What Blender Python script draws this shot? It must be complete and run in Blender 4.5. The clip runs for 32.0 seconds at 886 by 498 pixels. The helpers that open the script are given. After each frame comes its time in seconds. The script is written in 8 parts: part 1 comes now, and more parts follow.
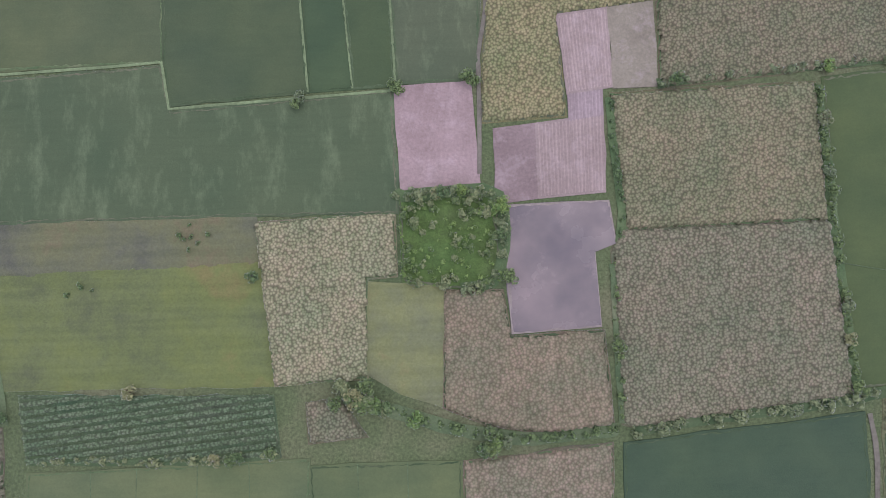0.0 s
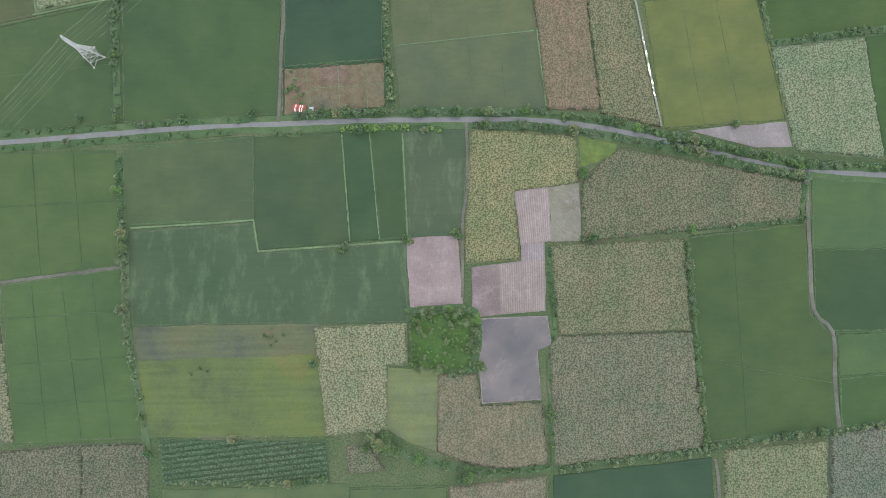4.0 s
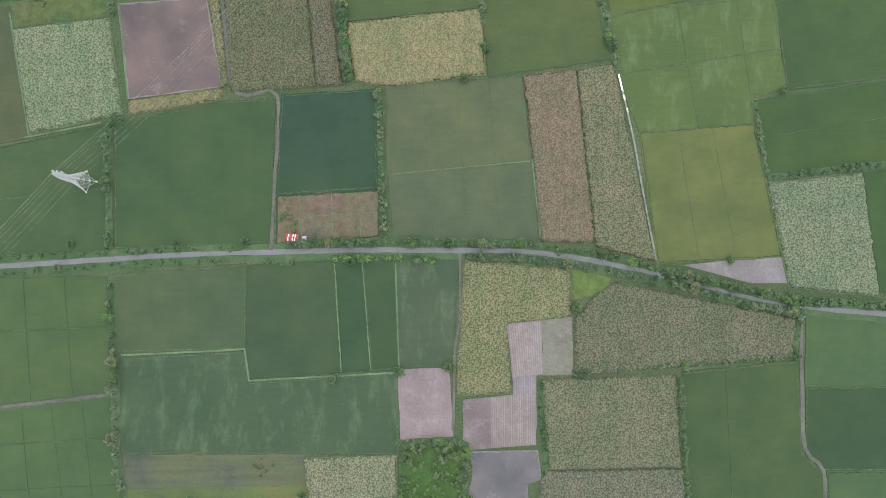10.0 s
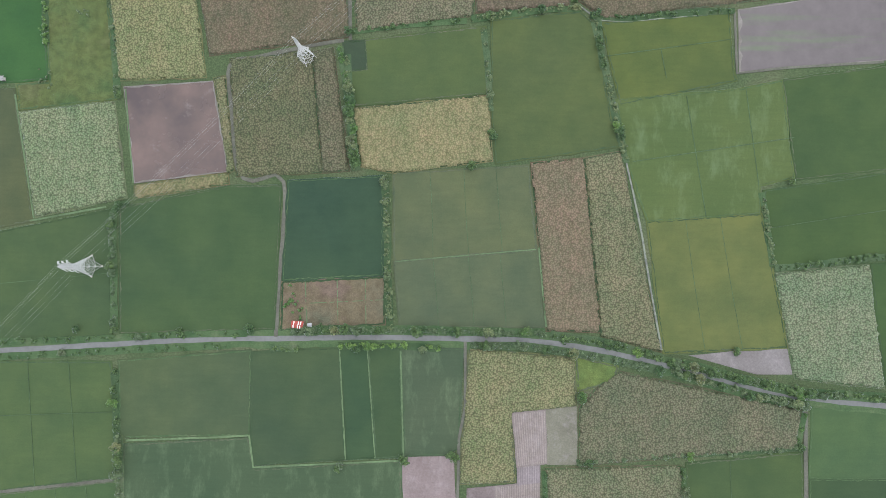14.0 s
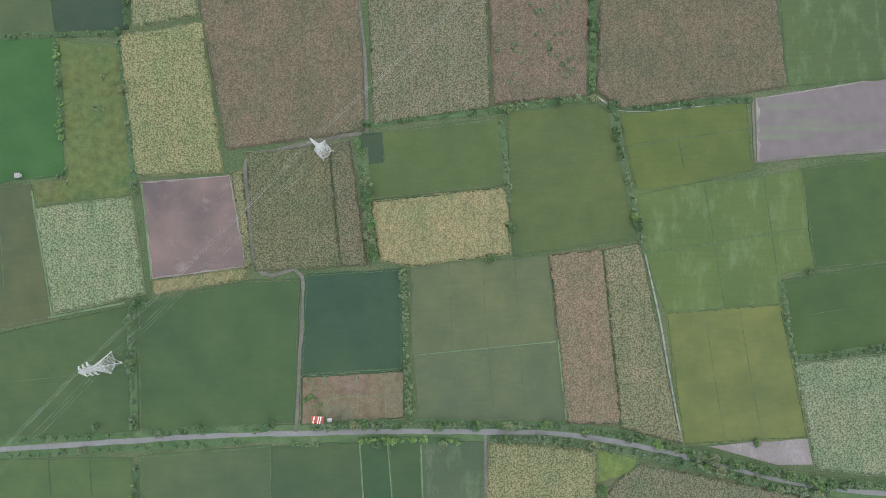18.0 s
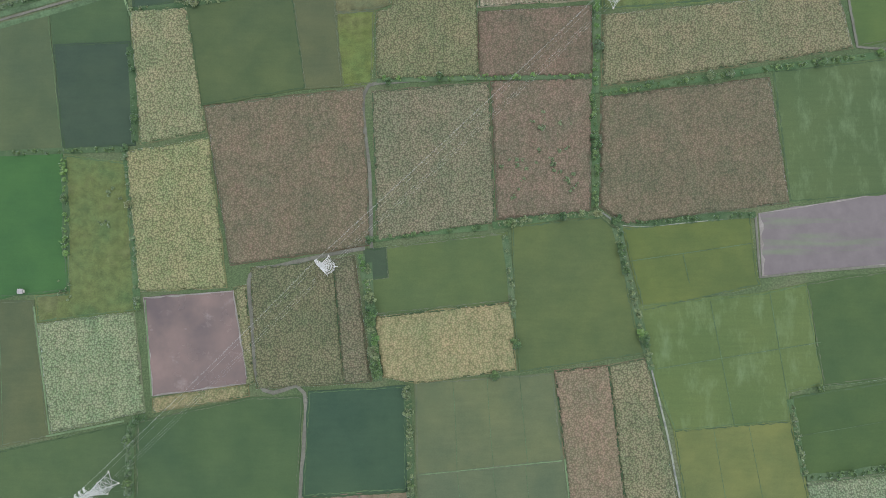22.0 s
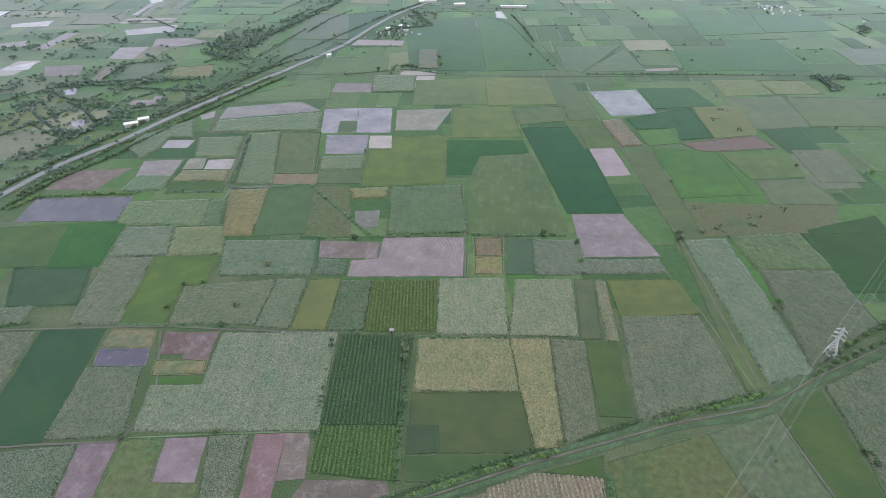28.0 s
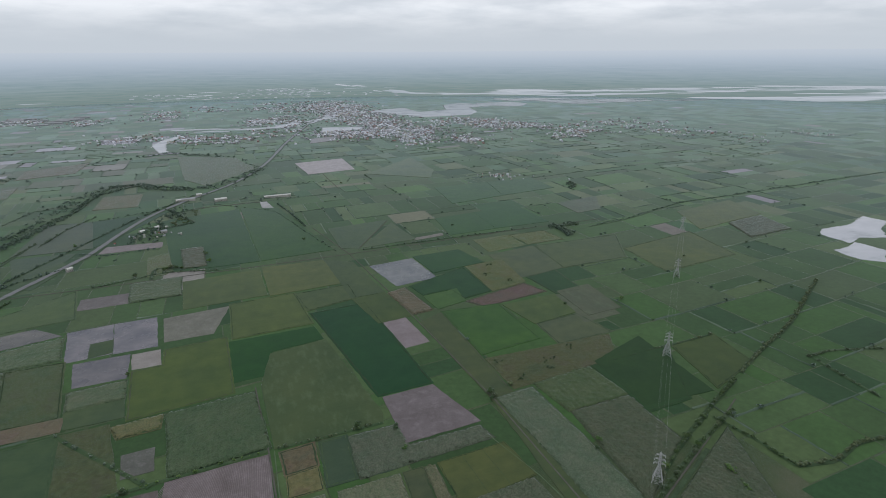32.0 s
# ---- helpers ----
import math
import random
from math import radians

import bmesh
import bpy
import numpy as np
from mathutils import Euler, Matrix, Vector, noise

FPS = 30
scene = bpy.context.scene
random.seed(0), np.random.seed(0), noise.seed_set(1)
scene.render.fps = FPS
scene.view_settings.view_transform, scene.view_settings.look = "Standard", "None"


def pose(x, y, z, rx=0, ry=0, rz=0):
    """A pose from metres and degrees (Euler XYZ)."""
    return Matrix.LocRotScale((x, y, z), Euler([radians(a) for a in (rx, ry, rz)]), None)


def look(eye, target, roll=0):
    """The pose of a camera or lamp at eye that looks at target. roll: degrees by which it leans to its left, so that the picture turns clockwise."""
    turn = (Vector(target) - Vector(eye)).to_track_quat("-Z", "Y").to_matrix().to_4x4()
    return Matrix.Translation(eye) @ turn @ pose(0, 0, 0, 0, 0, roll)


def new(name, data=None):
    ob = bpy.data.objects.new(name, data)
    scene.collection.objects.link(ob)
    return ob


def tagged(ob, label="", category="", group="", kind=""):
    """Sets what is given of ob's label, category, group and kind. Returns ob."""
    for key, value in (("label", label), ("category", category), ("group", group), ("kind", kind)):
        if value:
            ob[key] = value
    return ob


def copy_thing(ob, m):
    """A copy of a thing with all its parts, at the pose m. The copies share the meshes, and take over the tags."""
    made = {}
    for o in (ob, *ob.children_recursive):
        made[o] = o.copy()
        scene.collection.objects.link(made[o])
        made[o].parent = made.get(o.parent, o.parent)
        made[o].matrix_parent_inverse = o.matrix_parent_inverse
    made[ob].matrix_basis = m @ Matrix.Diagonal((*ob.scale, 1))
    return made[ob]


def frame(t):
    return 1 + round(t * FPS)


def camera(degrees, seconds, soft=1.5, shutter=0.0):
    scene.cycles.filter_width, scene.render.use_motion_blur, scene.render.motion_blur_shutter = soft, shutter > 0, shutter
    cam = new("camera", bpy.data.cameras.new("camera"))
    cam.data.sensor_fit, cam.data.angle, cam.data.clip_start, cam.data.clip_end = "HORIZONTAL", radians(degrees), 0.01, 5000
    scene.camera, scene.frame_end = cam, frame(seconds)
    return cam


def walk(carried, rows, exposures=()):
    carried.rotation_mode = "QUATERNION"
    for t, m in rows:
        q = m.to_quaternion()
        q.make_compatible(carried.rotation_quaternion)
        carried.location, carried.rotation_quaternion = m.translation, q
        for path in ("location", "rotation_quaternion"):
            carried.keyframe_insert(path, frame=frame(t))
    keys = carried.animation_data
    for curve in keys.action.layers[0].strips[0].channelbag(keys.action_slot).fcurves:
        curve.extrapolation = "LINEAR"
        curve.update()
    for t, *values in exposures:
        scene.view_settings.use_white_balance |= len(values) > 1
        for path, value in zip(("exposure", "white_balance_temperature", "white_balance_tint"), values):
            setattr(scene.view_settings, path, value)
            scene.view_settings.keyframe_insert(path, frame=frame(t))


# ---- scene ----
cam = camera(76.02, 32.0, soft=0.6)
PATH = [
    (0.00, look((-7.90, -115.90, 208.00), (-7.55, -102.90, -91.70), 0.00)),
    (0.50, look((-7.42, -109.40, 226.50), (-7.07, -96.40, -73.20), 0.00)),
    (1.00, look((-6.94, -102.90, 245.00), (-6.59, -89.90, -54.70), 0.00)),
    (1.50, look((-6.46, -96.40, 263.50), (-6.11, -83.40, -36.20), 0.00)),
    (2.00, look((-5.98, -89.90, 282.00), (-5.63, -76.90, -17.70), 0.00)),
    (2.40, look((-5.60, -84.70, 296.80), (-5.25, -71.70, -2.90), 0.00)),
    (2.60, look((-5.40, -82.10, 304.20), (-5.05, -69.10, 4.50), 0.00)),
    (2.80, look((-5.21, -79.50, 310.90), (-4.86, -66.50, 11.20), 0.00)),
    (3.00, look((-5.02, -76.88, 316.40), (-4.67, -63.88, 16.70), 0.00)),
    (3.20, look((-4.84, -74.40, 318.50), (-4.49, -61.40, 18.80), 0.00)),
    (3.50, look((-4.55, -70.77, 318.68), (-4.35, -58.26, 18.94), 0.00)),
    (5.50, look((-2.86, -45.72, 319.51), (-2.75, -34.76, 19.71), 0.00)),
    (6.00, look((-2.49, -39.41, 319.60), (-2.41, -28.67, 19.80), -0.00)),
    (6.50, look((-2.08, -32.98, 319.72), (-2.01, -22.11, 19.92), -0.00)),
    (7.00, look((-1.66, -26.46, 319.83), (-1.61, -16.31, 20.00), -0.00)),
    (7.50, look((-1.25, -19.78, 319.88), (-1.21, -9.62, 20.05), -0.01)),
    (8.00, look((-0.81, -13.11, 319.93), (-0.79, -3.42, 20.09), -0.00)),
    (8.50, look((-0.47, -6.53, 319.95), (-0.46, 3.32, 20.11), -0.01)),
    (9.00, look((0.00, -0.00, 320.00), (0.00, 9.18, 20.14), -0.00)),
    (9.50, look((0.46, 6.52, 320.05), (0.45, 15.32, 20.18), 0.00)),
    (10.00, look((0.74, 12.94, 320.07), (0.72, 21.39, 20.19), -0.00)),
    (10.50, look((1.03, 19.34, 320.16), (0.99, 27.66, 20.28), -0.00)),
    (11.00, look((1.20, 25.70, 320.33), (1.16, 33.73, 20.44), -0.00)),
    (11.50, look((1.22, 32.14, 320.49), (1.16, 40.04, 20.59), 0.00)),
    (12.00, look((0.90, 38.57, 320.49), (0.84, 46.46, 20.60), -0.00)),
    (12.50, look((0.65, 45.06, 320.52), (0.59, 52.54, 20.61), 0.00)),
    (13.00, look((0.08, 51.65, 320.56), (0.00, 58.81, 20.65), 0.00)),
    (13.50, look((-1.14, 58.41, 320.63), (-1.22, 65.10, 20.70), 0.00)),
    (14.00, look((-2.82, 65.31, 320.63), (-2.89, 71.16, 20.69), 0.00)),
    (14.50, look((-4.68, 72.19, 320.60), (-4.74, 77.51, 20.64), -0.00)),
    (16.50, look((-10.74, 100.12, 320.98), (-10.77, 103.79, 21.00), -0.00)),
    (17.00, look((-11.91, 106.74, 320.99), (-11.94, 110.49, 21.01), -0.00)),
    (17.50, look((-12.93, 113.21, 321.11), (-12.95, 117.40, 21.14), -0.00)),
    (18.00, look((-13.85, 119.58, 321.08), (-13.86, 123.84, 21.11), -0.00)),
    (18.50, look((-14.62, 125.97, 321.15), (-14.63, 130.49, 21.19), -0.00)),
    (19.00, look((-15.15, 132.26, 321.22), (-15.16, 136.83, 21.25), 0.00)),
    (19.50, look((-15.52, 138.45, 321.28), (-15.52, 143.38, 21.32), -0.00)),
    (20.00, look((-15.74, 144.43, 321.31), (-15.74, 149.41, 21.35), 0.00)),
    (20.50, look((-16.00, 150.29, 321.29), (-16.00, 155.85, 21.34), -0.00)),
    (21.00, look((-16.11, 156.15, 321.30), (-16.11, 161.96, 21.36), 0.00)),
    (21.50, look((-16.28, 161.88, 321.25), (-16.29, 169.36, 21.34), -0.00)),
    (22.00, look((-16.36, 167.38, 321.41), (-16.39, 187.90, 22.11), 0.00)),
    (22.50, look((-16.28, 172.58, 321.67), (-16.38, 215.26, 24.72), 0.02)),
    (23.00, look((-16.27, 177.45, 321.78), (-16.52, 240.41, 28.46), 0.03)),
    (23.50, look((-16.39, 181.75, 321.74), (-16.87, 266.96, 34.10), 0.01)),
    (24.00, look((-16.41, 185.26, 321.34), (-17.10, 292.64, 41.21), 0.03)),
    (24.50, look((-16.53, 187.93, 320.67), (-17.60, 316.08, 49.42), 0.00)),
    (25.00, look((-16.87, 190.23, 319.71), (-18.29, 339.30, 59.37), -0.02)),
    (25.50, look((-17.30, 192.66, 318.55), (-18.71, 361.91, 70.85), -0.02)),
    (27.50, look((-18.29, 213.39, 316.42), (-21.55, 444.11, 124.70), 0.05)),
    (28.00, look((-18.07, 218.93, 316.81), (-21.95, 461.80, 140.75), 0.04)),
    (28.50, look((-17.88, 224.49, 317.22), (-22.44, 478.39, 157.49), 0.06)),
    (29.00, look((-17.92, 230.11, 317.59), (-23.03, 494.14, 175.25), 0.10)),
    (29.50, look((-18.09, 235.46, 317.83), (-23.85, 508.40, 193.44), 0.08)),
    (30.00, look((-18.06, 240.58, 317.83), (-24.65, 521.51, 212.80), 0.08)),
    (30.50, look((-17.98, 245.54, 317.58), (-24.71, 528.76, 218.90), -0.00)),
    (31.00, look((-18.02, 250.32, 317.04), (-19.90, 533.79, 218.84), 0.03)),
    (31.50, look((-18.64, 254.61, 315.88), (32.39, 533.55, 217.95), -0.16)),
    (32.00, look((-19.60, 258.58, 314.42), (89.40, 520.56, 217.03), -0.31)),
]
walk(cam, PATH, [(0, -0.75, 6500, 33), (1, -0.80, 6500, 20), (1.7, -0.68, 6500, 10), (20, -0.68, 6500, 10), (25, -0.74, 6400, 12), (27.5, -0.8, 6250, 15), (28, -0.90, 6250, 15), (29, -1.19, 6350, 14), (30, -1.82, 6450, 12), (31, -2.10, 6450, 11), (32, -2.15, 6450, 11)])

# ---------------------------------------------------------------- world, sun
SUN_DIR = Vector((0.29, 0.31, 0.905)).normalized()


def make_world():
    w = bpy.data.worlds.new("overcast_sky")
    w.use_nodes = True
    scene.world = w
    nt = w.node_tree
    nt.nodes.clear()
    N, L = nt.nodes.new, nt.links.new
    out, bg = N("ShaderNodeOutputWorld"), N("ShaderNodeBackground")
    sky = N("ShaderNodeTexSky")
    sky.sky_type, sky.sun_disc = "NISHITA", False
    sky.sun_elevation, sky.sun_rotation = math.asin(SUN_DIR.z), math.atan2(SUN_DIR.x, SUN_DIR.y)
    sky.air_density, sky.dust_density = 1.5, 4.0
    dim = N("ShaderNodeVectorMath")
    dim.operation = "SCALE"
    dim.inputs["Scale"].default_value = 0.10
    L(sky.outputs[0], dim.inputs[0])
    geo = N("ShaderNodeTexCoord")
    sep = N("ShaderNodeSeparateXYZ")
    L(geo.outputs["Generated"], sep.inputs[0])
    # cloud deck seen in perspective: direction divided by its height
    h = N("ShaderNodeMath")
    h.operation = "ADD"
    h.inputs[1].default_value = 0.16
    L(sep.outputs["Z"], h.inputs[0])
    hm = N("ShaderNodeMath")
    hm.operation = "MAXIMUM"
    hm.inputs[1].default_value = 0.08
    L(h.outputs[0], hm.inputs[0])
    dv = N("ShaderNodeVectorMath")
    dv.operation = "DIVIDE"
    cmb = N("ShaderNodeCombineXYZ")
    for i in range(3):
        L(hm.outputs[0], cmb.inputs[i])
    L(geo.outputs["Generated"], dv.inputs[0])
    L(cmb.outputs[0], dv.inputs[1])
    nz = N("ShaderNodeTexNoise")
    nz.inputs["Scale"].default_value = 1.5
    nz.inputs["Detail"].default_value = 7
    nz.inputs["Roughness"].default_value = 0.55
    L(dv.outputs[0], nz.inputs["Vector"])
    cl = N("ShaderNodeValToRGB")
    cl.color_ramp.elements[0].position, cl.color_ramp.elements[0].color = 0.36, (0.78, 0.84, 0.90, 1)
    cl.color_ramp.elements[1].position, cl.color_ramp.elements[1].color = 0.64, (1.05, 1.09, 1.13, 1)
    L(nz.outputs["Fac"], cl.inputs[0])
    # brightness of an overcast dome, rising from the horizon to the zenith
    lift = N("ShaderNodeValToRGB")
    e = lift.color_ramp.elements
    e[0].position, e[0].color = 0.0, (1.9, 1.95, 2.0, 1)
    e[1].position, e[1].color = 1.0, (1.6, 1.62, 1.66, 1)
    m = e.new(0.32)
    m.color = (1.62, 1.64, 1.68, 1)
    m = e.new(0.07)
    m.color = (2.5, 2.53, 2.58, 1)
    L(sep.outputs["Z"], lift.inputs[0])
    mul = N("ShaderNodeMix")
    mul.data_type, mul.blend_type = "RGBA", "MULTIPLY"
    mul.inputs["Factor"].default_value = 1.0
    L(cl.outputs[0], mul.inputs["A"])
    L(lift.outputs[0], mul.inputs["B"])
    # haze low over the horizon hides the clouds
    hz = N("ShaderNodeMapRange")
    hz.inputs["From Min"].default_value, hz.inputs["From Max"].default_value = 0.018, 0.07
    L(sep.outputs["Z"], hz.inputs[0])
    haze = N("ShaderNodeMix")
    haze.data_type = "RGBA"
    haze.inputs["A"].default_value = (1.72, 1.90, 2.08, 1)
    L(hz.outputs[0], haze.inputs["Factor"])
    L(mul.outputs["Result"], haze.inputs["B"])
    mix = N("ShaderNodeMix")
    mix.data_type = "RGBA"
    mix.inputs["Factor"].default_value = 0.88
    L(dim.outputs[0], mix.inputs["A"])
    L(haze.outputs["Result"], mix.inputs["B"])
    L(mix.outputs["Result"], bg.inputs[0])
    bg.inputs["Strength"].default_value = 1.6
    L(bg.outputs[0], out.inputs[0])


make_world()
sun = new("sun", bpy.data.lights.new("sun", "SUN"))
sun.data.energy, sun.data.angle, sun.data.color = 1.45, radians(7), (1.0, 0.97, 0.93)
sun.rotation_euler = SUN_DIR.to_track_quat("Z", "Y").to_euler()


# ---------------------------------------------------------------- materials
ALBEDO = 0.74


def srgb(r, g, b):
    f = lambda c: c / 255 / 12.92 if c / 255 < 0.04045 else ((c / 255 + 0.055) / 1.055) ** 2.4
    return f(r), f(g), f(b)


def material(name, rough=0.8, spec=0.3, metal=0.0, sheen=0.0):
    m = bpy.data.materials.new(name)
    m.use_nodes = True
    nt = m.node_tree
    b = nt.nodes["Principled BSDF"]
    b.inputs["Roughness"].default_value = rough
    b.inputs["Specular IOR Level"].default_value = spec
    b.inputs["Metallic"].default_value = metal
    # Blue-white sheen at grazing angles stands in for haze over distant ground.
    b.inputs["Sheen Weight"].default_value = sheen
    b.inputs["Sheen Roughness"].default_value = 0.26
    b.inputs["Sheen Tint"].default_value = (0.84, 0.92, 1.0, 1)
    return m, nt, b


def noise_node(nt, scale, detail=4, rough=0.55, stretch=None, vec=None):
    n = nt.nodes.new("ShaderNodeTexNoise")
    n.inputs["Scale"].default_value, n.inputs["Detail"].default_value, n.inputs["Roughness"].default_value = scale, detail, rough
    if vec is None:
        vec = nt.nodes.new("ShaderNodeNewGeometry").outputs["Position"]
    if stretch:
        mp = nt.nodes.new("ShaderNodeMapping")
        mp.inputs["Scale"].default_value = stretch[:3]
        if len(stretch) > 3:
            mp.inputs["Rotation"].default_value = (0, 0, radians(stretch[3]))
        nt.links.new(vec, mp.inputs["Vector"])
        vec = mp.outputs[0]
    nt.links.new(vec, n.inputs["Vector"])
    return n.outputs["Fac"]


def ramp(nt, fac, stops, constant=False):
    r = nt.nodes.new("ShaderNodeValToRGB")
    els = r.color_ramp.elements
    while len(els) < len(stops):
        els.new(0.5)
    for el, (p, c) in zip(els, stops):
        el.position, el.color = p, (*c[:3], 1) if not isinstance(c, (int, float)) else (c, c, c, 1)
    if constant:
        r.color_ramp.interpolation = "CONSTANT"
    nt.links.new(fac, r.inputs[0])
    return r.outputs[0]


def mixed(nt, a, b, fac=1.0, blend="MULTIPLY"):
    m = nt.nodes.new("ShaderNodeMix")
    m.data_type, m.blend_type = "RGBA", blend
    for key, v in (("A", a), ("B", b), ("Factor", fac)):
        if isinstance(v, (int, float)):
            m.inputs[key].default_value = v
        elif isinstance(v, tuple):
            m.inputs[key].default_value = (*v[:3], 1)
        else:
            nt.links.new(v, m.inputs[key])
    return m.outputs["Result"]


def bumped(nt, b, height, strength=0.5, dist=0.2):
    n = nt.nodes.new("ShaderNodeBump")
    n.inputs["Strength"].default_value, n.inputs["Distance"].default_value = strength, dist
    nt.links.new(height, n.inputs["Height"])
    nt.links.new(n.outputs[0], b.inputs["Normal"])


def tint(nt):
    return nt.nodes.new("ShaderNodeObjectInfo").outputs["Color"]


def mat_paddy():
    m, nt, b = material("paddy_leaf", 0.75, 0.2, 0.0, 0.75)
    c = tint(nt)
    big = ramp(nt, noise_node(nt, 0.014, 3), [(0.3, (0.86, 0.90, 0.96)), (0.7, (1.16, 1.10, 0.98))])
    mid = ramp(nt, noise_node(nt, 0.06, 5, 0.6), [(0.3, (0.84, 0.89, 0.90)), (0.7, (1.17, 1.10, 1.08))])
    drill = ramp(nt, noise_node(nt, 0.5, 3, 0.6, (0.16, 1.0, 1, 3)), [(0.3, 0.96), (0.7, 1.04)])
    wear = ramp(nt, noise_node(nt, 0.13, 7, 0.72, (0.6, 1.0, 1, 3)), [(0.60, 0.0), (0.78, 0.30)])
    fine = ramp(nt, noise_node(nt, 1.6, 3, 0.7), [(0.3, 0.92), (0.7, 1.08)])
    c = mixed(nt, mixed(nt, mixed(nt, mixed(nt, c, big), mid), drill), fine)
    c = mixed(nt, c, mixed(nt, c, (1.35, 1.28, 1.35)), wear, "MIX")
    nt.links.new(c, b.inputs["Base Color"])
    bumped(nt, b, noise_node(nt, 2.2, 3, 0.7), 0.3, 0.15)
    return m


def mat_canopy(name, dark):
    """Tops of tall cane: pale crowns over gaps as dark as given."""
    m, nt, b = material(name, 0.7, 0.25, 0.0, 0.7)
    c = tint(nt)
    big = ramp(nt, noise_node(nt, 0.05, 6, 0.68), [(0.3, (0.80, 0.92, 0.84)), (0.7, (1.22, 1.07, 1.08))])
    line = ramp(nt, noise_node(nt, 0.3, 4, 0.65, (1.8, 0.12, 1, 4)), [(0.3, 0.90), (0.7, 1.10)])
    v = nt.nodes.new("ShaderNodeTexVoronoi")
    v.voronoi_dimensions = "2D"
    v.inputs["Scale"].default_value = 0.95
    v.inputs["Randomness"].default_value = 1.0
    mp = nt.nodes.new("ShaderNodeMapping")
    mp.inputs["Rotation"].default_value = (0, 0, radians(-4))
    nt.links.new(nt.nodes.new("ShaderNodeNewGeometry").outputs["Position"], mp.inputs["Vector"])
    nt.links.new(mp.outputs[0], v.inputs["Vector"])
    gap = ramp(nt, v.outputs["Distance"], [(0.12, (1.03 + 0.08 / dark ** 0.5, 1.02 + 0.08 / dark ** 0.5, 1.13)), (0.36, (0.94, 0.95, 0.92)), (0.60, (dark * 1.08, dark * 1.07, dark * 1.04))])
    cell = ramp(nt, v.outputs["Color"], [(0.1, (0.76, 0.84, 0.74)), (0.45, (0.99, 1.01, 0.95)), (0.9, (1.24, 1.16, 1.20))])
    weed = ramp(nt, noise_node(nt, 0.07, 6, 0.7), [(0.58, 0.0), (0.72, 0.4)])
    clump = ramp(nt, noise_node(nt, 0.34, 3, 0.6), [(0.36, 0.92), (0.64, 1.08)])
    c = mixed(nt, mixed(nt, mixed(nt, mixed(nt, mixed(nt, c, big), line), cell), gap), clump)
    c = mixed(nt, c, mixed(nt, c, (0.80, 1.0, 0.76)), weed, "MIX")
    nt.links.new(c, b.inputs["Base Color"])
    bumped(nt, b, noise_node(nt, 2.5, 3, 0.7), 0.6, 0.3)
    return m


def mat_mottled():
    """Young rice with pale streaks where it stands thin."""
    m, nt, b = material("thin_paddy_leaf", 0.75, 0.2, 0.0, 0.75)
    c = tint(nt)
    big = ramp(nt, noise_node(nt, 0.018, 4), [(0.3, (0.80, 0.88, 0.86)), (0.7, (1.18, 1.10, 1.06))])
    pale = ramp(nt, noise_node(nt, 0.07, 7, 0.72, (1.6, 0.6, 1, 4)), [(0.50, 0.0), (0.74, 0.34)])
    c = mixed(nt, mixed(nt, c, big), tuple(v * ALBEDO for v in srgb(136, 158, 122)), pale, "MIX")
    drill = ramp(nt, noise_node(nt, 0.55, 3, 0.6, (0.08, 1.0, 1, 4)), [(0.3, 0.95), (0.7, 1.05)])
    fine = ramp(nt, noise_node(nt, 1.4, 4, 0.7), [(0.3, 0.92), (0.7, 1.08)])
    nt.links.new(mixed(nt, mixed(nt, c, drill), fine), b.inputs["Base Color"])
    bumped(nt, b, noise_node(nt, 2.2, 3, 0.7), 0.35, 0.2)
    return m


def mat_striped(name, turn):
    """Weedy old ridges: brown and green lines along the rows, breaking up in patches."""
    m, nt, b = material(name, 0.85, 0.15, 0.0, 0.75)
    c = tint(nt)
    big = ramp(nt, noise_node(nt, 0.028, 8, 0.66), [(0.34, (0.74, 0.76, 0.90)), (0.45, (0.95, 1.0, 0.95)), (0.56, (1.06, 1.10, 0.88)), (0.66, (1.30, 1.04, 0.96))])
    ridge = ramp(nt, noise_node(nt, 0.42, 2, 0.5, (0.05, 1.0, 1, turn)), [(0.38, (0.93, 0.94, 0.93)), (0.62, (1.06, 1.05, 1.06))])
    fine = ramp(nt, noise_node(nt, 1.3, 4, 0.75), [(0.3, 0.84), (0.7, 1.16)])
    nt.links.new(mixed(nt, mixed(nt, mixed(nt, c, big), ridge), fine), b.inputs["Base Color"])
    bumped(nt, b, noise_node(nt, 1.6, 4, 0.75), 0.6, 0.3)
    return m


def mat_margin():
    """Uncut grass and weeds along field edges, with bare and bushy stretches."""
    m, nt, b = material("margin_grass", 0.9, 0.12, 0.0, 0.5)
    c = tint(nt)
    big = ramp(nt, noise_node(nt, 0.08, 5, 0.65), [(0.34, (0.70, 0.82, 0.74)), (0.48, (0.98, 1.02, 0.95)), (0.58, (1.06, 1.06, 1.0)), (0.68, (1.45, 1.22, 1.28))])
    fine = ramp(nt, noise_node(nt, 1.4, 4, 0.75), [(0.3, 0.78), (0.7, 1.22)])
    nt.links.new(mixed(nt, mixed(nt, c, big), fine), b.inputs["Base Color"])
    return m


def mat_ditch():
    """Ditch water, open in places and clogged with weed and mud in others."""
    m, nt, b = material("ditch_water", 0.1, 0.5)
    patch = noise_node(nt, 0.16, 5, 0.6)
    nt.links.new(ramp(nt, patch, [(0.44, (0.14, 0.15, 0.13)), (0.56, (0.20, 0.22, 0.17))]), b.inputs["Base Color"])
    nt.links.new(ramp(nt, patch, [(0.44, 0.03), (0.54, 0.8)]), b.inputs["Roughness"])
    return m


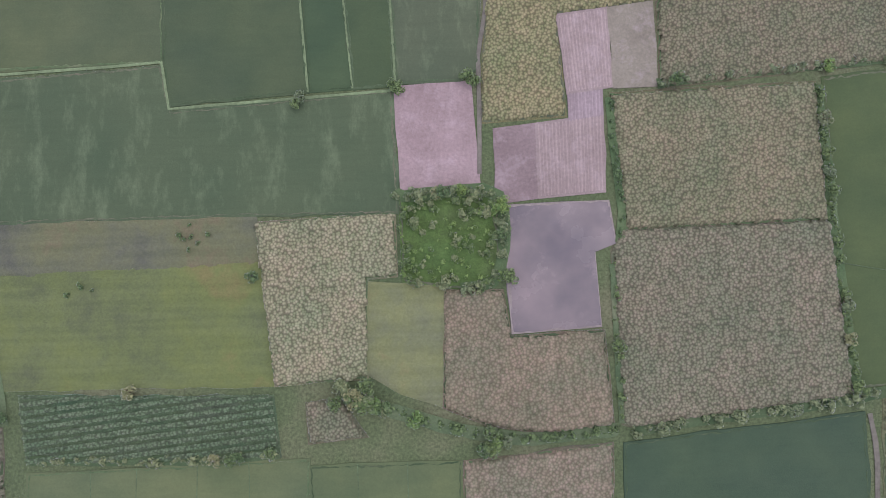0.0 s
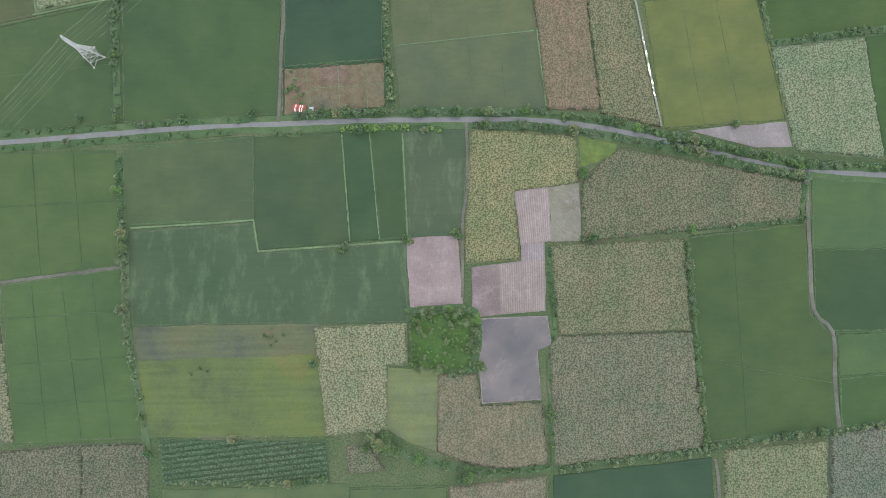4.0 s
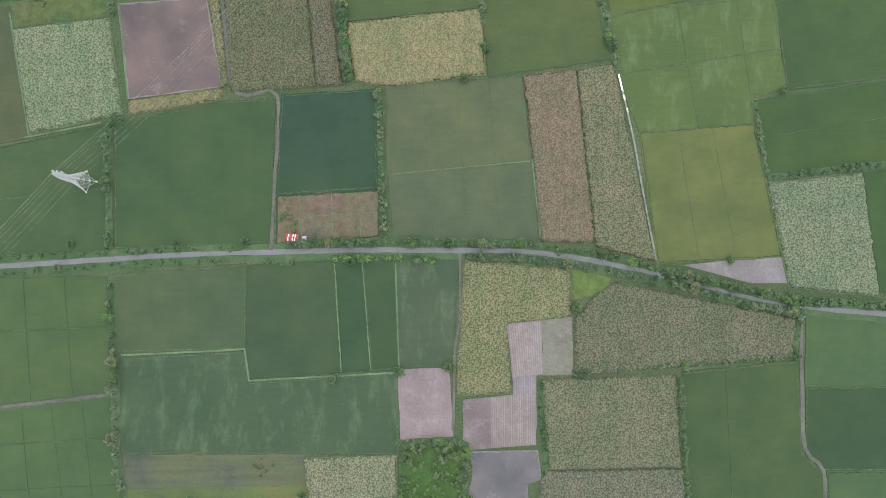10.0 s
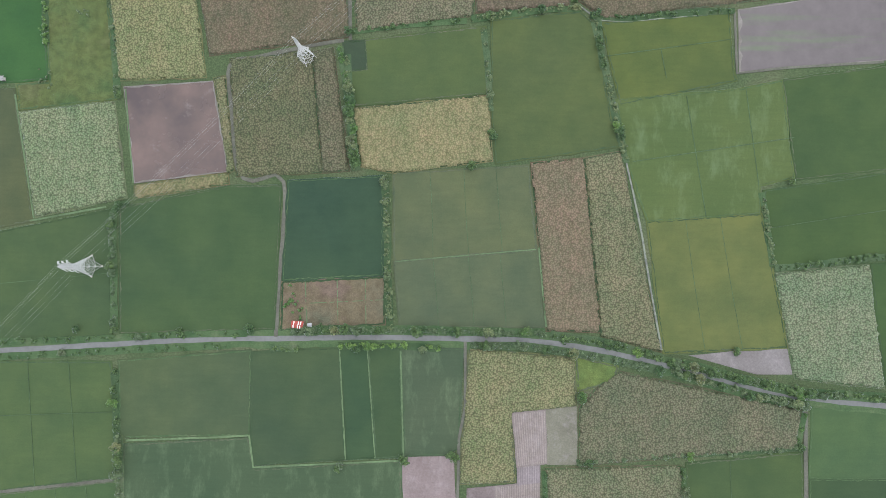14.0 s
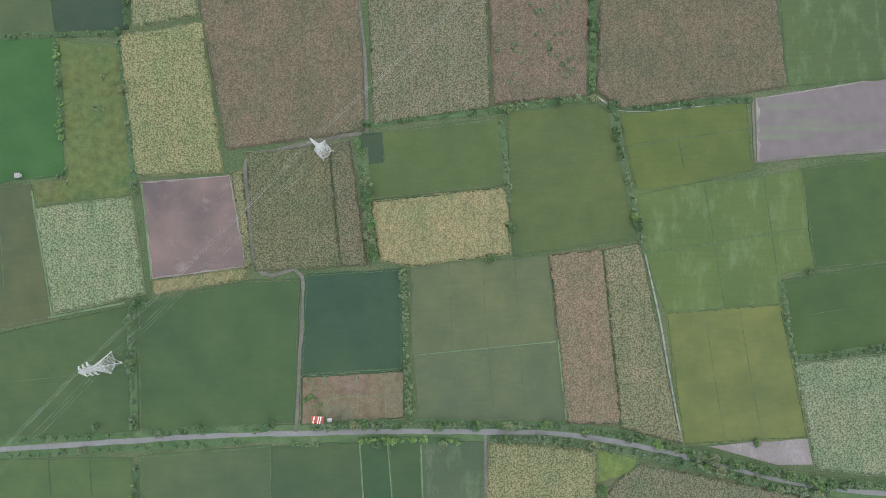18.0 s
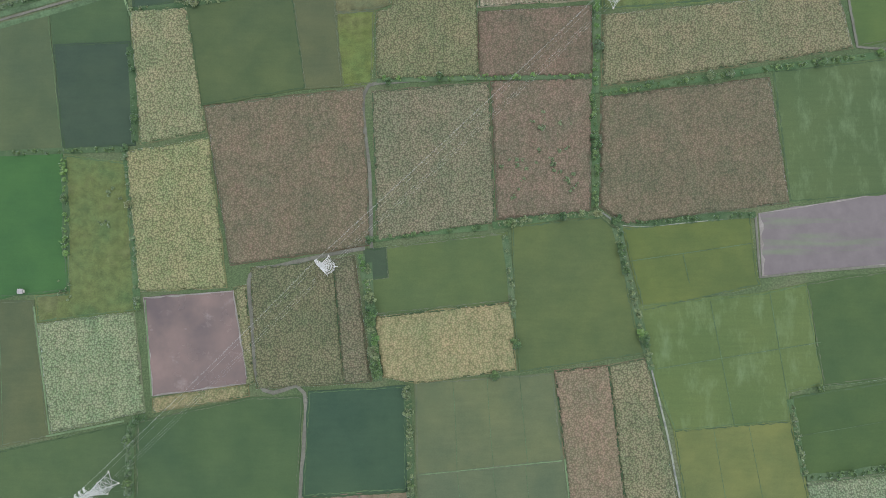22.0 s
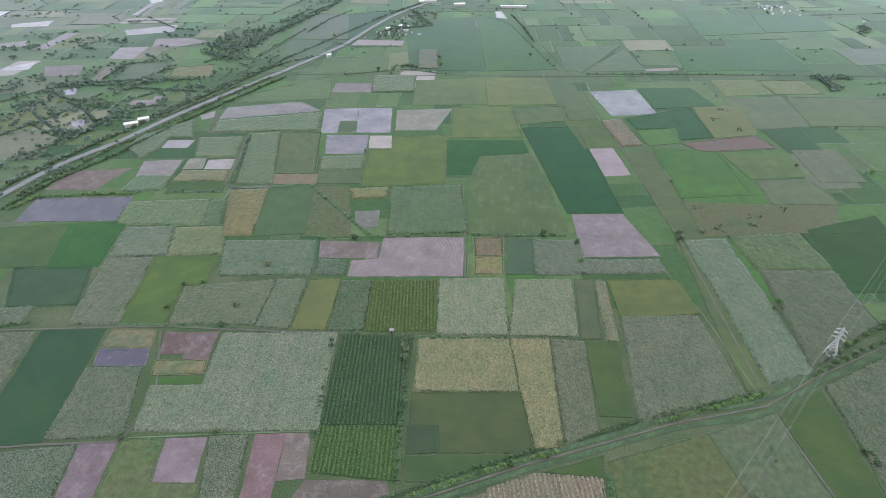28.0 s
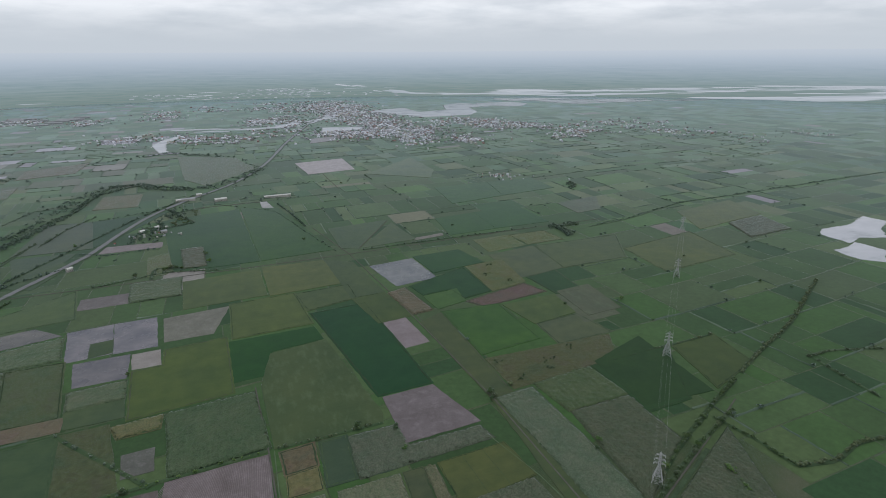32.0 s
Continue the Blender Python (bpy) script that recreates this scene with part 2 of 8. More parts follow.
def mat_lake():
    """Wide water, its bright sky reflection painted in as a pale colour."""
    m, nt, b = material("sky_pale_lake", 0.25, 0.5)
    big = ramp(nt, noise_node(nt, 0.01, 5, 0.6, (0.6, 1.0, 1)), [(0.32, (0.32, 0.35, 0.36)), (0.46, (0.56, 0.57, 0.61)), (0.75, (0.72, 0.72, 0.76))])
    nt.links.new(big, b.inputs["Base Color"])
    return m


def mat_soil():
    m, nt, b = material("tilled_soil", 0.62, 0.35, 0.0, 0.5)
    c = tint(nt)
    big = ramp(nt, noise_node(nt, 0.045, 5, 0.6), [(0.3, (0.80, 0.77, 0.76)), (0.7, (1.14, 1.13, 1.14))])
    fine = ramp(nt, noise_node(nt, 0.9, 5, 0.7), [(0.3, 0.82), (0.7, 1.18)])
    salt = ramp(nt, noise_node(nt, 0.11, 9, 0.78), [(0.50, 0.0), (0.68, 0.28)])
    c = mixed(nt, mixed(nt, mixed(nt, c, big), fine), tuple(v * ALBEDO for v in srgb(200, 190, 194)), salt, "MIX")
    nt.links.new(c, b.inputs["Base Color"])
    bumped(nt, b, noise_node(nt, 1.8, 4, 0.7), 0.7, 0.15)
    return m


def mat_water():
    m, nt, b = material("muddy_water", 0.1, 0.5)
    c = tint(nt)
    # Patches put mud tones and cloud reflections into the water colour.
    big = ramp(nt, noise_node(nt, 0.035, 5, 0.55), [(0.34, (0.66, 0.68, 0.76)), (0.5, (0.98, 0.97, 0.98)), (0.66, (1.36, 1.28, 1.26))])
    silt_film = ramp(nt, noise_node(nt, 0.09, 7, 0.7), [(0.58, 0.0), (0.74, 0.35)])
    c = mixed(nt, mixed(nt, c, big), tuple(v * ALBEDO for v in srgb(176, 164, 160)), silt_film, "MIX")
    nt.links.new(c, b.inputs["Base Color"])
    r = ramp(nt, noise_node(nt, 0.06, 4), [(0.4, 0.08), (0.65, 0.36)])
    nt.links.new(r, b.inputs["Roughness"])
    return m


def mat_mud():
    """Wet lilac-grey mud with green films of algae in streaks."""
    m, nt, b = material("algae_mud", 0.45, 0.35)
    c = tint(nt)
    film = ramp(nt, noise_node(nt, 0.045, 7, 0.62, (0.22, 2.4, 1, -8)), [(0.49, 0.0), (0.62, 0.6)])
    c = mixed(nt, c, tuple(v * ALBEDO for v in srgb(104, 122, 90)), film, "MIX")
    big = ramp(nt, noise_node(nt, 0.12, 5, 0.6), [(0.3, 0.88), (0.7, 1.12)])
    nt.links.new(mixed(nt, c, big), b.inputs["Base Color"])
    return m


def mat_meadow():
    m, nt, b = material("rough_grass", 0.85, 0.15, 0.0, 0.75)
    c = tint(nt)
    big = ramp(nt, noise_node(nt, 0.035, 5, 0.6), [(0.34, (0.78, 0.95, 0.88)), (0.44, (1, 1.04, 0.95)), (0.54, (1.05, 1.03, 0.90)), (0.64, (1.09, 0.97, 1.02))])
    mid = ramp(nt, noise_node(nt, 0.22, 5, 0.65), [(0.3, 0.76), (0.7, 1.22)])
    fine = ramp(nt, noise_node(nt, 1.8, 4, 0.75), [(0.3, 0.7), (0.7, 1.3)])
    c = mixed(nt, mixed(nt, mixed(nt, c, big), mid), fine)
    nt.links.new(c, b.inputs["Base Color"])
    bumped(nt, b, noise_node(nt, 1.6, 4, 0.75), 0.8, 0.4)
    return m


def mat_ground():
    m, nt, b = material("verge_grass", 0.9, 0.1, 0.0, 0.8)
    big = ramp(nt, noise_node(nt, 0.02, 5, 0.6), [(0.3, srgb(80, 100, 70)), (0.5, srgb(93, 109, 78)), (0.7, srgb(112, 117, 92))])
    fine = ramp(nt, noise_node(nt, 0.9, 5, 0.75), [(0.3, 0.55), (0.7, 1.4)])
    nt.links.new(mixed(nt, mixed(nt, big, fine), (0.75, 0.75, 0.75)), b.inputs["Base Color"])
    bumped(nt, b, noise_node(nt, 1.2, 4, 0.75), 0.9, 0.4)
    return m


def mat_plain(name, rgb, rough=0.8, amount=0.15, scale=0.8, spec=0.3, metal=0.0, sheen=0.0):
    m, nt, b = material(name, rough, spec, metal, sheen)
    fine = ramp(nt, noise_node(nt, scale, 5, 0.7), [(0.3, 1 - amount), (0.7, 1 + amount)])
    big = ramp(nt, noise_node(nt, scale / 12, 4, 0.6), [(0.3, 1 - amount), (0.7, 1 + amount)])
    nt.links.new(mixed(nt, mixed(nt, rgb, fine), big), b.inputs["Base Color"])
    return m


def mat_leaf(name, lo, hi):
    m, nt, b = material(name, 0.7, 0.2, 0.0, 0.5)
    g = nt.nodes.new("ShaderNodeNewGeometry")
    rnd = ramp(nt, g.outputs["Random Per Island"], [(0.0, lo), (1.0, hi)])
    own = nt.nodes.new("ShaderNodeObjectInfo").outputs["Random"]
    rnd = mixed(nt, rnd, ramp(nt, own, [(0, (0.78, 0.85, 0.85)), (1, (1.25, 1.15, 1.0))]))
    fine = ramp(nt, noise_node(nt, 2.0, 4, 0.7), [(0.3, 0.8), (0.7, 1.2)])
    nt.links.new(mixed(nt, rnd, fine), b.inputs["Base Color"])
    return m


M_PADDY, M_CANOPY, M_THICK, M_SOIL, M_WATER, M_MEADOW = mat_paddy(), mat_canopy("cane_leaf", 0.52), mat_canopy("thick_cane_leaf", 0.66), mat_soil(), mat_water(), mat_meadow()
M_MOTTLED, M_GROUND, M_MUD = mat_mottled(), mat_ground(), mat_mud()
M_STRIPE_EW, M_STRIPE_NS = mat_striped("weedy_ridges", 3), mat_striped("weedy_ridges_across", 92)
M_MARGIN, M_LAKE = mat_margin(), mat_lake()
M_ROAD = mat_plain("worn_asphalt", srgb(114, 115, 115), 0.85, 0.12, 0.5, 0.3, 0.0, 0.6)
M_HIGHWAY = mat_plain("pale_asphalt", srgb(126, 126, 128), 0.85, 0.12, 0.5, 0.3, 0.0, 0.6)
M_TRACK = mat_plain("dirt_track", srgb(96, 96, 87), 0.9, 0.22, 0.7)
M_BANK = mat_plain("bank_grass", srgb(74, 93, 68), 0.9, 0.3, 0.8, 0.2, 0.0, 0.4)
M_BUND = mat_plain("bund_grass", srgb(94, 113, 83), 0.9, 0.25, 0.8)
M_BARK = mat_plain("bark", (0.10, 0.075, 0.05), 0.9, 0.3, 4)
M_STEEL = mat_plain("galvanised_steel", (0.54, 0.54, 0.54), 0.45, 0.08, 3, 0.5, 0.0)
M_CABLE = mat_plain("aluminium_cable", (0.42, 0.42, 0.42), 0.4, 0.05, 3, 0.5, 0.3)
M_LEAF = [mat_leaf("leaf_green", srgb(50, 72, 48), srgb(98, 122, 82)), mat_leaf("leaf_grey_green", srgb(72, 90, 66), srgb(114, 129, 98)),
          mat_leaf("leaf_bright", srgb(68, 100, 56), srgb(110, 138, 84)), mat_leaf("leaf_dry", srgb(84, 97, 68), srgb(126, 134, 104))]
# Far leaf colours are lightened and blued to stand in for haze.
M_FARLEAF = mat_leaf("leaf_hazed", srgb(78, 98, 86), srgb(112, 130, 112))
M_HAZELEAF = mat_leaf("leaf_more_hazed", srgb(96, 116, 106), srgb(126, 142, 130))
M_ROOFRED = mat_plain("red_roof_sheet", srgb(160, 74, 66), 0.7, 0.15, 2)
M_WHITE = mat_plain("white_paint", (0.74, 0.73, 0.70), 0.7, 0.08, 1)
M_WALL = mat_plain("plaster", (0.52, 0.49, 0.45), 0.85, 0.12, 1)
M_ROOFGREY = mat_plain("grey_roof_sheet", (0.40, 0.41, 0.43), 0.6, 0.15, 1)
M_OLDSHEET = mat_plain("weathered_sheet", (0.26, 0.25, 0.25), 0.7, 0.2, 2)
M_DITCH = mat_ditch()
M_DARK = mat_plain("dark_opening", (0.04, 0.04, 0.045), 0.5, 0.1, 1)
M_GLASS = mat_plain("porcelain", (0.72, 0.74, 0.74), 0.25, 0.05, 3, 0.5)


# ---------------------------------------------------------------- helpers
def mesh_object(name, verts, faces, mat, parent=None, at=(0, 0, 0), label=""):
    me = bpy.data.meshes.new(name)
    verts, faces = np.asarray(verts, float), np.asarray(faces, int)
    me.vertices.add(len(verts))
    me.vertices.foreach_set("co", verts.ravel())
    me.loops.add(faces.size)
    me.loops.foreach_set("vertex_index", faces.ravel())
    me.polygons.add(len(faces))
    me.polygons.foreach_set("loop_start", np.arange(0, faces.size, faces.shape[1]))
    me.update(calc_edges=True)
    me.materials.append(mat)
    ob = new(name, me)
    ob.location = at
    if parent is not None:
        ob.parent = parent
    if label:
        ob["label"] = label
    return ob


def part(name, bm, mat, parent=None, label="", at=(0, 0, 0)):
    me = bpy.data.meshes.new(name)
    bm.to_mesh(me)
    bm.free()
    me.materials.append(mat)
    ob = new(name, me)
    ob.location = at
    if parent is not None:
        ob.parent = parent
    if label:
        ob["label"] = label
    return ob


def bar(bm, a, b, w):
    """A square bar between two points."""
    a, b = Vector(a), Vector(b)
    d = (b - a).normalized()
    s = d.cross(Vector((0, 0, 1)) if abs(d.z) < 0.9 else Vector((1, 0, 0))).normalized() * w / 2
    t = d.cross(s).normalized() * w / 2
    ring = [[bm.verts.new(p + i * s + j * t) for i, j in ((-1, -1), (1, -1), (1, 1), (-1, 1))] for p in (a, b)]
    for k in range(4):
        bm.faces.new((ring[0][k], ring[0][(k + 1) % 4], ring[1][(k + 1) % 4], ring[1][k]))
    bm.faces.new(ring[0][::-1])
    bm.faces.new(ring[1])


def tube(bm, pts, w):
    """One unbroken thin strand through the points."""
    prev = None
    for i, p in enumerate(pts):
        d = (pts[min(i + 1, len(pts) - 1)] - pts[max(i - 1, 0)]).normalized()
        s = d.cross(Vector((0, 0, 1))).normalized() * w / 2
        t = d.cross(s).normalized() * w / 2
        cur = [bm.verts.new(p + s), bm.verts.new(p + t), bm.verts.new(p - s), bm.verts.new(p - t)]
        if prev:
            for k in range(4):
                bm.faces.new((prev[k], prev[(k + 1) % 4], cur[(k + 1) % 4], cur[k]))
        prev = cur


def block(bm, x0, y0, z0, x1, y1, z1):
    v = [bm.verts.new(p) for p in ((x0, y0, z0), (x1, y0, z0), (x1, y1, z0), (x0, y1, z0), (x0, y0, z1), (x1, y0, z1), (x1, y1, z1), (x0, y1, z1))]
    for f in ((3, 2, 1, 0), (4, 5, 6, 7), (0, 1, 5, 4), (1, 2, 6, 5), (2, 3, 7, 6), (3, 0, 4, 7)):
        bm.faces.new([v[i] for i in f])


def inside(px, py, pts):
    """Which of the points lie in the polygon."""
    hit = np.zeros(px.shape, bool)
    n = len(pts)
    for i in range(n):
        (x0, y0), (x1, y1) = pts[i], pts[(i + 1) % n]
        cross = (y0 > py) != (y1 > py)
        hit ^= cross & (px < (x1 - x0) * (py - y0) / ((y1 - y0) or 1e-9) + x0)
    return hit


FIELD_SHAPES = []
FIELD_COUNT = [0]


def slab(name, pts, z, mat, wobble=0.6):
    """A low raised bed with a slightly uneven outline and sloping sides."""
    cx, cy = sum(p[0] for p in pts) / len(pts), sum(p[1] for p in pts) / len(pts)
    ring = []
    rnd = random.Random(int(abs(cx * 7 + cy * 13)))
    for i, (x0, y0) in enumerate(pts):
        x1, y1 = pts[(i + 1) % len(pts)]
        n = max(1, min(40, int(math.hypot(x1 - x0, y1 - y0) / 7)))
        for k in range(n):
            t = k / n
            j = wobble if 1 < k < n - 1 else 0.0
            ring.append((x0 + (x1 - x0) * t + rnd.uniform(-j, j), y0 + (y1 - y0) * t + rnd.uniform(-j, j)))
    bm = bmesh.new()
    lo = [bm.verts.new(((x - cx) * 1.004, (y - cy) * 1.004, 0.0)) for x, y in ring]
    hi = [bm.verts.new((x - cx, y - cy, z)) for x, y in ring]
    n = len(ring)
    for i in range(n):
        bm.faces.new((lo[i], lo[(i + 1) % n], hi[(i + 1) % n], hi[i]))
    top = bm.faces.new(hi)
    bmesh.ops.triangulate(bm, faces=[top])
    bmesh.ops.recalc_face_normals(bm, faces=bm.faces)
    return part(name, bm, mat, None, "", (cx, cy, 0))


def canopy(name, pts, parent, z0, height, step, mat, rows=0.0, rough=0.6):
    """Standing crop: an uneven canopy of plant tops, falling to the ground at its ragged rim."""
    cx, cy = parent.location.x, parent.location.y
    P = np.array(pts)
    ex = P[1] - P[0]
    ang = math.atan2(ex[1], ex[0])
    ca, sa = math.cos(ang), math.sin(ang)
    Q = np.stack([(P[:, 0] - cx) * ca + (P[:, 1] - cy) * sa, -(P[:, 0] - cx) * sa + (P[:, 1] - cy) * ca], 1)
    xs, ys = np.arange(Q[:, 0].min(), Q[:, 0].max() + step, step), np.arange(Q[:, 1].min(), Q[:, 1].max() + step, step)
    if len(xs) < 3 or len(ys) < 3:
        return None
    gx, gy = np.meshgrid(xs, ys, indexing="ij")
    rng = np.random.RandomState(int(abs(cx * 11 + cy * 5)) % 100000)
    jx, jy = gx + rng.uniform(-0.36, 0.36, gx.shape) * step, gy + rng.uniform(-0.36, 0.36, gx.shape) * step
    ins = inside(jx, jy, [tuple(q) for q in Q])
    if rows:
        ins &= np.sin((gx - xs[0]) * 2 * math.pi / rows) > (-0.6 if rough < 0.6 else -0.92)
    core = ins.copy()
    core[1:] &= ins[:-1]
    core[:-1] &= ins[1:]
    core[:, 1:] &= ins[:, :-1]
    core[:, :-1] &= ins[:, 1:]
    z = height * (1 - rough * rng.rand(*gx.shape) ** 1.3)
    z = np.where(core if not rows else np.sin((gx - xs[0]) * 2 * math.pi / rows) > 0.2, z, 0.02 if not rows else 0.35 if rough < 0.6 else 0.75) + z0
    X, Y = jx * ca - jy * sa, jx * sa + jy * ca
    idx = -np.ones(gx.shape, int)
    idx[ins] = np.arange(ins.sum())
    q = ins[:-1, :-1] & ins[1:, :-1] & ins[1:, 1:] & ins[:-1, 1:]
    a, b, c, d = idx[:-1, :-1][q], idx[1:, :-1][q], idx[1:, 1:][q], idx[:-1, 1:][q]
    if not len(a):
        return None
    verts = np.stack([X[ins], Y[ins], z[ins]], 1)
    faces = np.stack([a, b, c, d], 1)
    me = bpy.data.meshes.new(name)
    me.vertices.add(len(verts))
    me.vertices.foreach_set("co", verts.ravel())
    me.loops.add(faces.size)
    me.loops.foreach_set("vertex_index", faces.ravel())
    me.polygons.add(len(faces))
    me.polygons.foreach_set("loop_start", np.arange(0, faces.size, 4))
    me.polygons.foreach_set("use_smooth", np.ones(len(faces), bool))
    me.update(calc_edges=True)
    me.materials.append(mat)
    ob = new(name, me)
    ob.parent = parent
    ob["kind"] = "stuff"
    return ob


def hue_word(r, g, b):
    if g > r * 1.25 and g > b * 1.25:
        return "bright green" if g > 112 else ("dark green" if g < 90 else "green")
    if g > 1.12 * b and r > 0.9 * g:
        return "yellow-green" if g > r else "brownish"
    if r >= g:
        return "pale pinkish" if r > 150 else "purple-brown"
    return "pale grey-green" if g > 120 else "grey-green"


GREEN, CROP, BARE = (0.86, (18, 13, 20)), (0.77, (34, 32, 39)), (0.84, (9, 12, 10))
LIFT = {"paddy": GREEN, "mottled": GREEN, "meadow": (0.82, (20, 22, 24)), "scrub": (0.85, (18, 14, 14)), "cane": CROP, "rows": (0.80, (25, 24, 29)), "soil": BARE, "water": BARE, "mud": BARE, "ploughed": BARE, "ridges": (0.82, (20, 22, 24)), "strips": (0.82, (20, 22, 24)), "lake": BARE}


def grow(pts, d):
    """The polygon with its sides moved outwards by d."""
    P = [Vector(p) for p in pts]
    n = len(P)
    area = sum(P[i].x * P[(i + 1) % n].y - P[(i + 1) % n].x * P[i].y for i in range(n))
    s = d if area > 0 else -d
    out = []
    for i in range(n):
        a, b = (P[i] - P[i - 1]).normalized(), (P[(i + 1) % n] - P[i]).normalized()
        na, nb = Vector((a.y, -a.x)), Vector((b.y, -b.x))
        m = na + nb
        out.append(tuple(P[i] + m * s / max(0.5, 1 + na.dot(nb))))
    return tuple(out)


def crop(kind, rgb, *pts):
    """One field with its crop, soil or standing water."""
    FIELD_COUNT[0] += 1
    FIELD_SHAPES.append(pts)
    i = FIELD_COUNT[0]
    cy = sum(p[1] for p in pts) / len(pts)
    cx = sum(p[0] for p in pts) / len(pts)
    z = 0.06 + (i % 23) * 0.012 + max(0.0, math.hypot(cx + 17, cy - 230) - 900) / 2200
    far = math.hypot(cx + 17, cy - 230) > 420 and cy > 560
    k, lift = LIFT[kind]
    if kind == "cane" and rgb[1] > 1.08 * rgb[0]:
        lift = (30, 31, 33)
    elif kind == "cane":
        lift = (27, 24, 26)
    elif kind == "paddy" and cy > 600 and rgb[0] < (66 if cy > 850 else 52):
        lift = (11, 13, 8 if cy > 850 else 14)
    col = (*[c * ALBEDO for c in srgb(*[k * v + l for v, l in zip(rgb, lift)])], 1)
    edge = pts
    pts = grow(pts, 0.5 if kind in ("soil", "water", "ploughed", "mud") else 2.0 if far else 0.9)
    word = hue_word(*rgb)
    if kind in ("paddy", "mottled"):
        ob = slab("paddy_field", pts, z + 0.1, M_PADDY if kind == "paddy" else M_MOTTLED)
        tagged(ob, f"{word} rice paddy in full leaf, edged by low earth bunds", "field", "fields")
        if not far and rgb[0] > 77 and kind == "paddy":
            bunds(ob, pts, z + 0.1)
    elif kind in ("soil", "ploughed"):
        ob = slab("bare_field", pts, z, M_SOIL)
        tagged(ob, f"{word} bare soil, " + ("ploughed in straight pale furrows" if kind == "ploughed" else "damp and without a crop"), "field", "fields")
        if kind == "ploughed":
            furrows(ob, pts, z, tuple(min(1, 1.3 * v) for v in col[:3]) + (1,))
    elif kind == "mud":
        ob = slab("muddy_field", pts, z, M_MUD)
        tagged(ob, "wet lilac-grey mud field streaked with green algae", "flooded field", "fields")
        silt(ob, pts, z)
    elif kind == "water":
        ob = slab("flooded_field", pts, z, M_WATER)
        tagged(ob, "flooded field with shallow grey water mottled by mud and painted cloud reflections", "flooded field", "fields")
        if not far:
            silt(ob, pts, z)
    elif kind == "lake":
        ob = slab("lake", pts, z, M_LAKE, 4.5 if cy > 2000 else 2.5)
        tagged(ob, "standing water among the distant fields, sky reflection painted into its pale colour", "lake", "lakes")
    elif kind in ("ridges", "strips"):
        ob = slab("ridged_field", pts, z, M_STRIPE_EW if kind == "ridges" else M_STRIPE_NS)
        tagged(ob, f"{word} weedy field with old brown and green ridges", "field", "fields")
        t = canopy("weeds", pts, ob, z - 0.035, 0.4, 1.6, M_STRIPE_EW if kind == "ridges" else M_STRIPE_NS, 0, 0.9)
        if t:
            t.color = col
    elif kind == "meadow":
        ob = slab("fallow_field", pts, z, M_MEADOW)
        tagged(ob, f"{word} fallow field with patchy rough grass and weeds", "field", "fields")
        if not far:
            t = canopy("weeds", pts, ob, z - 0.035, 0.5, 1.6, M_MEADOW, 0, 0.9)
            if t:
                t.color = col
    elif kind == "scrub":
        ob = slab("scrub_plot", pts, z, M_MEADOW)
        tagged(ob, "small overgrown plot thick with bright green bushes", "scrub", "fields")
        thicket(ob, pts, z)
    else:
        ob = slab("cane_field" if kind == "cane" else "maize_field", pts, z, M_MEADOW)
        tagged(ob, f"{word} field of tall ripening cane, uneven clumped tops" if kind == "cane" else f"{word} row crop in straight lines with dark gaps", "field", "fields")
        c = canopy("crop", pts, ob, z - 0.035, 1.6 if kind == "cane" else 1.3, (1.7 if far else 0.95) if kind == "cane" else 0.58, M_THICK if kind == "cane" and (cy > 425 or rgb[0] > 0.98 * rgb[1]) else M_CANOPY, 0 if kind == "cane" else 2.9, 0.65 if kind == "rows" and rgb[1] > 1.1 * rgb[0] else 0.55 if kind == "rows" else 0.34 if cy > 720 else 0.7 if cy > 430 else 0.42)
        if c:
            c.color = col
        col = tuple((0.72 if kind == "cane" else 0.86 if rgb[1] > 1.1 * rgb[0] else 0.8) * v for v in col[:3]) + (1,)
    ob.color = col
    if cy < 1200 and (not far or i % 2) and kind in ("paddy", "mottled", "meadow", "scrub", "cane", "rows"):
        margin(ob, edge, z, far)
    return ob


def margin(ob, pts, z, far):
    """The ragged grassy edge of a field."""
    rnd = random.Random(int(abs(pts[0][0] * 19 + pts[0][1] * 23)))
    step, wide, tall = (4.0, 1.0, 0.7) if far else (1.6, 0.62, 0.45)
    o = ob.location
    verts, faces = [], []
    n = len(pts)
    for i in range(n):
        (x0, y0), (x1, y1) = pts[i], pts[(i + 1) % n]
        d = math.hypot(x1 - x0, y1 - y0)
        k = max(2, int(d / step))
        nx, ny = -(y1 - y0) / (d or 1), (x1 - x0) / (d or 1)
        side = rnd.uniform(0.7, 1.5) * wide
        for j in range(k + 1):
            t = j / k
            x, y = x0 + (x1 - x0) * t - o.x + rnd.uniform(-0.3, 0.3), y0 + (y1 - y0) * t - o.y + rnd.uniform(-0.3, 0.3)
            a, c, h = side * rnd.uniform(0.5, 1.2), side * rnd.uniform(0.5, 1.2), z + 0.12 + tall * rnd.random() ** 1.5
            verts += [(x + nx * a, y + ny * a, 0.02), (x + rnd.uniform(-.3, .3), y + rnd.uniform(-.3, .3), h), (x - nx * c, y - ny * c, 0.02)]
            if j:
                b = len(verts) - 6
                faces += [(b, b + 3, b + 4, b + 1), (b + 1, b + 4, b + 5, b + 2)]
    m = mesh_object("grassy_margin", verts, faces, M_MARGIN, ob)
    m["kind"] = "stuff"
    tone = rnd.choice(((90, 110, 82), (82, 100, 78), (76, 94, 72), (70, 88, 66), (98, 106, 88)))
    m.color = (*[ALBEDO * v for v in srgb(*tone)], 1)


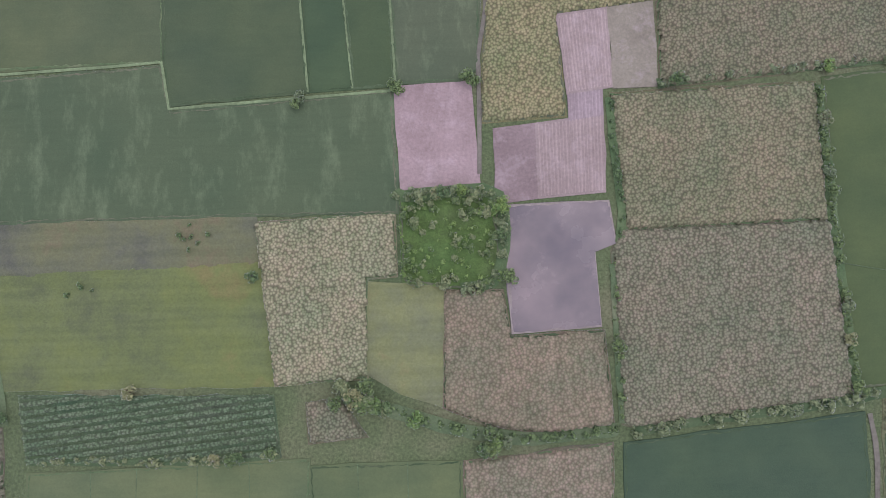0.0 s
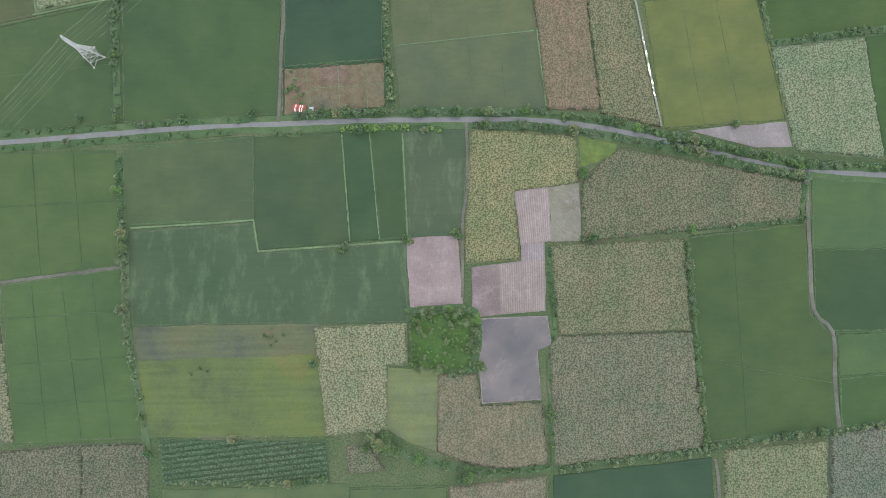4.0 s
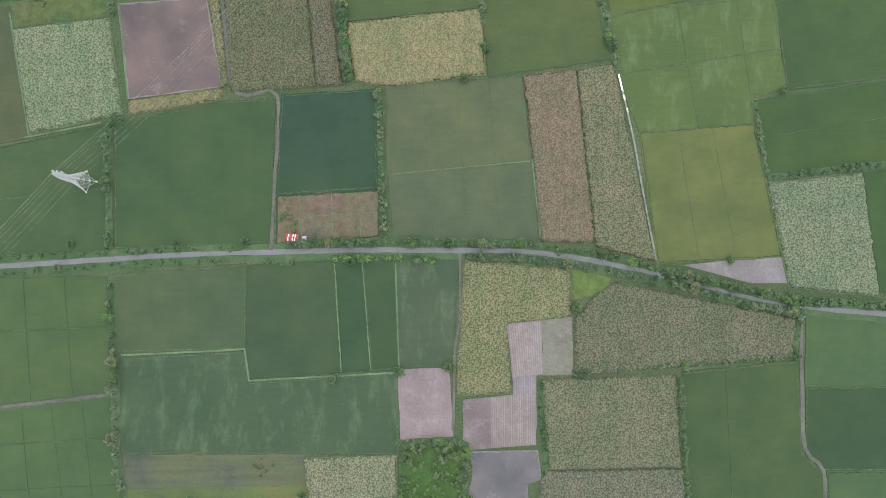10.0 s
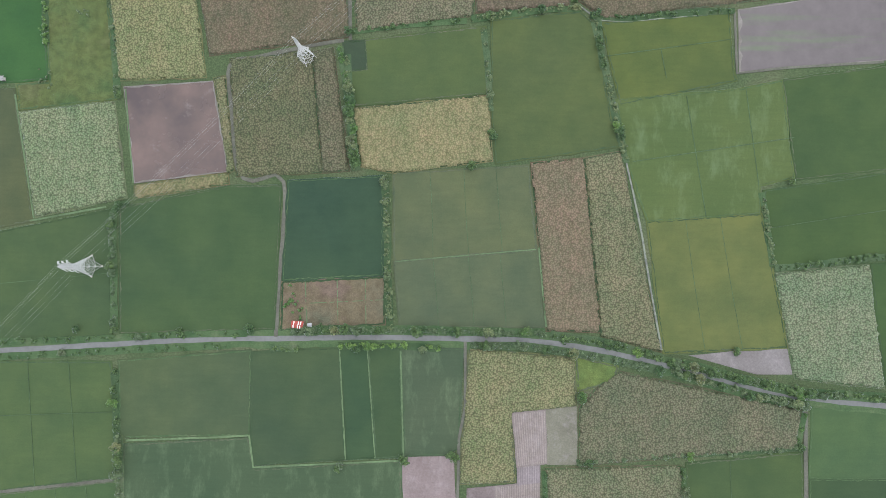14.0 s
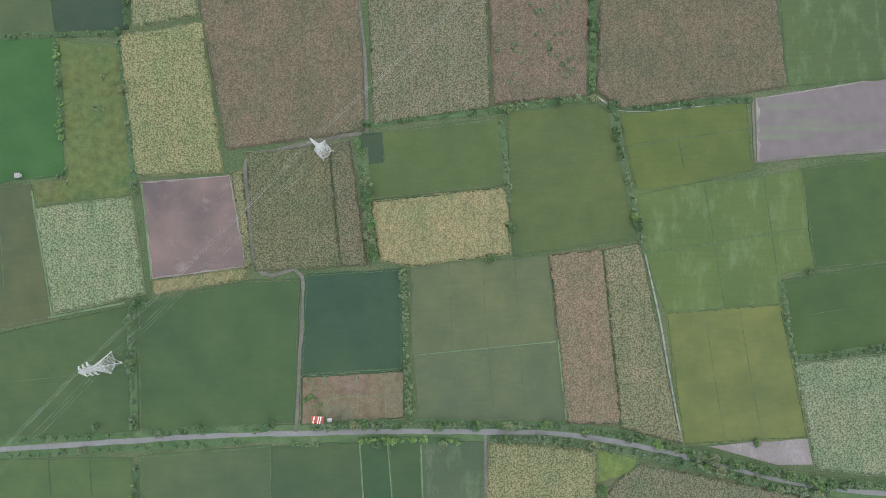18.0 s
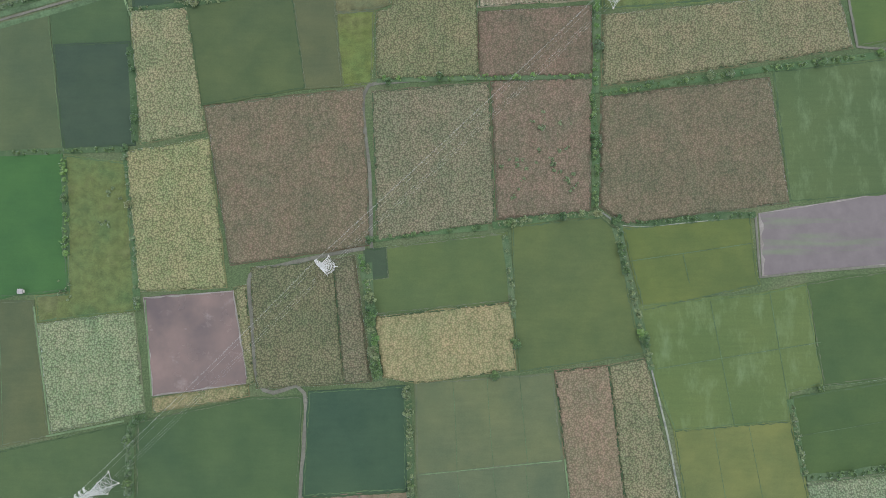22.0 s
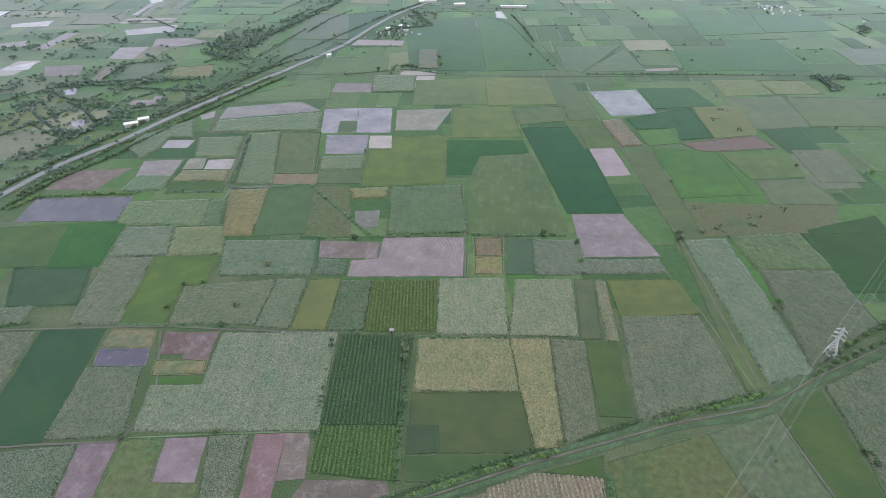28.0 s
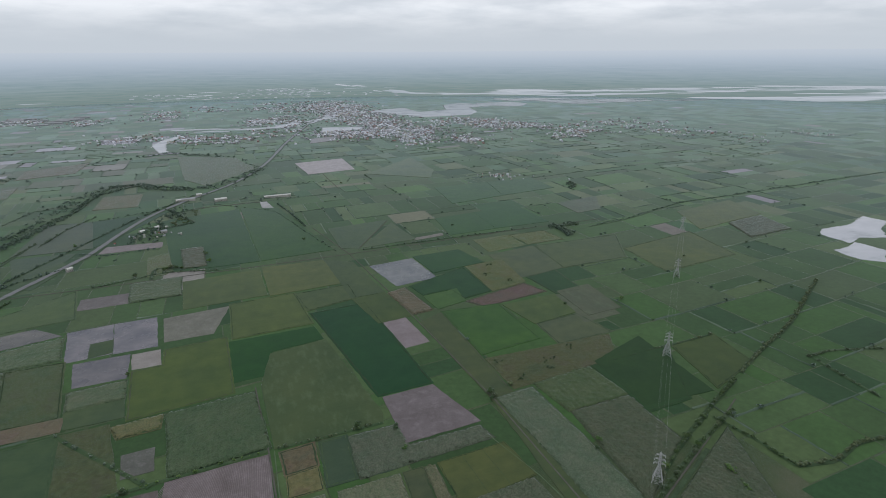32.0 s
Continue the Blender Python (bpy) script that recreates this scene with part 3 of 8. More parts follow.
def bunds(ob, pts, z):
    """Low earth bunds across a paddy."""
    if len(pts) != 4:
        return
    a, b, c, d = [Vector((p[0], p[1])) for p in pts[:4]]
    n = max(1, min(5, round((b - a).length / 22)))
    if (b - a).length < 26:
        return
    rnd = random.Random(int(abs(a.x * 3 + b.y)))
    for k in range(1, n):
        t = k / n + rnd.uniform(-0.03, 0.03)
        ribbon("bund", [a.lerp(b, t), a.lerp(b, t).lerp(d.lerp(c, t), 0.5) + Vector((rnd.uniform(-.5, .5), 0)), d.lerp(c, t)], 0.3, z + 0.03, M_BANK, ob)


def furrows(ob, pts, z, col):
    """Ploughed ridges across a bare field."""
    if len(pts) < 4:
        return
    a, b, c, d = [Vector((p[0], p[1])) for p in pts[:4]]
    w = (b - a).length
    n = int(w / 1.25)
    o = Vector((ob.location.x, ob.location.y))
    bm = bmesh.new()
    rnd = random.Random(int(abs(a.x * 5 + c.y)))
    for k in range(1, n):
        t = k / n
        p, q = a.lerp(b, t) - o, d.lerp(c, t) - o
        p, q = p.lerp(q, 0.03), q.lerp(p, 0.03)
        side = Vector((q - p).orthogonal()).normalized() * rnd.uniform(0.18, 0.36)
        v = [bm.verts.new((*(p - side), z)), bm.verts.new((*p, z + 0.16)), bm.verts.new((*(p + side), z)),
             bm.verts.new((*(q - side), z)), bm.verts.new((*q, z + 0.16)), bm.verts.new((*(q + side), z))]
        bm.faces.new((v[0], v[1], v[4], v[3]))
        bm.faces.new((v[1], v[2], v[5], v[4]))
    f = part("furrows", bm, M_SOIL, ob)
    f["kind"] = "stuff"
    f.color = col


def silt(ob, pts, z):
    """A rim of pale drying mud round standing water."""
    o = ob.location
    bm = bmesh.new()
    rnd = random.Random(int(abs(o.x + o.y * 3)))
    outer, inner = [], []
    for i, (x0, y0) in enumerate(pts):
        x1, y1 = pts[(i + 1) % len(pts)]
        for k in range(12):
            t = k / 12
            x, y = x0 + (x1 - x0) * t - o.x, y0 + (y1 - y0) * t - o.y
            s = 1 - rnd.uniform(0.01, 0.05)
            outer.append(bm.verts.new((x, y, z + 0.03)))
            inner.append(bm.verts.new((x * s, y * s, z + 0.012)))
    n = len(outer)
    for i in range(n):
        bm.faces.new((outer[i], outer[(i + 1) % n], inner[(i + 1) % n], inner[i]))
    f = part("silt_rim", bm, M_SOIL, ob, "pale drying mud at the rim")
    f.color = (*[c * ALBEDO for c in srgb(132, 128, 122)], 1)


def ribbon(name, pts, width, z, mat, parent=None, crown=0.06, bent=True):
    """A strip along a line, smoothly bent, with sloped edges."""
    P = [Vector((p[0], p[1])) for p in pts]
    out = []
    for i in range(len(P) - 1):
        p0, p1, p2, p3 = P[max(i - 1, 0)], P[i], P[i + 1], P[min(i + 2, len(P) - 1)]
        n = max(2, min(24, int((p2 - p1).length / 5)))
        for k in range(n):
            t = k / n
            out.append(p1.lerp(p2, t) if not bent else 0.5 * (2 * p1 + (p2 - p0) * t + (2 * p0 - 5 * p1 + 4 * p2 - p3) * t * t + (3 * p1 - p0 - 3 * p2 + p3) * t ** 3))
    out.append(P[-1])
    o = Vector((parent.location.x, parent.location.y)) if parent is not None else Vector((0, 0))
    bm = bmesh.new()
    rnd = random.Random(int(abs(P[0].x * 3 + P[-1].y * 7)))
    prev = None
    for i, p in enumerate(out):
        d = out[min(i + 1, len(out) - 1)] - out[max(i - 1, 0)]
        s = Vector((-d.y, d.x)).normalized() * width / 2
        s1, s2 = s * rnd.uniform(0.86, 1.14), s * rnd.uniform(0.86, 1.14)
        q = p - o
        cur = [bm.verts.new((*(q + s1 * 1.15), max(0.0, z - 0.12))), bm.verts.new((*(q + s1), z)), bm.verts.new((*q, z + crown)),
               bm.verts.new((*(q - s2), z)), bm.verts.new((*(q - s2 * 1.15), max(0.0, z - 0.12)))]
        if prev:
            for k in range(4):
                bm.faces.new((prev[k], cur[k], cur[k + 1], prev[k + 1]))
        prev = cur
    bmesh.ops.recalc_face_normals(bm, faces=bm.faces)
    return part(name, bm, mat, parent)


def lane(kind, width, *pts):
    if kind == "road":
        ob = ribbon("road", pts, width * 0.92, 0.36, M_ROAD)
        tagged(ob, "narrow grey asphalt country road between grassy verges", "road", "", "structure")
        verge = ribbon("verge", pts, 9.5, 0.24, M_MARGIN, ob, 0.04)
        verge.color = (*[ALBEDO * v for v in srgb(92, 112, 82)], 1)
    elif kind == "highway":
        ob = ribbon("highway_road", pts, width, 1.2, M_HIGHWAY)
        tagged(ob, "grey asphalt main road on a low embankment", "road", "", "structure")
        ribbon("embankment", pts, width * 1.9, 0.5, M_BANK, ob, 0.5)
    elif kind == "ditch":
        ob = ribbon("water_ditch", pts, width, 0.37, M_DITCH, None, 0.0)
        tagged(ob, "narrow irrigation ditch with still water reflecting sky", "ditch", "", "structure")
    else:
        if width <= 0.45:
            ob = ribbon("paddy_seam", pts, width, 0.40, M_BANK, None, 0.05, False)
            return tagged(ob, "thin dark grassy seam dividing a paddy", "bund", "", "structure")
        if width <= 1.2:
            ob = ribbon("field_bund", pts, width * 0.8, 0.38, M_BUND, None, 0.06, False)
            return tagged(ob, "low pale-green earth bund between two paddies", "bund", "", "structure")
        if width == 3.1:
            ob = ribbon("canal_bank", pts, width, 0.33, M_BANK, None, 0.3)
            return tagged(ob, "dark green grassy canal bank beside a track", "bank", "", "structure")
        ob = ribbon("dirt_track", pts, width * 0.9, 0.38, M_TRACK, None, 0.06, width > 1.6)
        tagged(ob, "pale trodden dirt track between the fields", "track", "", "structure")
    return ob


# ---------------------------------------------------------------- plants
def leaf_cloud(seed, radius, height, lobes, leaves, size):
    """A crown of many small leaf clumps gathered in uneven lobes, with gaps."""
    rng = np.random.RandomState(seed)
    verts, faces = [], []
    cs = []
    for k in range(lobes):
        a, r = rng.uniform(0, 2 * math.pi), radius * 0.62 * math.sqrt(rng.rand())
        cs.append((r * math.cos(a), r * math.sin(a), height * rng.uniform(0.35, 0.72), radius * rng.uniform(0.32, 0.52)))
    for k in range(leaves):
        cx, cy, cz, cr = cs[rng.randint(lobes)]
        d = rng.normal(size=3)
        d[2] = abs(d[2]) * 0.9 if rng.rand() < 0.8 else d[2]
        d /= np.linalg.norm(d)
        c = np.array((cx, cy, cz)) + d * cr * rng.uniform(0.7, 1.08) * np.array((1, 1, 0.85))
        u = np.cross(d, rng.normal(size=3))
        u /= np.linalg.norm(u)
        w = np.cross(d, u)
        s = size * rng.uniform(0.6, 1.3)
        b = len(verts)
        verts += [c - u * s, c - w * s * 0.7 - d * s * 0.25, c + u * s, c + w * s * 0.7 - d * s * 0.2, c + d * s * 0.45]
        faces += [(b, b + 1, b + 4), (b + 1, b + 2, b + 4), (b + 2, b + 3, b + 4), (b + 3, b, b + 4)]
    return np.array(verts), faces


def make_tree(seed, radius, height, mat):
    root = new("tree", None)
    bm = bmesh.new()
    rnd = random.Random(seed)
    top = Vector((rnd.uniform(-.2, .2), rnd.uniform(-.2, .2), height * 0.5))
    segs = [(Vector((0, 0, -0.05)), Vector((0, 0, height * 0.25)), 0.36), (Vector((0, 0, height * 0.25)), top, 0.27)]
    for k in range(5):
        a = 2 * math.pi * k / 5 + rnd.uniform(-.4, .4)
        base = Vector((0, 0, height * rnd.uniform(0.25, 0.45)))
        segs.append((base, base + Vector((math.cos(a) * radius * 0.6, math.sin(a) * radius * 0.6, height * 0.25)), 0.14))
    for a, b, w in segs:
        bar(bm, a, b, w * radius / 3)
    part("trunk", bm, M_BARK, root)
    v, f = leaf_cloud(seed, radius, height, 9, 330, radius * 0.13)
    mesh_object("crown", v, f, mat, root)
    return root


TREES = []
for k in range(8):
    mat = M_LEAF[(0, 1, 0, 2, 0, 1, 3, 0)[k]]
    t = make_tree(40 + k, 3.0, 4.6, mat)
    t.location = (-300 + 9 * k, -420, 0)
    words = ("dark green", "grey-green", "deep green", "bright green", "dense dark", "pale grey-green", "dry brownish", "dark green")[k]
    tagged(t, f"{words} broadleaf tree with an uneven crown at a field edge", "tree", "field trees")
    TREES.append(t)
USED = set()


def tree(x, y, r):
    rnd = random.Random(int(x * 31 + y * 17))
    k = rnd.choice((0, 1, 2, 3, 4, 5, 7, 0, 4, 6) if r > 2.5 else (0, 1, 2, 4, 5, 7))
    s = r / 3.0 * rnd.uniform(0.85, 1.15)
    m = pose(x, y, 0, 0, 0, rnd.uniform(0, 360)) @ Matrix.Diagonal((s, s, s * rnd.uniform(0.85, 1.15), 1))
    if k not in USED:
        USED.add(k)
        TREES[k].matrix_basis = m
        return TREES[k]
    t = copy_thing(TREES[k], Matrix.Identity(4))
    t.matrix_basis = m
    return t


BUSH = [leaf_cloud(200 + k, 1.0, 1.25, 6, 68, 0.22) for k in range(6)]
MID_BUSH = [leaf_cloud(260 + k, 1.0, 1.25, 5, 36, 0.32) for k in range(6)]
FAR_BUSH = [leaf_cloud(300 + k, 1.0, 1.3, 4, 14, 0.42) for k in range(6)]


def bush_mesh(spots, seed, kinds=BUSH):
    rng = np.random.RandomState(seed)
    V, F, base = [], [], 0
    for x, y, r, z in spots:
        v, f = (MID_BUSH if kinds is BUSH and r < 1.3 else kinds)[rng.randint(6)]
        a = rng.uniform(0, 2 * math.pi)
        c, s = math.cos(a), math.sin(a)
        w = v * r
        V.append(np.stack([w[:, 0] * c - w[:, 1] * s + x, w[:, 0] * s + w[:, 1] * c + y, w[:, 2] * rng.uniform(0.8, 1.2) + z], 1))
        F.append(np.array(f) + base)
        base += len(v)
    return np.concatenate(V), np.concatenate(F)


def hedge(gap, lo, hi, *pts):
    """Bushes grown together along a field edge, over rank undergrowth, with taller trees standing out of it."""
    rnd = random.Random(int(abs(pts[0][0] * 7 + pts[0][1] * 3)))
    spots, tall = [], []
    x0, y0 = pts[0]
    wide = 0.8 if hi < 3.3 else 7.0
    near = y0 < 560 and abs(x0) < 300
    for a, b in zip(pts, pts[1:]):
        a, b = Vector(a), Vector(b)
        n = max(1, int((b - a).length / gap * 1.15))
        for k in range(n):
            if rnd.random() < 0.12:
                continue
            p = a.lerp(b, (k + rnd.random()) / n)
            r = 1.6 * rnd.uniform(lo, hi) * (0.7 if rnd.random() < 0.4 else 1.0)
            q = (p.x + rnd.uniform(-wide, wide), p.y + rnd.uniform(-wide, wide))
            if near and r > 2.7 and rnd.random() < 0.35:
                tall.append((*q, min(r, 3.6)))
            else:
                spots.append((q[0] - x0, q[1] - y0, 0.86 * r, -0.1 * r))
            if near:
                for j in range(2):
                    u = a.lerp(b, (k + rnd.random()) / n)
                    spots.append((u.x + rnd.uniform(-1.5, 1.5) - x0, u.y + rnd.uniform(-1.5, 1.5) - y0, rnd.uniform(0.6, 1.1), -0.1))
    for x, y, r in tall:
        tree(x, y, r)
    if not spots:
        return
    v, f = bush_mesh(spots, int(abs(x0)) + 1, BUSH if near or y0 < 640 else MID_BUSH)
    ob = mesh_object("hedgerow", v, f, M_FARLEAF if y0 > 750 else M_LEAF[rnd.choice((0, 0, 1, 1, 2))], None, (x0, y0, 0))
    tagged(ob, "ragged hedgerow of green bushes along a field edge", "hedge", "hedgerows", "stuff")
    if y0 < 1200 and wide < 1:
        under = ribbon("undergrowth", pts, 1.2 + 1.1 * hi, 0.42, M_MARGIN, ob, 0.25)
        under["kind"] = "stuff"
        under.color = (*[ALBEDO * v for v in srgb(*rnd.choice(((86, 108, 78), (78, 98, 72), (92, 110, 84))))], 1)


def scatter(n, lo, hi, *pts):
    """Loose bushes standing about in a field."""
    P = np.array(pts)
    rng = np.random.RandomState(int(abs(P[0, 0] * 3 + P[0, 1])))
    heart = rng.uniform(P.min(0), P.max(0), (max(2, n // 6), 2))
    q = heart[rng.randint(len(heart), size=n)] + rng.normal(0, 3.5 if n < 100 else 9.0, (n, 2))
    q = q[inside(q[:, 0], q[:, 1], pts)]
    if not len(q):
        return
    o = q.mean(0)
    v, f = bush_mesh([(x - o[0], y - o[1], rng.uniform(lo, hi), 0) for x, y in q], 4)
    ob = mesh_object("field_bushes", v, f, M_LEAF[int(rng.randint(3))], None, (o[0], o[1], 0))
    tagged(ob, "loose green bushes growing up through a field", "bushes", "field bushes", "stuff")


def thicket(ob, pts, z):
    P = np.array(pts)
    rng = np.random.RandomState(5)
    for mat, n, lo, hi in ((M_LEAF[2], 90, 0.6, 1.5), (M_LEAF[1], 45, 1.4, 2.8), (M_LEAF[0], 40, 1.2, 2.4)):
        q = rng.uniform(P.min(0), P.max(0), (n * 5, 2))
        off = np.abs((q - (P.min(0) + P.max(0)) / 2) / (P.max(0) - P.min(0)) * 2).max(1)
        q = q[(off > 0.66) | (rng.rand(len(q)) < (0.7 if hi < 2 else 0.22))]
        q = q[inside(q[:, 0], q[:, 1], pts)][:n]
        spots = [(x - ob.location.x, y - ob.location.y, rng.uniform(lo, hi), z) for x, y in q]
        v, f = bush_mesh(spots, 9)
        b = mesh_object("bushes", v, f, mat, ob)
        b["kind"] = "stuff"


# ---------------------------------------------------------------- ground, distance
CENTRE = (-17.0, 230.0)
REACH = 4700.0


def make_ground():
    bm = bmesh.new()
    ring = [bm.verts.new((CENTRE[0] + REACH * math.cos(2 * math.pi * k / 96), CENTRE[1] + REACH * math.sin(2 * math.pi * k / 96), 0)) for k in range(96)]
    bm.faces.new(ring)
    ob = part("ground", bm, M_GROUND)
    tagged(ob, "flat green farm plain with rough grass verges", "ground", "", "structure")


def make_backdrop():
    """A glowing wall standing in for the hazy plain beyond the fields, up to the horizon."""
    m = bpy.data.materials.new("distant_haze")
    m.use_nodes = True
    nt = m.node_tree
    nt.nodes.clear()
    g = nt.nodes.new("ShaderNodeNewGeometry")
    sep = nt.nodes.new("ShaderNodeSeparateXYZ")
    nt.links.new(g.outputs["Position"], sep.inputs[0])
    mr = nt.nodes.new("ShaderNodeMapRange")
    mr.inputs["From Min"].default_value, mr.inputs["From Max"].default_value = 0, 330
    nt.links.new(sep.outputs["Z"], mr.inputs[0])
    # haze painted as glow, paler and bluer with height
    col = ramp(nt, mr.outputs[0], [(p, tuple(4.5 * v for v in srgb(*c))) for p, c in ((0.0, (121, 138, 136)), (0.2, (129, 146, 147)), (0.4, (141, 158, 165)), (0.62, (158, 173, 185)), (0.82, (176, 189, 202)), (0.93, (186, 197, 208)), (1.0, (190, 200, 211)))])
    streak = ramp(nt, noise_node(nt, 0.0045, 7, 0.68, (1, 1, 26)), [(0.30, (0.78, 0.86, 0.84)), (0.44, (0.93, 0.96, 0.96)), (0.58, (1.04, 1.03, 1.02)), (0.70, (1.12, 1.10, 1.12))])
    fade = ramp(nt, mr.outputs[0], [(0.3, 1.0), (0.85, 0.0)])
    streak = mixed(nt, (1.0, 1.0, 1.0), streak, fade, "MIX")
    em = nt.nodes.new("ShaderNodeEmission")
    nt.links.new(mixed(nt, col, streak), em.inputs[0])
    out = nt.nodes.new("ShaderNodeOutputMaterial")
    nt.links.new(em.outputs[0], out.inputs[0])
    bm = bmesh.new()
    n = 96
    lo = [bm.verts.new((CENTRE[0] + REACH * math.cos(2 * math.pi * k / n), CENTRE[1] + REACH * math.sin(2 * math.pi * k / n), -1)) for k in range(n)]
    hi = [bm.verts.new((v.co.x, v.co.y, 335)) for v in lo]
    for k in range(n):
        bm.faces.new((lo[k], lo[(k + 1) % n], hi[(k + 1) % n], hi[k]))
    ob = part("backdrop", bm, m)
    tagged(ob, "glowing backdrop painted as a hazy plain fading into cloud at the horizon", "backdrop", "", "structure")


make_ground()
make_backdrop()


# roads, tracks and ditches
lane("road", 2.9, (-287.4, 8.9), (-249.3, 11.5), (-217.5, 13.7), (-185.7, 15.9), (-153.8, 18.2), (-122.0, 19.5), (-90.1, 20.1), (-58.3, 21.1), (-26.4, 21.4), (5.5, 21.1), (37.4, 20.8), (56.5, 19.4), (85.2, 15.6), (117.1, 8.9), (148.9, 1.3), (180.7, -6.0), (206.1, -10.1), (249.9, -14.1), (291.9, -16.8))
lane("track", 2.2, (-96.5, 21.0), (-95.4, 49.1), (-93.6, 108.7), (-110.9, 108.9), (-120.0, 115.5), (-123.5, 145.2), (-125.6, 174.4), (-112.2, 179.1), (-80.1, 186.3), (-60.7, 189.8))
lane("track", 1.6, (10.3, 19.6), (10.6, -16.6), (7.3, -35.5), (7.2, -57.6), (6.5, -79.5))
lane("track", 2.2, (202.0, -13.5), (202.3, -53.7), (203.4, -88.8), (213.5, -101.7), (213.6, -130.0), (215.1, -155.0))
lane("track", 1.2, (-179.8, -38.1), (-128.8, -35.7), (-110.6, -34.5), (-107.9, -52.2), (-25.4, -47.5))
lane("track", 1.0, (-60.5, 13.9), (-56.3, -47.2))
lane("track", 1.0, (-26.1, 13.8), (-23.7, -45.7))
lane("track", 0.8, (-44.8, 14.2), (-39.7, -46.3))
lane("track", 1.8, (-254.3, -68.1), (-183.9, -59.8))
lane("track", 1.2, (51.4, 73.0), (55.8, 28.3))
lane("ditch", 1.0, (100.2, 123.3), (104.6, 104.0), (109.3, 82.0), (112.6, 62.0), (116.5, 40.0), (121.0, 16.0))
lane("track", 0.7, (-80.5, 52.2), (-79.0, 27.0))
lane("track", 0.5, (-62.5, 53.2), (-61.5, 28.5))
lane("track", 0.5, (-46.5, 54.2), (-45.8, 28.5))
lane("track", 0.5, (-79.6, 40.0), (-36.0, 42.5))
lane("track", 0.7, (-30.1, 64.1), (49.8, 72.0))
lane("track", 1.8, (145.3, -170.6), (147.1, -187.6), (145.1, -218.3))
lane("track", 1.5, (-46.2, -155.6), (-27.5, -163.7), (-2.6, -171.4))
lane("track", 1.4, (161.8, 208.4), (163.2, 173.6), (188.9, 176.8), (246.6, 181.1))
lane("track", 1.2, (-236.8, 84.8), (-193.8, 93.2))
lane("track", 1.2, (-247.2, 156.5), (-234.6, 86.1))
lane("track", 1.0, (-184.5, 160.4), (-178.9, 106.9))
lane("track", 2.0, (-57.1, 190.0), (-58.5, 233.3), (-62.3, 279.2), (-45.0, 286.3), (8.9, 289.0))
lane("track", 3.1, (-319.0, 315.3), (-283.1, 324.4), (-205.7, 347.8), (-119.5, 378.4), (-43.4, 403.7), (26.6, 429.8), (67.5, 442.7), (132.0, 464.2), (203.1, 481.3), (249.5, 506.2), (341.6, 550.1))
lane("track", 3.1, (-315.6, 308.8), (-280.2, 318.1), (-203.6, 340.9), (-118.2, 370.9), (-43.1, 396.0), (26.1, 422.0), (66.6, 434.6), (130.2, 455.1), (199.9, 470.2), (246.0, 496.0), (336.4, 538.2))
lane("track", 1.4, (-317.4, 312.2), (-281.6, 321.2), (-204.6, 344.3), (-118.8, 374.6), (-43.3, 400.0), (26.4, 425.9), (67.1, 438.6), (131.1, 459.3), (201.3, 475.1), (247.8, 501.4), (339.0, 544.1), (418.7, 582.8))
lane("track", 1.4, (203.4, 468.0), (215.0, 382.3), (224.7, 307.7), (246.6, 305.9))
lane("track", 1.6, (-331.3, 431.5), (-281.3, 436.4), (-234.0, 439.3), (-228.4, 447.6), (-226.5, 484.2), (-247.2, 541.5))
lane("track", 1.6, (-397.9, 538.4), (-289.6, 544.6), (-243.9, 546.2), (-141.4, 541.7), (-104.6, 542.0), (-40.2, 537.2), (32.8, 538.4))
lane("track", 1.2, (-205.6, 342.0), (-197.1, 320.1))
lane("track", 1.2, (-226.8, 442.4), (-167.1, 446.5), (-108.6, 449.6))
lane("track", 1.0, (-2.8, 613.4), (0.7, 678.2))
lane("track", 1.2, (172.2, 641.4), (190.0, 566.8), (199.8, 484.7))
lane("track", 1.4, (-4.7, 612.7), (-3.7, 678.3), (-4.7, 785.9))
lane("track", 1.6, (-335.3, 913.1), (-356.3, 1012.8), (-374.7, 1056.8))
lane("track", 1.4, (-262.4, 766.5), (-284.2, 903.6))
lane("track", 1.4, (-262.4, 766.5), (-218.5, 772.2))
lane("track", 1.5, (179.4, 1139.6), (192.0, 961.6), (201.2, 763.9), (205.7, 676.7), (204.2, 494.5))
lane("track", 1.8, (179.4, 1139.6), (150.2, 1320.4))
lane("track", 2.2, (274, 1840), (272, 1630))
lane("track", 1.8, (200.3, 1163.7), (297.8, 1311.2))
lane("track", 1.8, (-68.2, 1563.2), (67.1, 1578.8))
lane("track", 3.0, (-59.1, 1571.5), (78.6, 1569.7))
lane("track", 2.5, (-391.9, 1150.1), (-196.4, 1143.8), (184.7, 1143.0), (450.9, 1150.3), (694.5, 1151.5))
lane("highway", 7.5, (-522.7, 711.9), (-508.7, 746.6), (-485.2, 817.7), (-447.2, 880.9), (-407.7, 965.3), (-357.7, 1057.0), (-297.1, 1164.0), (-224.9, 1300.3))
lane("highway", 7.5, (-224.9, 1300.3), (-156.7, 1505.5), (-85.0, 1634.9), (16.6, 1775.7), (76.4, 1890.0), (150.2, 2082.3), (276.6, 2524.5), (452.5, 3072.2), (553.4, 3334.0))
lane("track", 0.4, (88.8, 182.5), (159.1, 192.9))
lane("track", 0.4, (119.9, 186.4), (123.0, 170.3))
lane("track", 0.4, (104.0, 122.4), (195.6, 137.2))
lane("track", 0.4, (134.5, 160.2), (145.8, 91.6))
lane("track", 0.4, (168.3, 164.5), (175.6, 109.6))
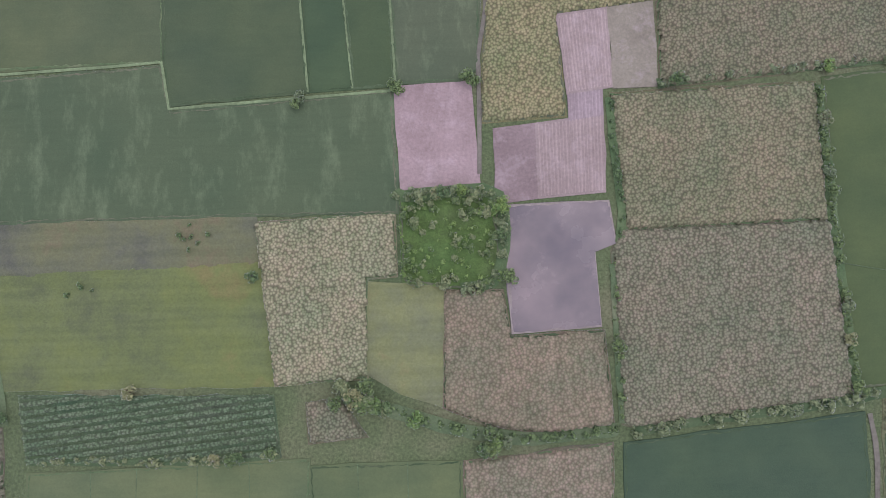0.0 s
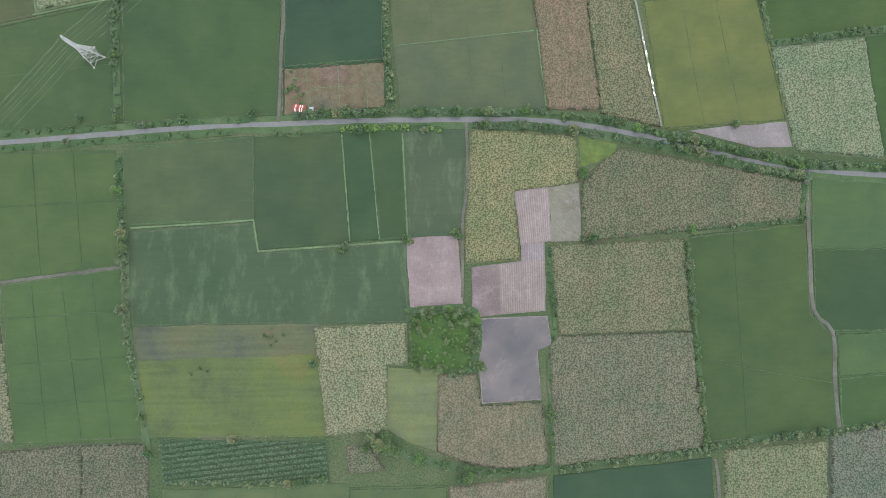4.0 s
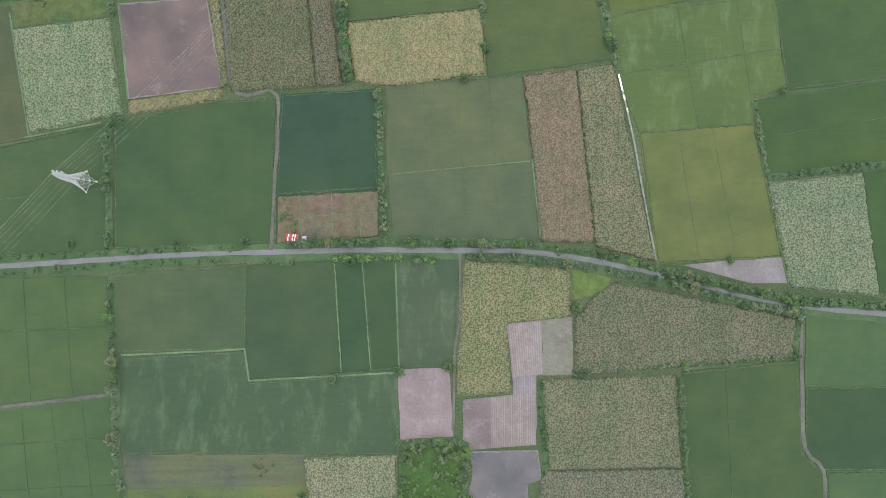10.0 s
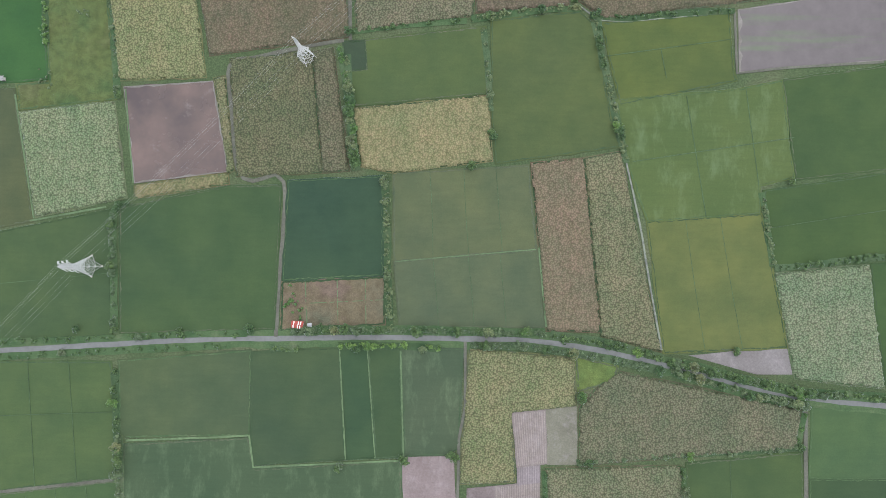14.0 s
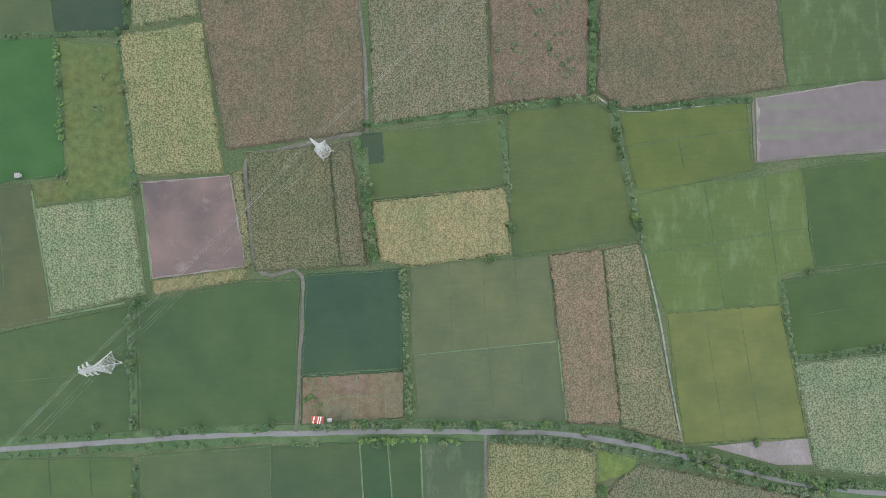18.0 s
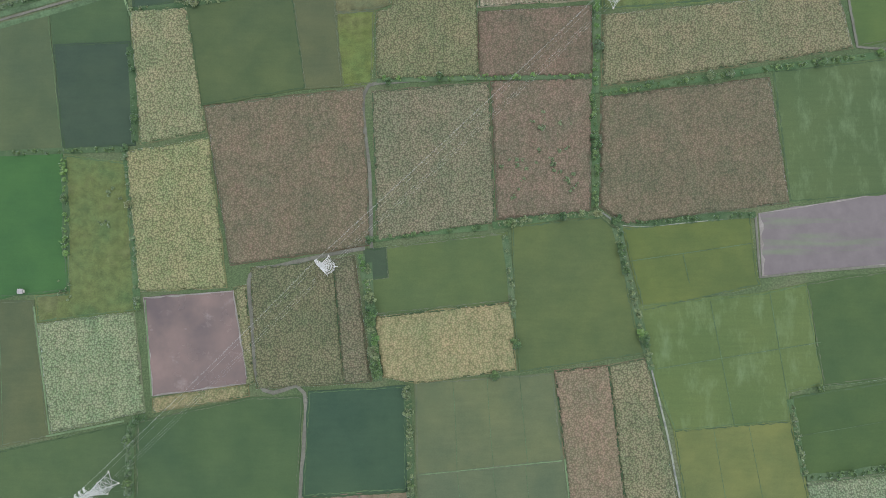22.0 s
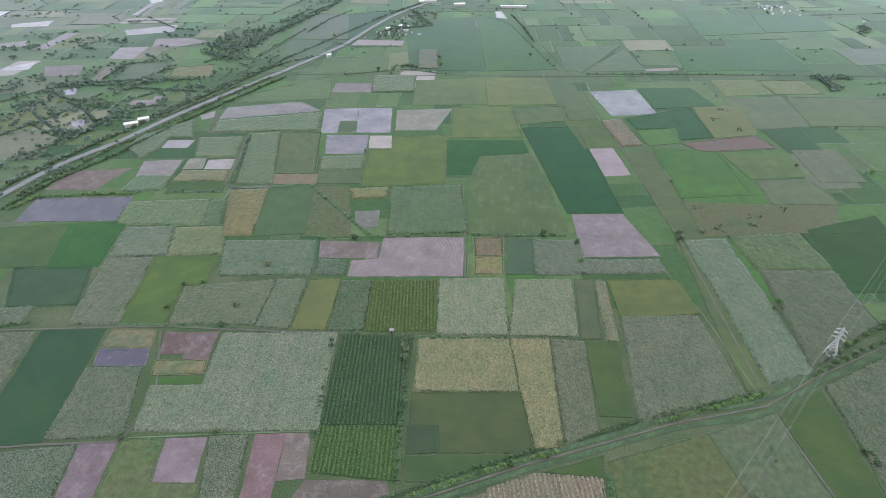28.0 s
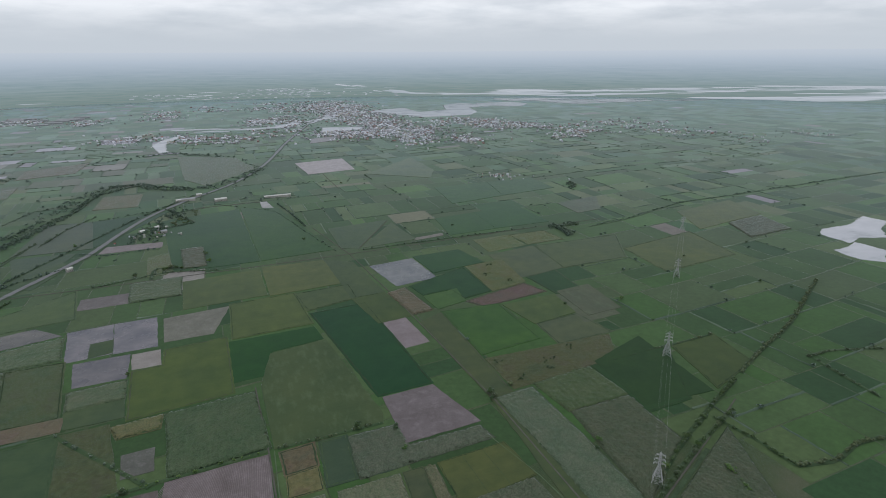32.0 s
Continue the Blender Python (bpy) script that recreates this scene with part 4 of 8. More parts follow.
lane("track", 0.28, (-235.3, -69.8), (-225.6, -156.3))
lane("track", 0.28, (-218.8, -66.3), (-206.2, -155.8))
lane("track", 0.28, (-201.7, -64.2), (-189.9, -155.3))
lane("track", 0.28, (-249.3, -88.5), (-178.8, -83.7))
lane("track", 0.28, (-247.4, -113.7), (-174.9, -109.7))
lane("track", 0.28, (-245.3, -135.7), (-171.7, -134.2))
lane("track", 0.28, (-236.0, 4.7), (-230.2, -64.5))
lane("track", 0.28, (-212.9, 4.8), (-206.8, -61.8))
lane("track", 0.28, (-267.6, -25.9), (-186.9, -22.2))
lane("track", 0.28, (159.6, -44.8), (164.0, -158.6))
lane("track", 0.28, (137.6, -115.8), (214.2, -130.0))
lane("track", 0.28, (-269.5, 47.3), (-191.1, 55.7))
lane("track", 0.28, (181.0, 85.5), (274.0, 100.9))
lane("ditch", 0.8, (73.0, 211.5), (79.0, 207.0), (86.0, 203.2), (104.0, 203.0), (126.0, 205.2), (150.0, 207.6))
lane("ditch", 1.3, (81.2, 215.7), (85.2, 183.1), (88.8, 170.1), (93.7, 144.2), (99.2, 124.9))

# fields
crop("paddy", (72, 102, 52), (-268.1, 4.7), (-189.5, 5.3), (-183.9, -58.8), (-252.8, -66.9), (-267.0, -68.5))
crop("paddy", (70, 103, 53), (-251.8, -69.4), (-183.0, -60.7), (-178.1, -90.0), (-169.2, -154.5), (-243.8, -156.9))
crop("cane", (132, 140, 108), (-273.1, -88.0), (-253.1, -88.4), (-243.8, -156.0), (-272.0, -156.9))
crop("paddy", (72, 97, 58), (-184.7, 6.2), (-110.9, 12.7), (-110.6, -34.2), (-179.8, -35.9), (-183.0, -32.0))
crop("paddy", (62, 90, 52), (-109.7, 11.7), (-61.1, 14.9), (-56.6, -46.9), (-107.6, -50.6), (-109.3, -34.2))
crop("paddy", (52, 86, 48), (-59.9, 13.9), (-45.1, 14.5), (-40.0, -45.9), (-55.3, -46.6))
crop("paddy", (56, 87, 48), (-44.1, 14.5), (-26.8, 14.5), (-24.4, -45.3), (-39.0, -46.0))
crop("mottled", (70, 94, 62), (-25.5, 14.8), (8.6, 15.0), (6.7, -39.9), (0.2, -43.9), (-23.1, -44.4))
crop("mottled", (66, 94, 58), (-180.1, -40.7), (-111.3, -36.4), (-107.6, -53.8), (-25.4, -48.2), (-24.3, -92.7), (-76.9, -92.2), (-177.5, -92.6), (-181.4, -58.2))
crop("soil", (166, 145, 147), (-24.1, -46.3), (4.0, -45.0), (6.3, -83.0), (-22.3, -85.5))
crop("scrub", (74, 112, 60), (-22.9, -87.7), (10.4, -85.3), (13.7, -117.8), (4.8, -122.3), (-22.0, -118.0))
crop("cane", (140, 150, 115), (-76.3, -96.0), (-25.6, -93.3), (-25.4, -116.0), (-36.1, -116.7), (-36.8, -152.7), (-69.7, -154.4), (-74.0, -117.5))
crop("ridges", (98, 102, 78), (-177.2, -94.2), (-76.9, -92.9), (-74.5, -109.9), (-176.2, -112.8))
crop("ridges", (100, 112, 66), (-176.2, -113.4), (-74.5, -110.6), (-73.4, -120.6), (-71.3, -154.4), (-168.0, -153.6), (-174.9, -121.6))
crop("strips", (116, 122, 86), (-34.6, -119.0), (-8.1, -121.4), (-9.7, -163.2), (-24.0, -158.5), (-36.1, -151.1))
crop("cane", (125, 125, 100), (-6.9, -122.7), (13.3, -123.1), (16.0, -140.1), (49.7, -138.6), (51.9, -171.6), (28.6, -174.2), (6.8, -170.7), (-8.4, -164.1))
crop("water", (124, 115, 118), (15.0, -91.7), (53.6, -90.9), (55.7, -106.1), (47.7, -109.1), (49.1, -136.4), (17.0, -138.2))
crop("soil", (142, 124, 126), (12.5, -63.1), (27.8, -61.5), (28.0, -88.8), (12.5, -90.4))
crop("ploughed", (156, 140, 138), (28.1, -61.5), (52.7, -58.5), (52.5, -87.1), (28.4, -88.8))
crop("ploughed", (152, 137, 142), (40.5, -50.6), (52.7, -49.5), (52.7, -58.5), (40.6, -60.2))
crop("ploughed", (160, 144, 142), (37.2, -20.6), (55.8, -18.4), (56.8, -48.0), (40.2, -50.2))
crop("soil", (140, 135, 120), (56.4, -18.5), (72.8, -16.5), (73.4, -48.1), (57.5, -48.4))
crop("cane", (134, 142, 98), (12.8, 15.6), (71.4, 10.4), (72.5, -15.6), (36.3, -19.6), (38.7, -58.2), (8.1, -59.8), (10.1, -30.3))
crop("meadow", (106, 124, 64), (72.8, 11.7), (96.0, 6.3), (94.2, -1.5), (74.7, -7.5))
crop("cane", (112, 119, 90), (97.5, 3.3), (198.7, -16.7), (196.7, -37.6), (75.3, -48.4), (75.1, -17.2), (84.4, -6.1))
crop("cane", (120, 128, 95), (56.7, -51.2), (131.7, -49.0), (133.8, -99.3), (58.4, -100.8), (59.6, -104.7))
crop("cane", (116, 124, 98), (54.7, -109.3), (57.7, -102.1), (134.4, -100.6), (139.6, -163.6), (60.0, -172.7), (56.3, -171.7))
crop("paddy", (62, 92, 45), (135.6, -47.5), (199.7, -40.9), (201.3, -91.9), (214.0, -104.8), (213.9, -154.4), (142.6, -161.2), (138.2, -115.8))
crop("paddy", (65, 100, 55), (205.8, -15.2), (257.0, -16.3), (254.8, -54.2), (204.5, -54.4))
crop("paddy", (52, 84, 44), (205.0, -55.7), (254.8, -55.2), (252.2, -100.9), (210.1, -100.6), (204.2, -92.0))
crop("paddy", (70, 104, 56), (216.0, -102.4), (252.1, -102.2), (250.9, -123.9), (216.6, -126.0))
crop("paddy", (57, 93, 44), (216.6, -127.5), (250.8, -125.5), (249.4, -150.1), (216.8, -153.5))
crop("cane", (110, 118, 95), (-250.0, -162.0), (-206.2, -158.9), (-205.1, -229.0), (-249.2, -228.0))
crop("cane", (108, 116, 93), (-205.2, -159.0), (-170.1, -158.5), (-167.0, -229.8), (-204.2, -229.0))
crop("rows", (80, 110, 74), (-71.4, -159.1), (-69.1, -179.8), (-159.2, -180.1), (-162.3, -156.8))
crop("paddy", (85, 110, 65), (-159.2, -184.7), (-58.5, -182.2), (-59.3, -232.1), (-159.2, -230.0))
crop("paddy", (82, 108, 62), (-57.0, -184.7), (-3.6, -184.3), (-4.6, -233.3), (-57.7, -232.2))
crop("cane", (118, 125, 98), (-58.2, -162.1), (-46.9, -160.5), (-37.8, -173.7), (-57.5, -175.5))
crop("cane", (128, 128, 105), (-1.4, -184.4), (51.3, -179.4), (49.7, -234.5), (-4.0, -233.3))
crop("paddy", (46, 80, 51), (56.6, -179.5), (142.8, -170.8), (143.4, -236.5), (54.3, -234.6))
crop("cane", (120, 130, 92), (151.2, -166.0), (207.2, -161.7), (205.2, -237.8), (148.1, -236.6))
crop("cane", (105, 115, 95), (210.5, -158.6), (255.5, -152.1), (250.5, -238.8), (207.0, -237.9))
crop("paddy", (65, 95, 50), (-276.7, 72.8), (-251.2, 78.5), (-192.6, 91.0), (-189.6, 21.0), (-249.4, 17.2), (-274.9, 15.3))
crop("paddy", (60, 92, 48), (-185.6, 92.3), (-123.7, 105.5), (-95.4, 106.1), (-97.9, 25.8), (-183.9, 22.3))
crop("paddy", (46, 80, 50), (-90.7, 108.8), (-38.1, 112.2), (-37.0, 56.7), (-92.9, 53.2))
crop("meadow", (122, 108, 88), (-93.2, 51.6), (-35.7, 55.1), (-35.7, 28.9), (-77.5, 26.0), (-93.4, 24.8))
crop("paddy", (88, 106, 66), (-31.4, 113.9), (44.7, 119.2), (49.8, 72.3), (-30.1, 64.4))
crop("paddy", (84, 104, 68), (-30.1, 63.8), (50.1, 71.3), (54.2, 28.3), (-26.5, 27.4))
crop("cane", (130, 120, 95), (46.9, 120.5), (76.1, 123.4), (86.1, 26.1), (56.5, 26.7))
crop("cane", (125, 130, 95), (77.1, 123.7), (97.0, 127.5), (120.2, 15.6), (87.4, 23.5))
crop("paddy", (98, 115, 56), (112.8, 88.0), (176.8, 93.2), (191.3, 18.6), (122.5, 14.7))
crop("soil", (152, 142, 144), (136.8, 13.2), (191.3, 17.6), (194.1, 3.7), (174.4, 3.5), (158.5, 7.8))
crop("cane", (125, 140, 105), (184.7, 59.6), (237.8, 65.0), (245.9, -3.4), (196.6, 1.2))
crop("paddy", (60, 92, 40), (178.8, 106.4), (274.2, 121.2), (273.7, 72.1), (184.1, 64.1))
crop("paddy", (60, 92, 42), (189.6, 169.6), (274.8, 182.5), (274.2, 123.5), (197.1, 113.7))
crop("mottled", (84, 110, 52), (94.9, 157.2), (161.9, 163.8), (188.3, 169.2), (195.2, 114.6), (175.6, 109.6), (176.2, 94.1), (112.8, 89.0), (101.5, 121.7))
crop("paddy", (55, 90, 40), (239.4, 65.3), (286.5, 69.0), (285.7, -1.1), (246.9, -1.5))
crop("paddy", (78, 101, 50), (23.6, 201.8), (73.4, 207.6), (81.5, 199.9), (91.8, 144.0), (96.3, 131.2), (27.1, 120.9), (24.2, 150.3))
crop("paddy", (75, 101, 50), (-48.6, 189.8), (19.5, 198.2), (21.0, 160.6), (-56.5, 152.5), (-58.8, 171.8), (-47.3, 172.7))
crop("paddy", (52, 78, 50), (-60.8, 188.5), (-49.2, 189.5), (-47.9, 173.7), (-59.5, 172.4))
crop("cane", (147, 147, 102), (-54.3, 150.3), (21.4, 158.7), (23.9, 122.2), (-30.8, 114.7), (-49.7, 118.2))
crop("cane", (104, 112, 78), (-124.9, 178.1), (-79.1, 182.3), (-72.1, 114.4), (-120.0, 111.8))
crop("cane", (107, 110, 82), (-78.1, 182.3), (-67.2, 184.9), (-57.0, 115.7), (-71.1, 114.4))
crop("water", (124, 101, 98), (-185.1, 161.3), (-135.1, 165.2), (-125.5, 114.3), (-177.9, 107.2))
crop("cane", (125, 132, 92), (-133.8, 166.9), (-128.1, 168.1), (-122.3, 115.0), (-124.9, 113.7))
crop("cane", (138, 138, 95), (-177.6, 105.0), (-125.8, 112.7), (-125.1, 107.3), (-177.5, 98.6))
crop("cane", (130, 145, 105), (-244.2, 145.9), (-191.1, 152.7), (-182.9, 98.9), (-233.3, 87.4))
crop("cane", (140, 148, 100), (-198.1, 244.8), (-151.8, 252.6), (-139.3, 168.1), (-187.7, 165.8))
crop("cane", (112, 106, 82), (-153.7, 271.5), (-63.4, 282.3), (-58.4, 192.2), (-136.4, 180.7))
crop("cane", (120, 123, 95), (-56.9, 280.3), (9.2, 285.8), (12.4, 205.2), (-53.1, 194.8))
crop("cane", (116, 106, 86), (11.9, 286.2), (69.5, 288.2), (67.0, 211.2), (15.0, 207.1))
crop("cane", (106, 103, 78), (75.6, 277.4), (172.2, 288.7), (180.8, 216.8), (87.7, 203.9), (73.6, 214.4))
crop("mottled", (70, 98, 50), (175.6, 292.6), (281.0, 304.5), (266.8, 225.0), (182.4, 217.1))
crop("mud", (120, 107, 112), (164.2, 209.7), (267.1, 226.6), (259.4, 183.7), (164.9, 174.7))
crop("paddy", (82, 105, 45), (86.9, 200.9), (158.0, 208.0), (160.9, 174.6), (162.5, 169.7), (97.3, 155.2), (90.7, 182.5))
crop("paddy", (50, 100, 42), (-286.9, 242.1), (-236.1, 244.1), (-229.1, 166.1), (-285.8, 160.3))
crop("meadow", (95, 108, 60), (-233.5, 242.5), (-199.0, 238.3), (-190.2, 154.9), (-244.3, 148.4), (-246.0, 162.2), (-227.5, 163.5), (-231.2, 214.4))
crop("paddy", (78, 95, 55), (-285.7, 158.0), (-248.2, 159.3), (-235.8, 84.8), (-284.6, 75.9))
crop("paddy", (72, 95, 55), (-311.5, 307.6), (-248.0, 328.5), (-235.4, 245.9), (-299.4, 242.2))
crop("paddy", (58, 90, 48), (-246.0, 328.9), (-202.6, 338.8), (-199.3, 310.7), (-243.2, 309.4))
crop("paddy", (48, 75, 49), (-242.9, 307.6), (-199.5, 309.6), (-194.2, 249.7), (-234.2, 246.9))
crop("cane", (135, 143, 102), (-198.9, 328.0), (-167.3, 330.0), (-153.7, 257.4), (-190.0, 250.4))
crop("paddy", (68, 92, 48), (-165.7, 331.1), (-105.7, 341.5), (-96.6, 282.9), (-155.9, 273.2))
crop("paddy", (80, 95, 55), (-105.0, 341.9), (-81.4, 343.5), (-75.5, 284.4), (-96.0, 282.9))
crop("meadow", (97, 110, 55), (-79.4, 327.0), (-57.3, 329.0), (-58.4, 286.2), (-74.2, 284.4))
crop("meadow", (102, 102, 70), (-80.7, 343.5), (-48.4, 346.7), (-48.1, 333.5), (-57.0, 330.1), (-79.4, 328.1))
crop("cane", (118, 125, 86), (-44.3, 348.6), (2.6, 350.3), (3.5, 290.4), (-54.5, 288.4), (-54.9, 327.9), (-46.0, 330.2))
crop("cane", (112, 122, 90), (-38.9, 379.7), (2.4, 380.6), (1.9, 351.5), (-38.4, 350.5))
crop("cane", (125, 130, 100), (-39.5, 396.8), (4.8, 407.6), (2.8, 381.8), (-38.9, 380.8))
crop("rows", (166, 158, 130), (70.3, 336.7), (4.7, 332.1), (6.2, 410.1), (36.6, 420.7), (75.6, 418.1))
crop("cane", (110, 100, 80), (4.5, 327.8), (69.5, 331.8), (69.3, 291.4), (5.2, 289.7))
crop("paddy", (48, 75, 50), (-116.6, 370.3), (-42.3, 392.8), (-39.8, 350.5), (-112.1, 343.0))
crop("cane", (140, 150, 120), (-174.8, 353.4), (-117.9, 367.9), (-113.8, 343.0), (-172.3, 335.2))
crop("paddy", (50, 78, 50), (-198.6, 343.7), (-175.1, 349.5), (-175.3, 334.4), (-197.4, 330.6))
crop("meadow", (98, 110, 62), (80.4, 368.0), (211.1, 384.4), (214.4, 342.2), (77.4, 330.7))
crop("cane", (125, 128, 92), (77.2, 326.3), (214.1, 340.3), (221.3, 307.5), (76.3, 284.7))
crop("paddy", (65, 97, 42), (206.7, 468.0), (245.2, 489.6), (241.0, 402.7), (246.6, 313.3), (225.6, 308.4), (215.0, 382.3))
crop("meadow", (95, 106, 64), (82.7, 429.8), (151.9, 451.6), (167.0, 381.1), (82.1, 372.9))
crop("meadow", (96, 110, 80), (152.7, 451.6), (202.9, 469.1), (212.6, 384.0), (167.8, 381.5))
crop("cane", (95, 110, 80), (250.2, 493.1), (376.7, 554.4), (297.5, 386.4), (245.1, 403.7))
crop("meadow", (75, 102, 60), (244.9, 400.9), (295.5, 382.1), (258.3, 303.3), (249.9, 313.3))
crop("rows", (62, 97, 52), (-103.3, 538.0), (-46.7, 539.1), (-51.1, 455.8), (-103.2, 455.4))
crop("rows", (78, 115, 52), (-103.7, 453.3), (-51.4, 453.7), (-51.7, 415.2), (-102.4, 420.1))
crop("cane", (125, 140, 112), (-196.5, 539.3), (-107.3, 541.3), (-104.2, 450.1), (-226.1, 448.1), (-230.8, 485.9), (-194.5, 486.8))
crop("cane", (142, 150, 106), (-41.5, 535.9), (27.7, 536.4), (31.5, 485.1), (-42.7, 484.5))
crop("cane", (147, 152, 106), (29.5, 536.4), (59.5, 536.7), (55.6, 440.0), (37.9, 438.4), (32.7, 484.0))
crop("paddy", (68, 92, 48), (-43.9, 482.2), (33.5, 483.4), (35.3, 436.4), (-23.7, 434.9), (-24.8, 455.5), (-44.1, 455.3))
crop("paddy", (55, 84, 49), (-44.9, 454.3), (-25.6, 454.4), (-25.3, 435.9), (-44.8, 434.2))
crop("paddy", (65, 97, 47), (-47.1, 432.2), (35.2, 434.9), (21.7, 427.8), (-28.5, 415.4), (-43.2, 415.3))
crop("cane", (105, 115, 86), (60.9, 536.7), (86.6, 534.9), (80.4, 452.1), (57.8, 441.6))
crop("paddy", (70, 100, 45), (88.2, 533.0), (111.6, 535.1), (104.9, 465.1), (85.5, 465.4))
crop("cane", (105, 118, 90), (122.1, 563.4), (184.6, 566.0), (190.6, 485.2), (109.4, 459.7))
crop("paddy", (92, 112, 55), (121.8, 610.5), (183.4, 613.3), (187.6, 568.8), (121.1, 560.0))
crop("paddy", (85, 105, 65), (92.1, 611.0), (108.0, 611.2), (100.7, 538.3), (85.7, 538.2))
crop("cane", (130, 140, 105), (109.4, 610.4), (118.2, 609.7), (113.6, 536.4), (105.0, 536.4))
crop("cane", (130, 142, 108), (39.9, 610.6), (88.6, 611.0), (82.8, 540.8), (29.7, 540.4))
crop("cane", (135, 148, 115), (-27.2, 610.1), (29.1, 612.1), (27.5, 541.0), (-28.0, 541.9))
crop("rows", (88, 115, 50), (-86.1, 606.6), (-29.1, 608.5), (-30.3, 545.2), (-84.6, 543.5))
crop("cane", (84, 107, 72), (-113.3, 606.4), (-87.6, 606.5), (-87.0, 544.8), (-114.9, 543.2))
crop("paddy", (100, 117, 62), (-142.3, 607.7), (-114.2, 609.4), (-116.9, 544.5), (-144.7, 545.0))
crop("cane", (108, 125, 95), (-170.5, 607.5), (-144.7, 607.7), (-147.1, 545.7), (-173.8, 547.5))
crop("cane", (108, 122, 90), (-249.3, 595.4), (-171.9, 606.7), (-175.1, 549.5), (-243.7, 548.9))
crop("paddy", (78, 112, 48), (-291.5, 637.0), (-233.8, 640.8), (-234.5, 600.8), (-252.3, 599.1), (-248.1, 548.2), (-283.1, 548.6))
crop("cane", (105, 118, 90), (-336.3, 634.2), (-295.6, 637.0), (-285.9, 548.6), (-324.4, 548.3))
crop("cane", (100, 122, 92), (-235.8, 664.8), (-148.8, 667.2), (-143.4, 615.5), (-223.9, 612.5))
crop("cane", (90, 112, 85), (-139.9, 637.3), (-113.1, 635.9), (-113.3, 614.9), (-138.7, 613.9))
crop("soil", (128, 112, 108), (-143.5, 667.3), (-87.8, 665.9), (-86.8, 640.2), (-140.4, 640.7))
crop("ploughed", (148, 132, 134), (-82.5, 673.0), (-5.2, 675.4), (-7.3, 615.0), (-109.1, 613.4), (-109.0, 635.9), (-84.1, 638.6))
crop("meadow", (122, 110, 85), (5.4, 673.7), (32.1, 675.7), (30.7, 647.0), (5.9, 645.1))
crop("meadow", (132, 128, 85), (5.8, 642.6), (30.6, 644.5), (29.4, 618.4), (4.3, 618.2))
crop("paddy", (68, 100, 65), (38.4, 674.0), (60.3, 674.1), (56.0, 620.2), (34.5, 620.0))
crop("cane", (100, 115, 90), (62.7, 671.5), (106.2, 671.8), (105.8, 640.1), (173.7, 641.4), (177.6, 623.5), (60.4, 618.6))
crop("water", (85, 80, 100), (-285.6, 520.5), (-247.2, 521.4), (-243.6, 504.8), (-281.6, 503.9))
crop("meadow", (128, 122, 92), (-286.0, 541.9), (-251.9, 542.2), (-247.8, 523.3), (-285.1, 523.1))
crop("soil", (115, 90, 88), (-242.2, 540.3), (-224.0, 539.1), (-220.5, 517.2), (-237.5, 517.1))
crop("soil", (122, 102, 100), (-222.6, 539.1), (-200.9, 540.6), (-199.2, 511.8), (-218.2, 511.7))
crop("meadow", (128, 125, 88), (-237.6, 509.7), (-199.8, 510.6), (-198.0, 497.9), (-234.7, 496.4))
crop("paddy", (65, 108, 42), (-233.6, 494.1), (-197.9, 495.5), (-196.7, 486.8), (-232.9, 485.9))
crop("paddy", (44, 86, 48), (-341.2, 541.5), (-292.0, 541.9), (-282.0, 439.4), (-326.4, 433.0))
crop("cane", (105, 118, 90), (-404.5, 533.1), (-345.3, 538.1), (-330.8, 437.5), (-354.5, 429.8))
crop("cane", (102, 118, 90), (-285.8, 502.0), (-245.3, 502.9), (-230.9, 443.9), (-281.4, 440.0))
crop("cane", (100, 118, 92), (-351.4, 423.5), (-257.5, 436.1), (-250.8, 374.0), (-324.9, 368.8))
crop("soil", (135, 115, 122), (-255.8, 437.1), (-232.6, 438.8), (-227.7, 376.3), (-247.9, 374.0))
crop("meadow", (98, 113, 72), (-229.9, 440.4), (-204.9, 442.1), (-199.4, 411.2), (-169.5, 411.0), (-165.1, 383.2), (-224.9, 376.7))
crop("soil", (147, 127, 134), (-201.3, 442.1), (-175.7, 443.3), (-172.6, 412.4), (-197.4, 411.3))
crop("cane", (105, 118, 92), (-173.5, 444.4), (-149.1, 446.1), (-143.6, 383.4), (-162.0, 382.8))
crop("soil", (140, 108, 112), (-144.3, 446.2), (-124.8, 447.2), (-123.6, 400.0), (-126.6, 398.9), (-141.1, 399.3))
crop("soil", (132, 116, 108), (-123.8, 447.2), (-108.8, 448.0), (-106.2, 416.0), (-122.8, 414.0))
crop("soil", (112, 102, 92), (-105.1, 413.9), (-55.9, 414.3), (-52.2, 403.6), (-116.1, 390.1))
crop("ploughed", (140, 125, 130), (-140.7, 397.5), (-127.3, 398.5), (-127.3, 387.8), (-141.5, 382.1))
crop("soil", (130, 122, 112), (-326.5, 372.1), (-273.4, 374.7), (-265.5, 346.1), (-312.3, 342.7))
crop("meadow", (106, 106, 70), (-253.4, 373.1), (-209.5, 375.6), (-206.8, 356.0), (-245.7, 344.0))
crop("cane", (130, 142, 108), (-208.4, 376.9), (-178.6, 377.9), (-178.7, 364.2), (-202.8, 358.0))
crop("cane", (118, 128, 105), (-311.9, 341.9), (-271.8, 346.1), (-269.7, 337.0), (-304.4, 326.4))
crop("paddy", (65, 97, 42), (79.6, 433.7), (41.8, 422.2), (76.1, 419.1))
crop("cane", (105, 120, 95), (-428.0, 562.0), (-364.0, 567.4), (-364.9, 547.3), (-418.5, 542.9))
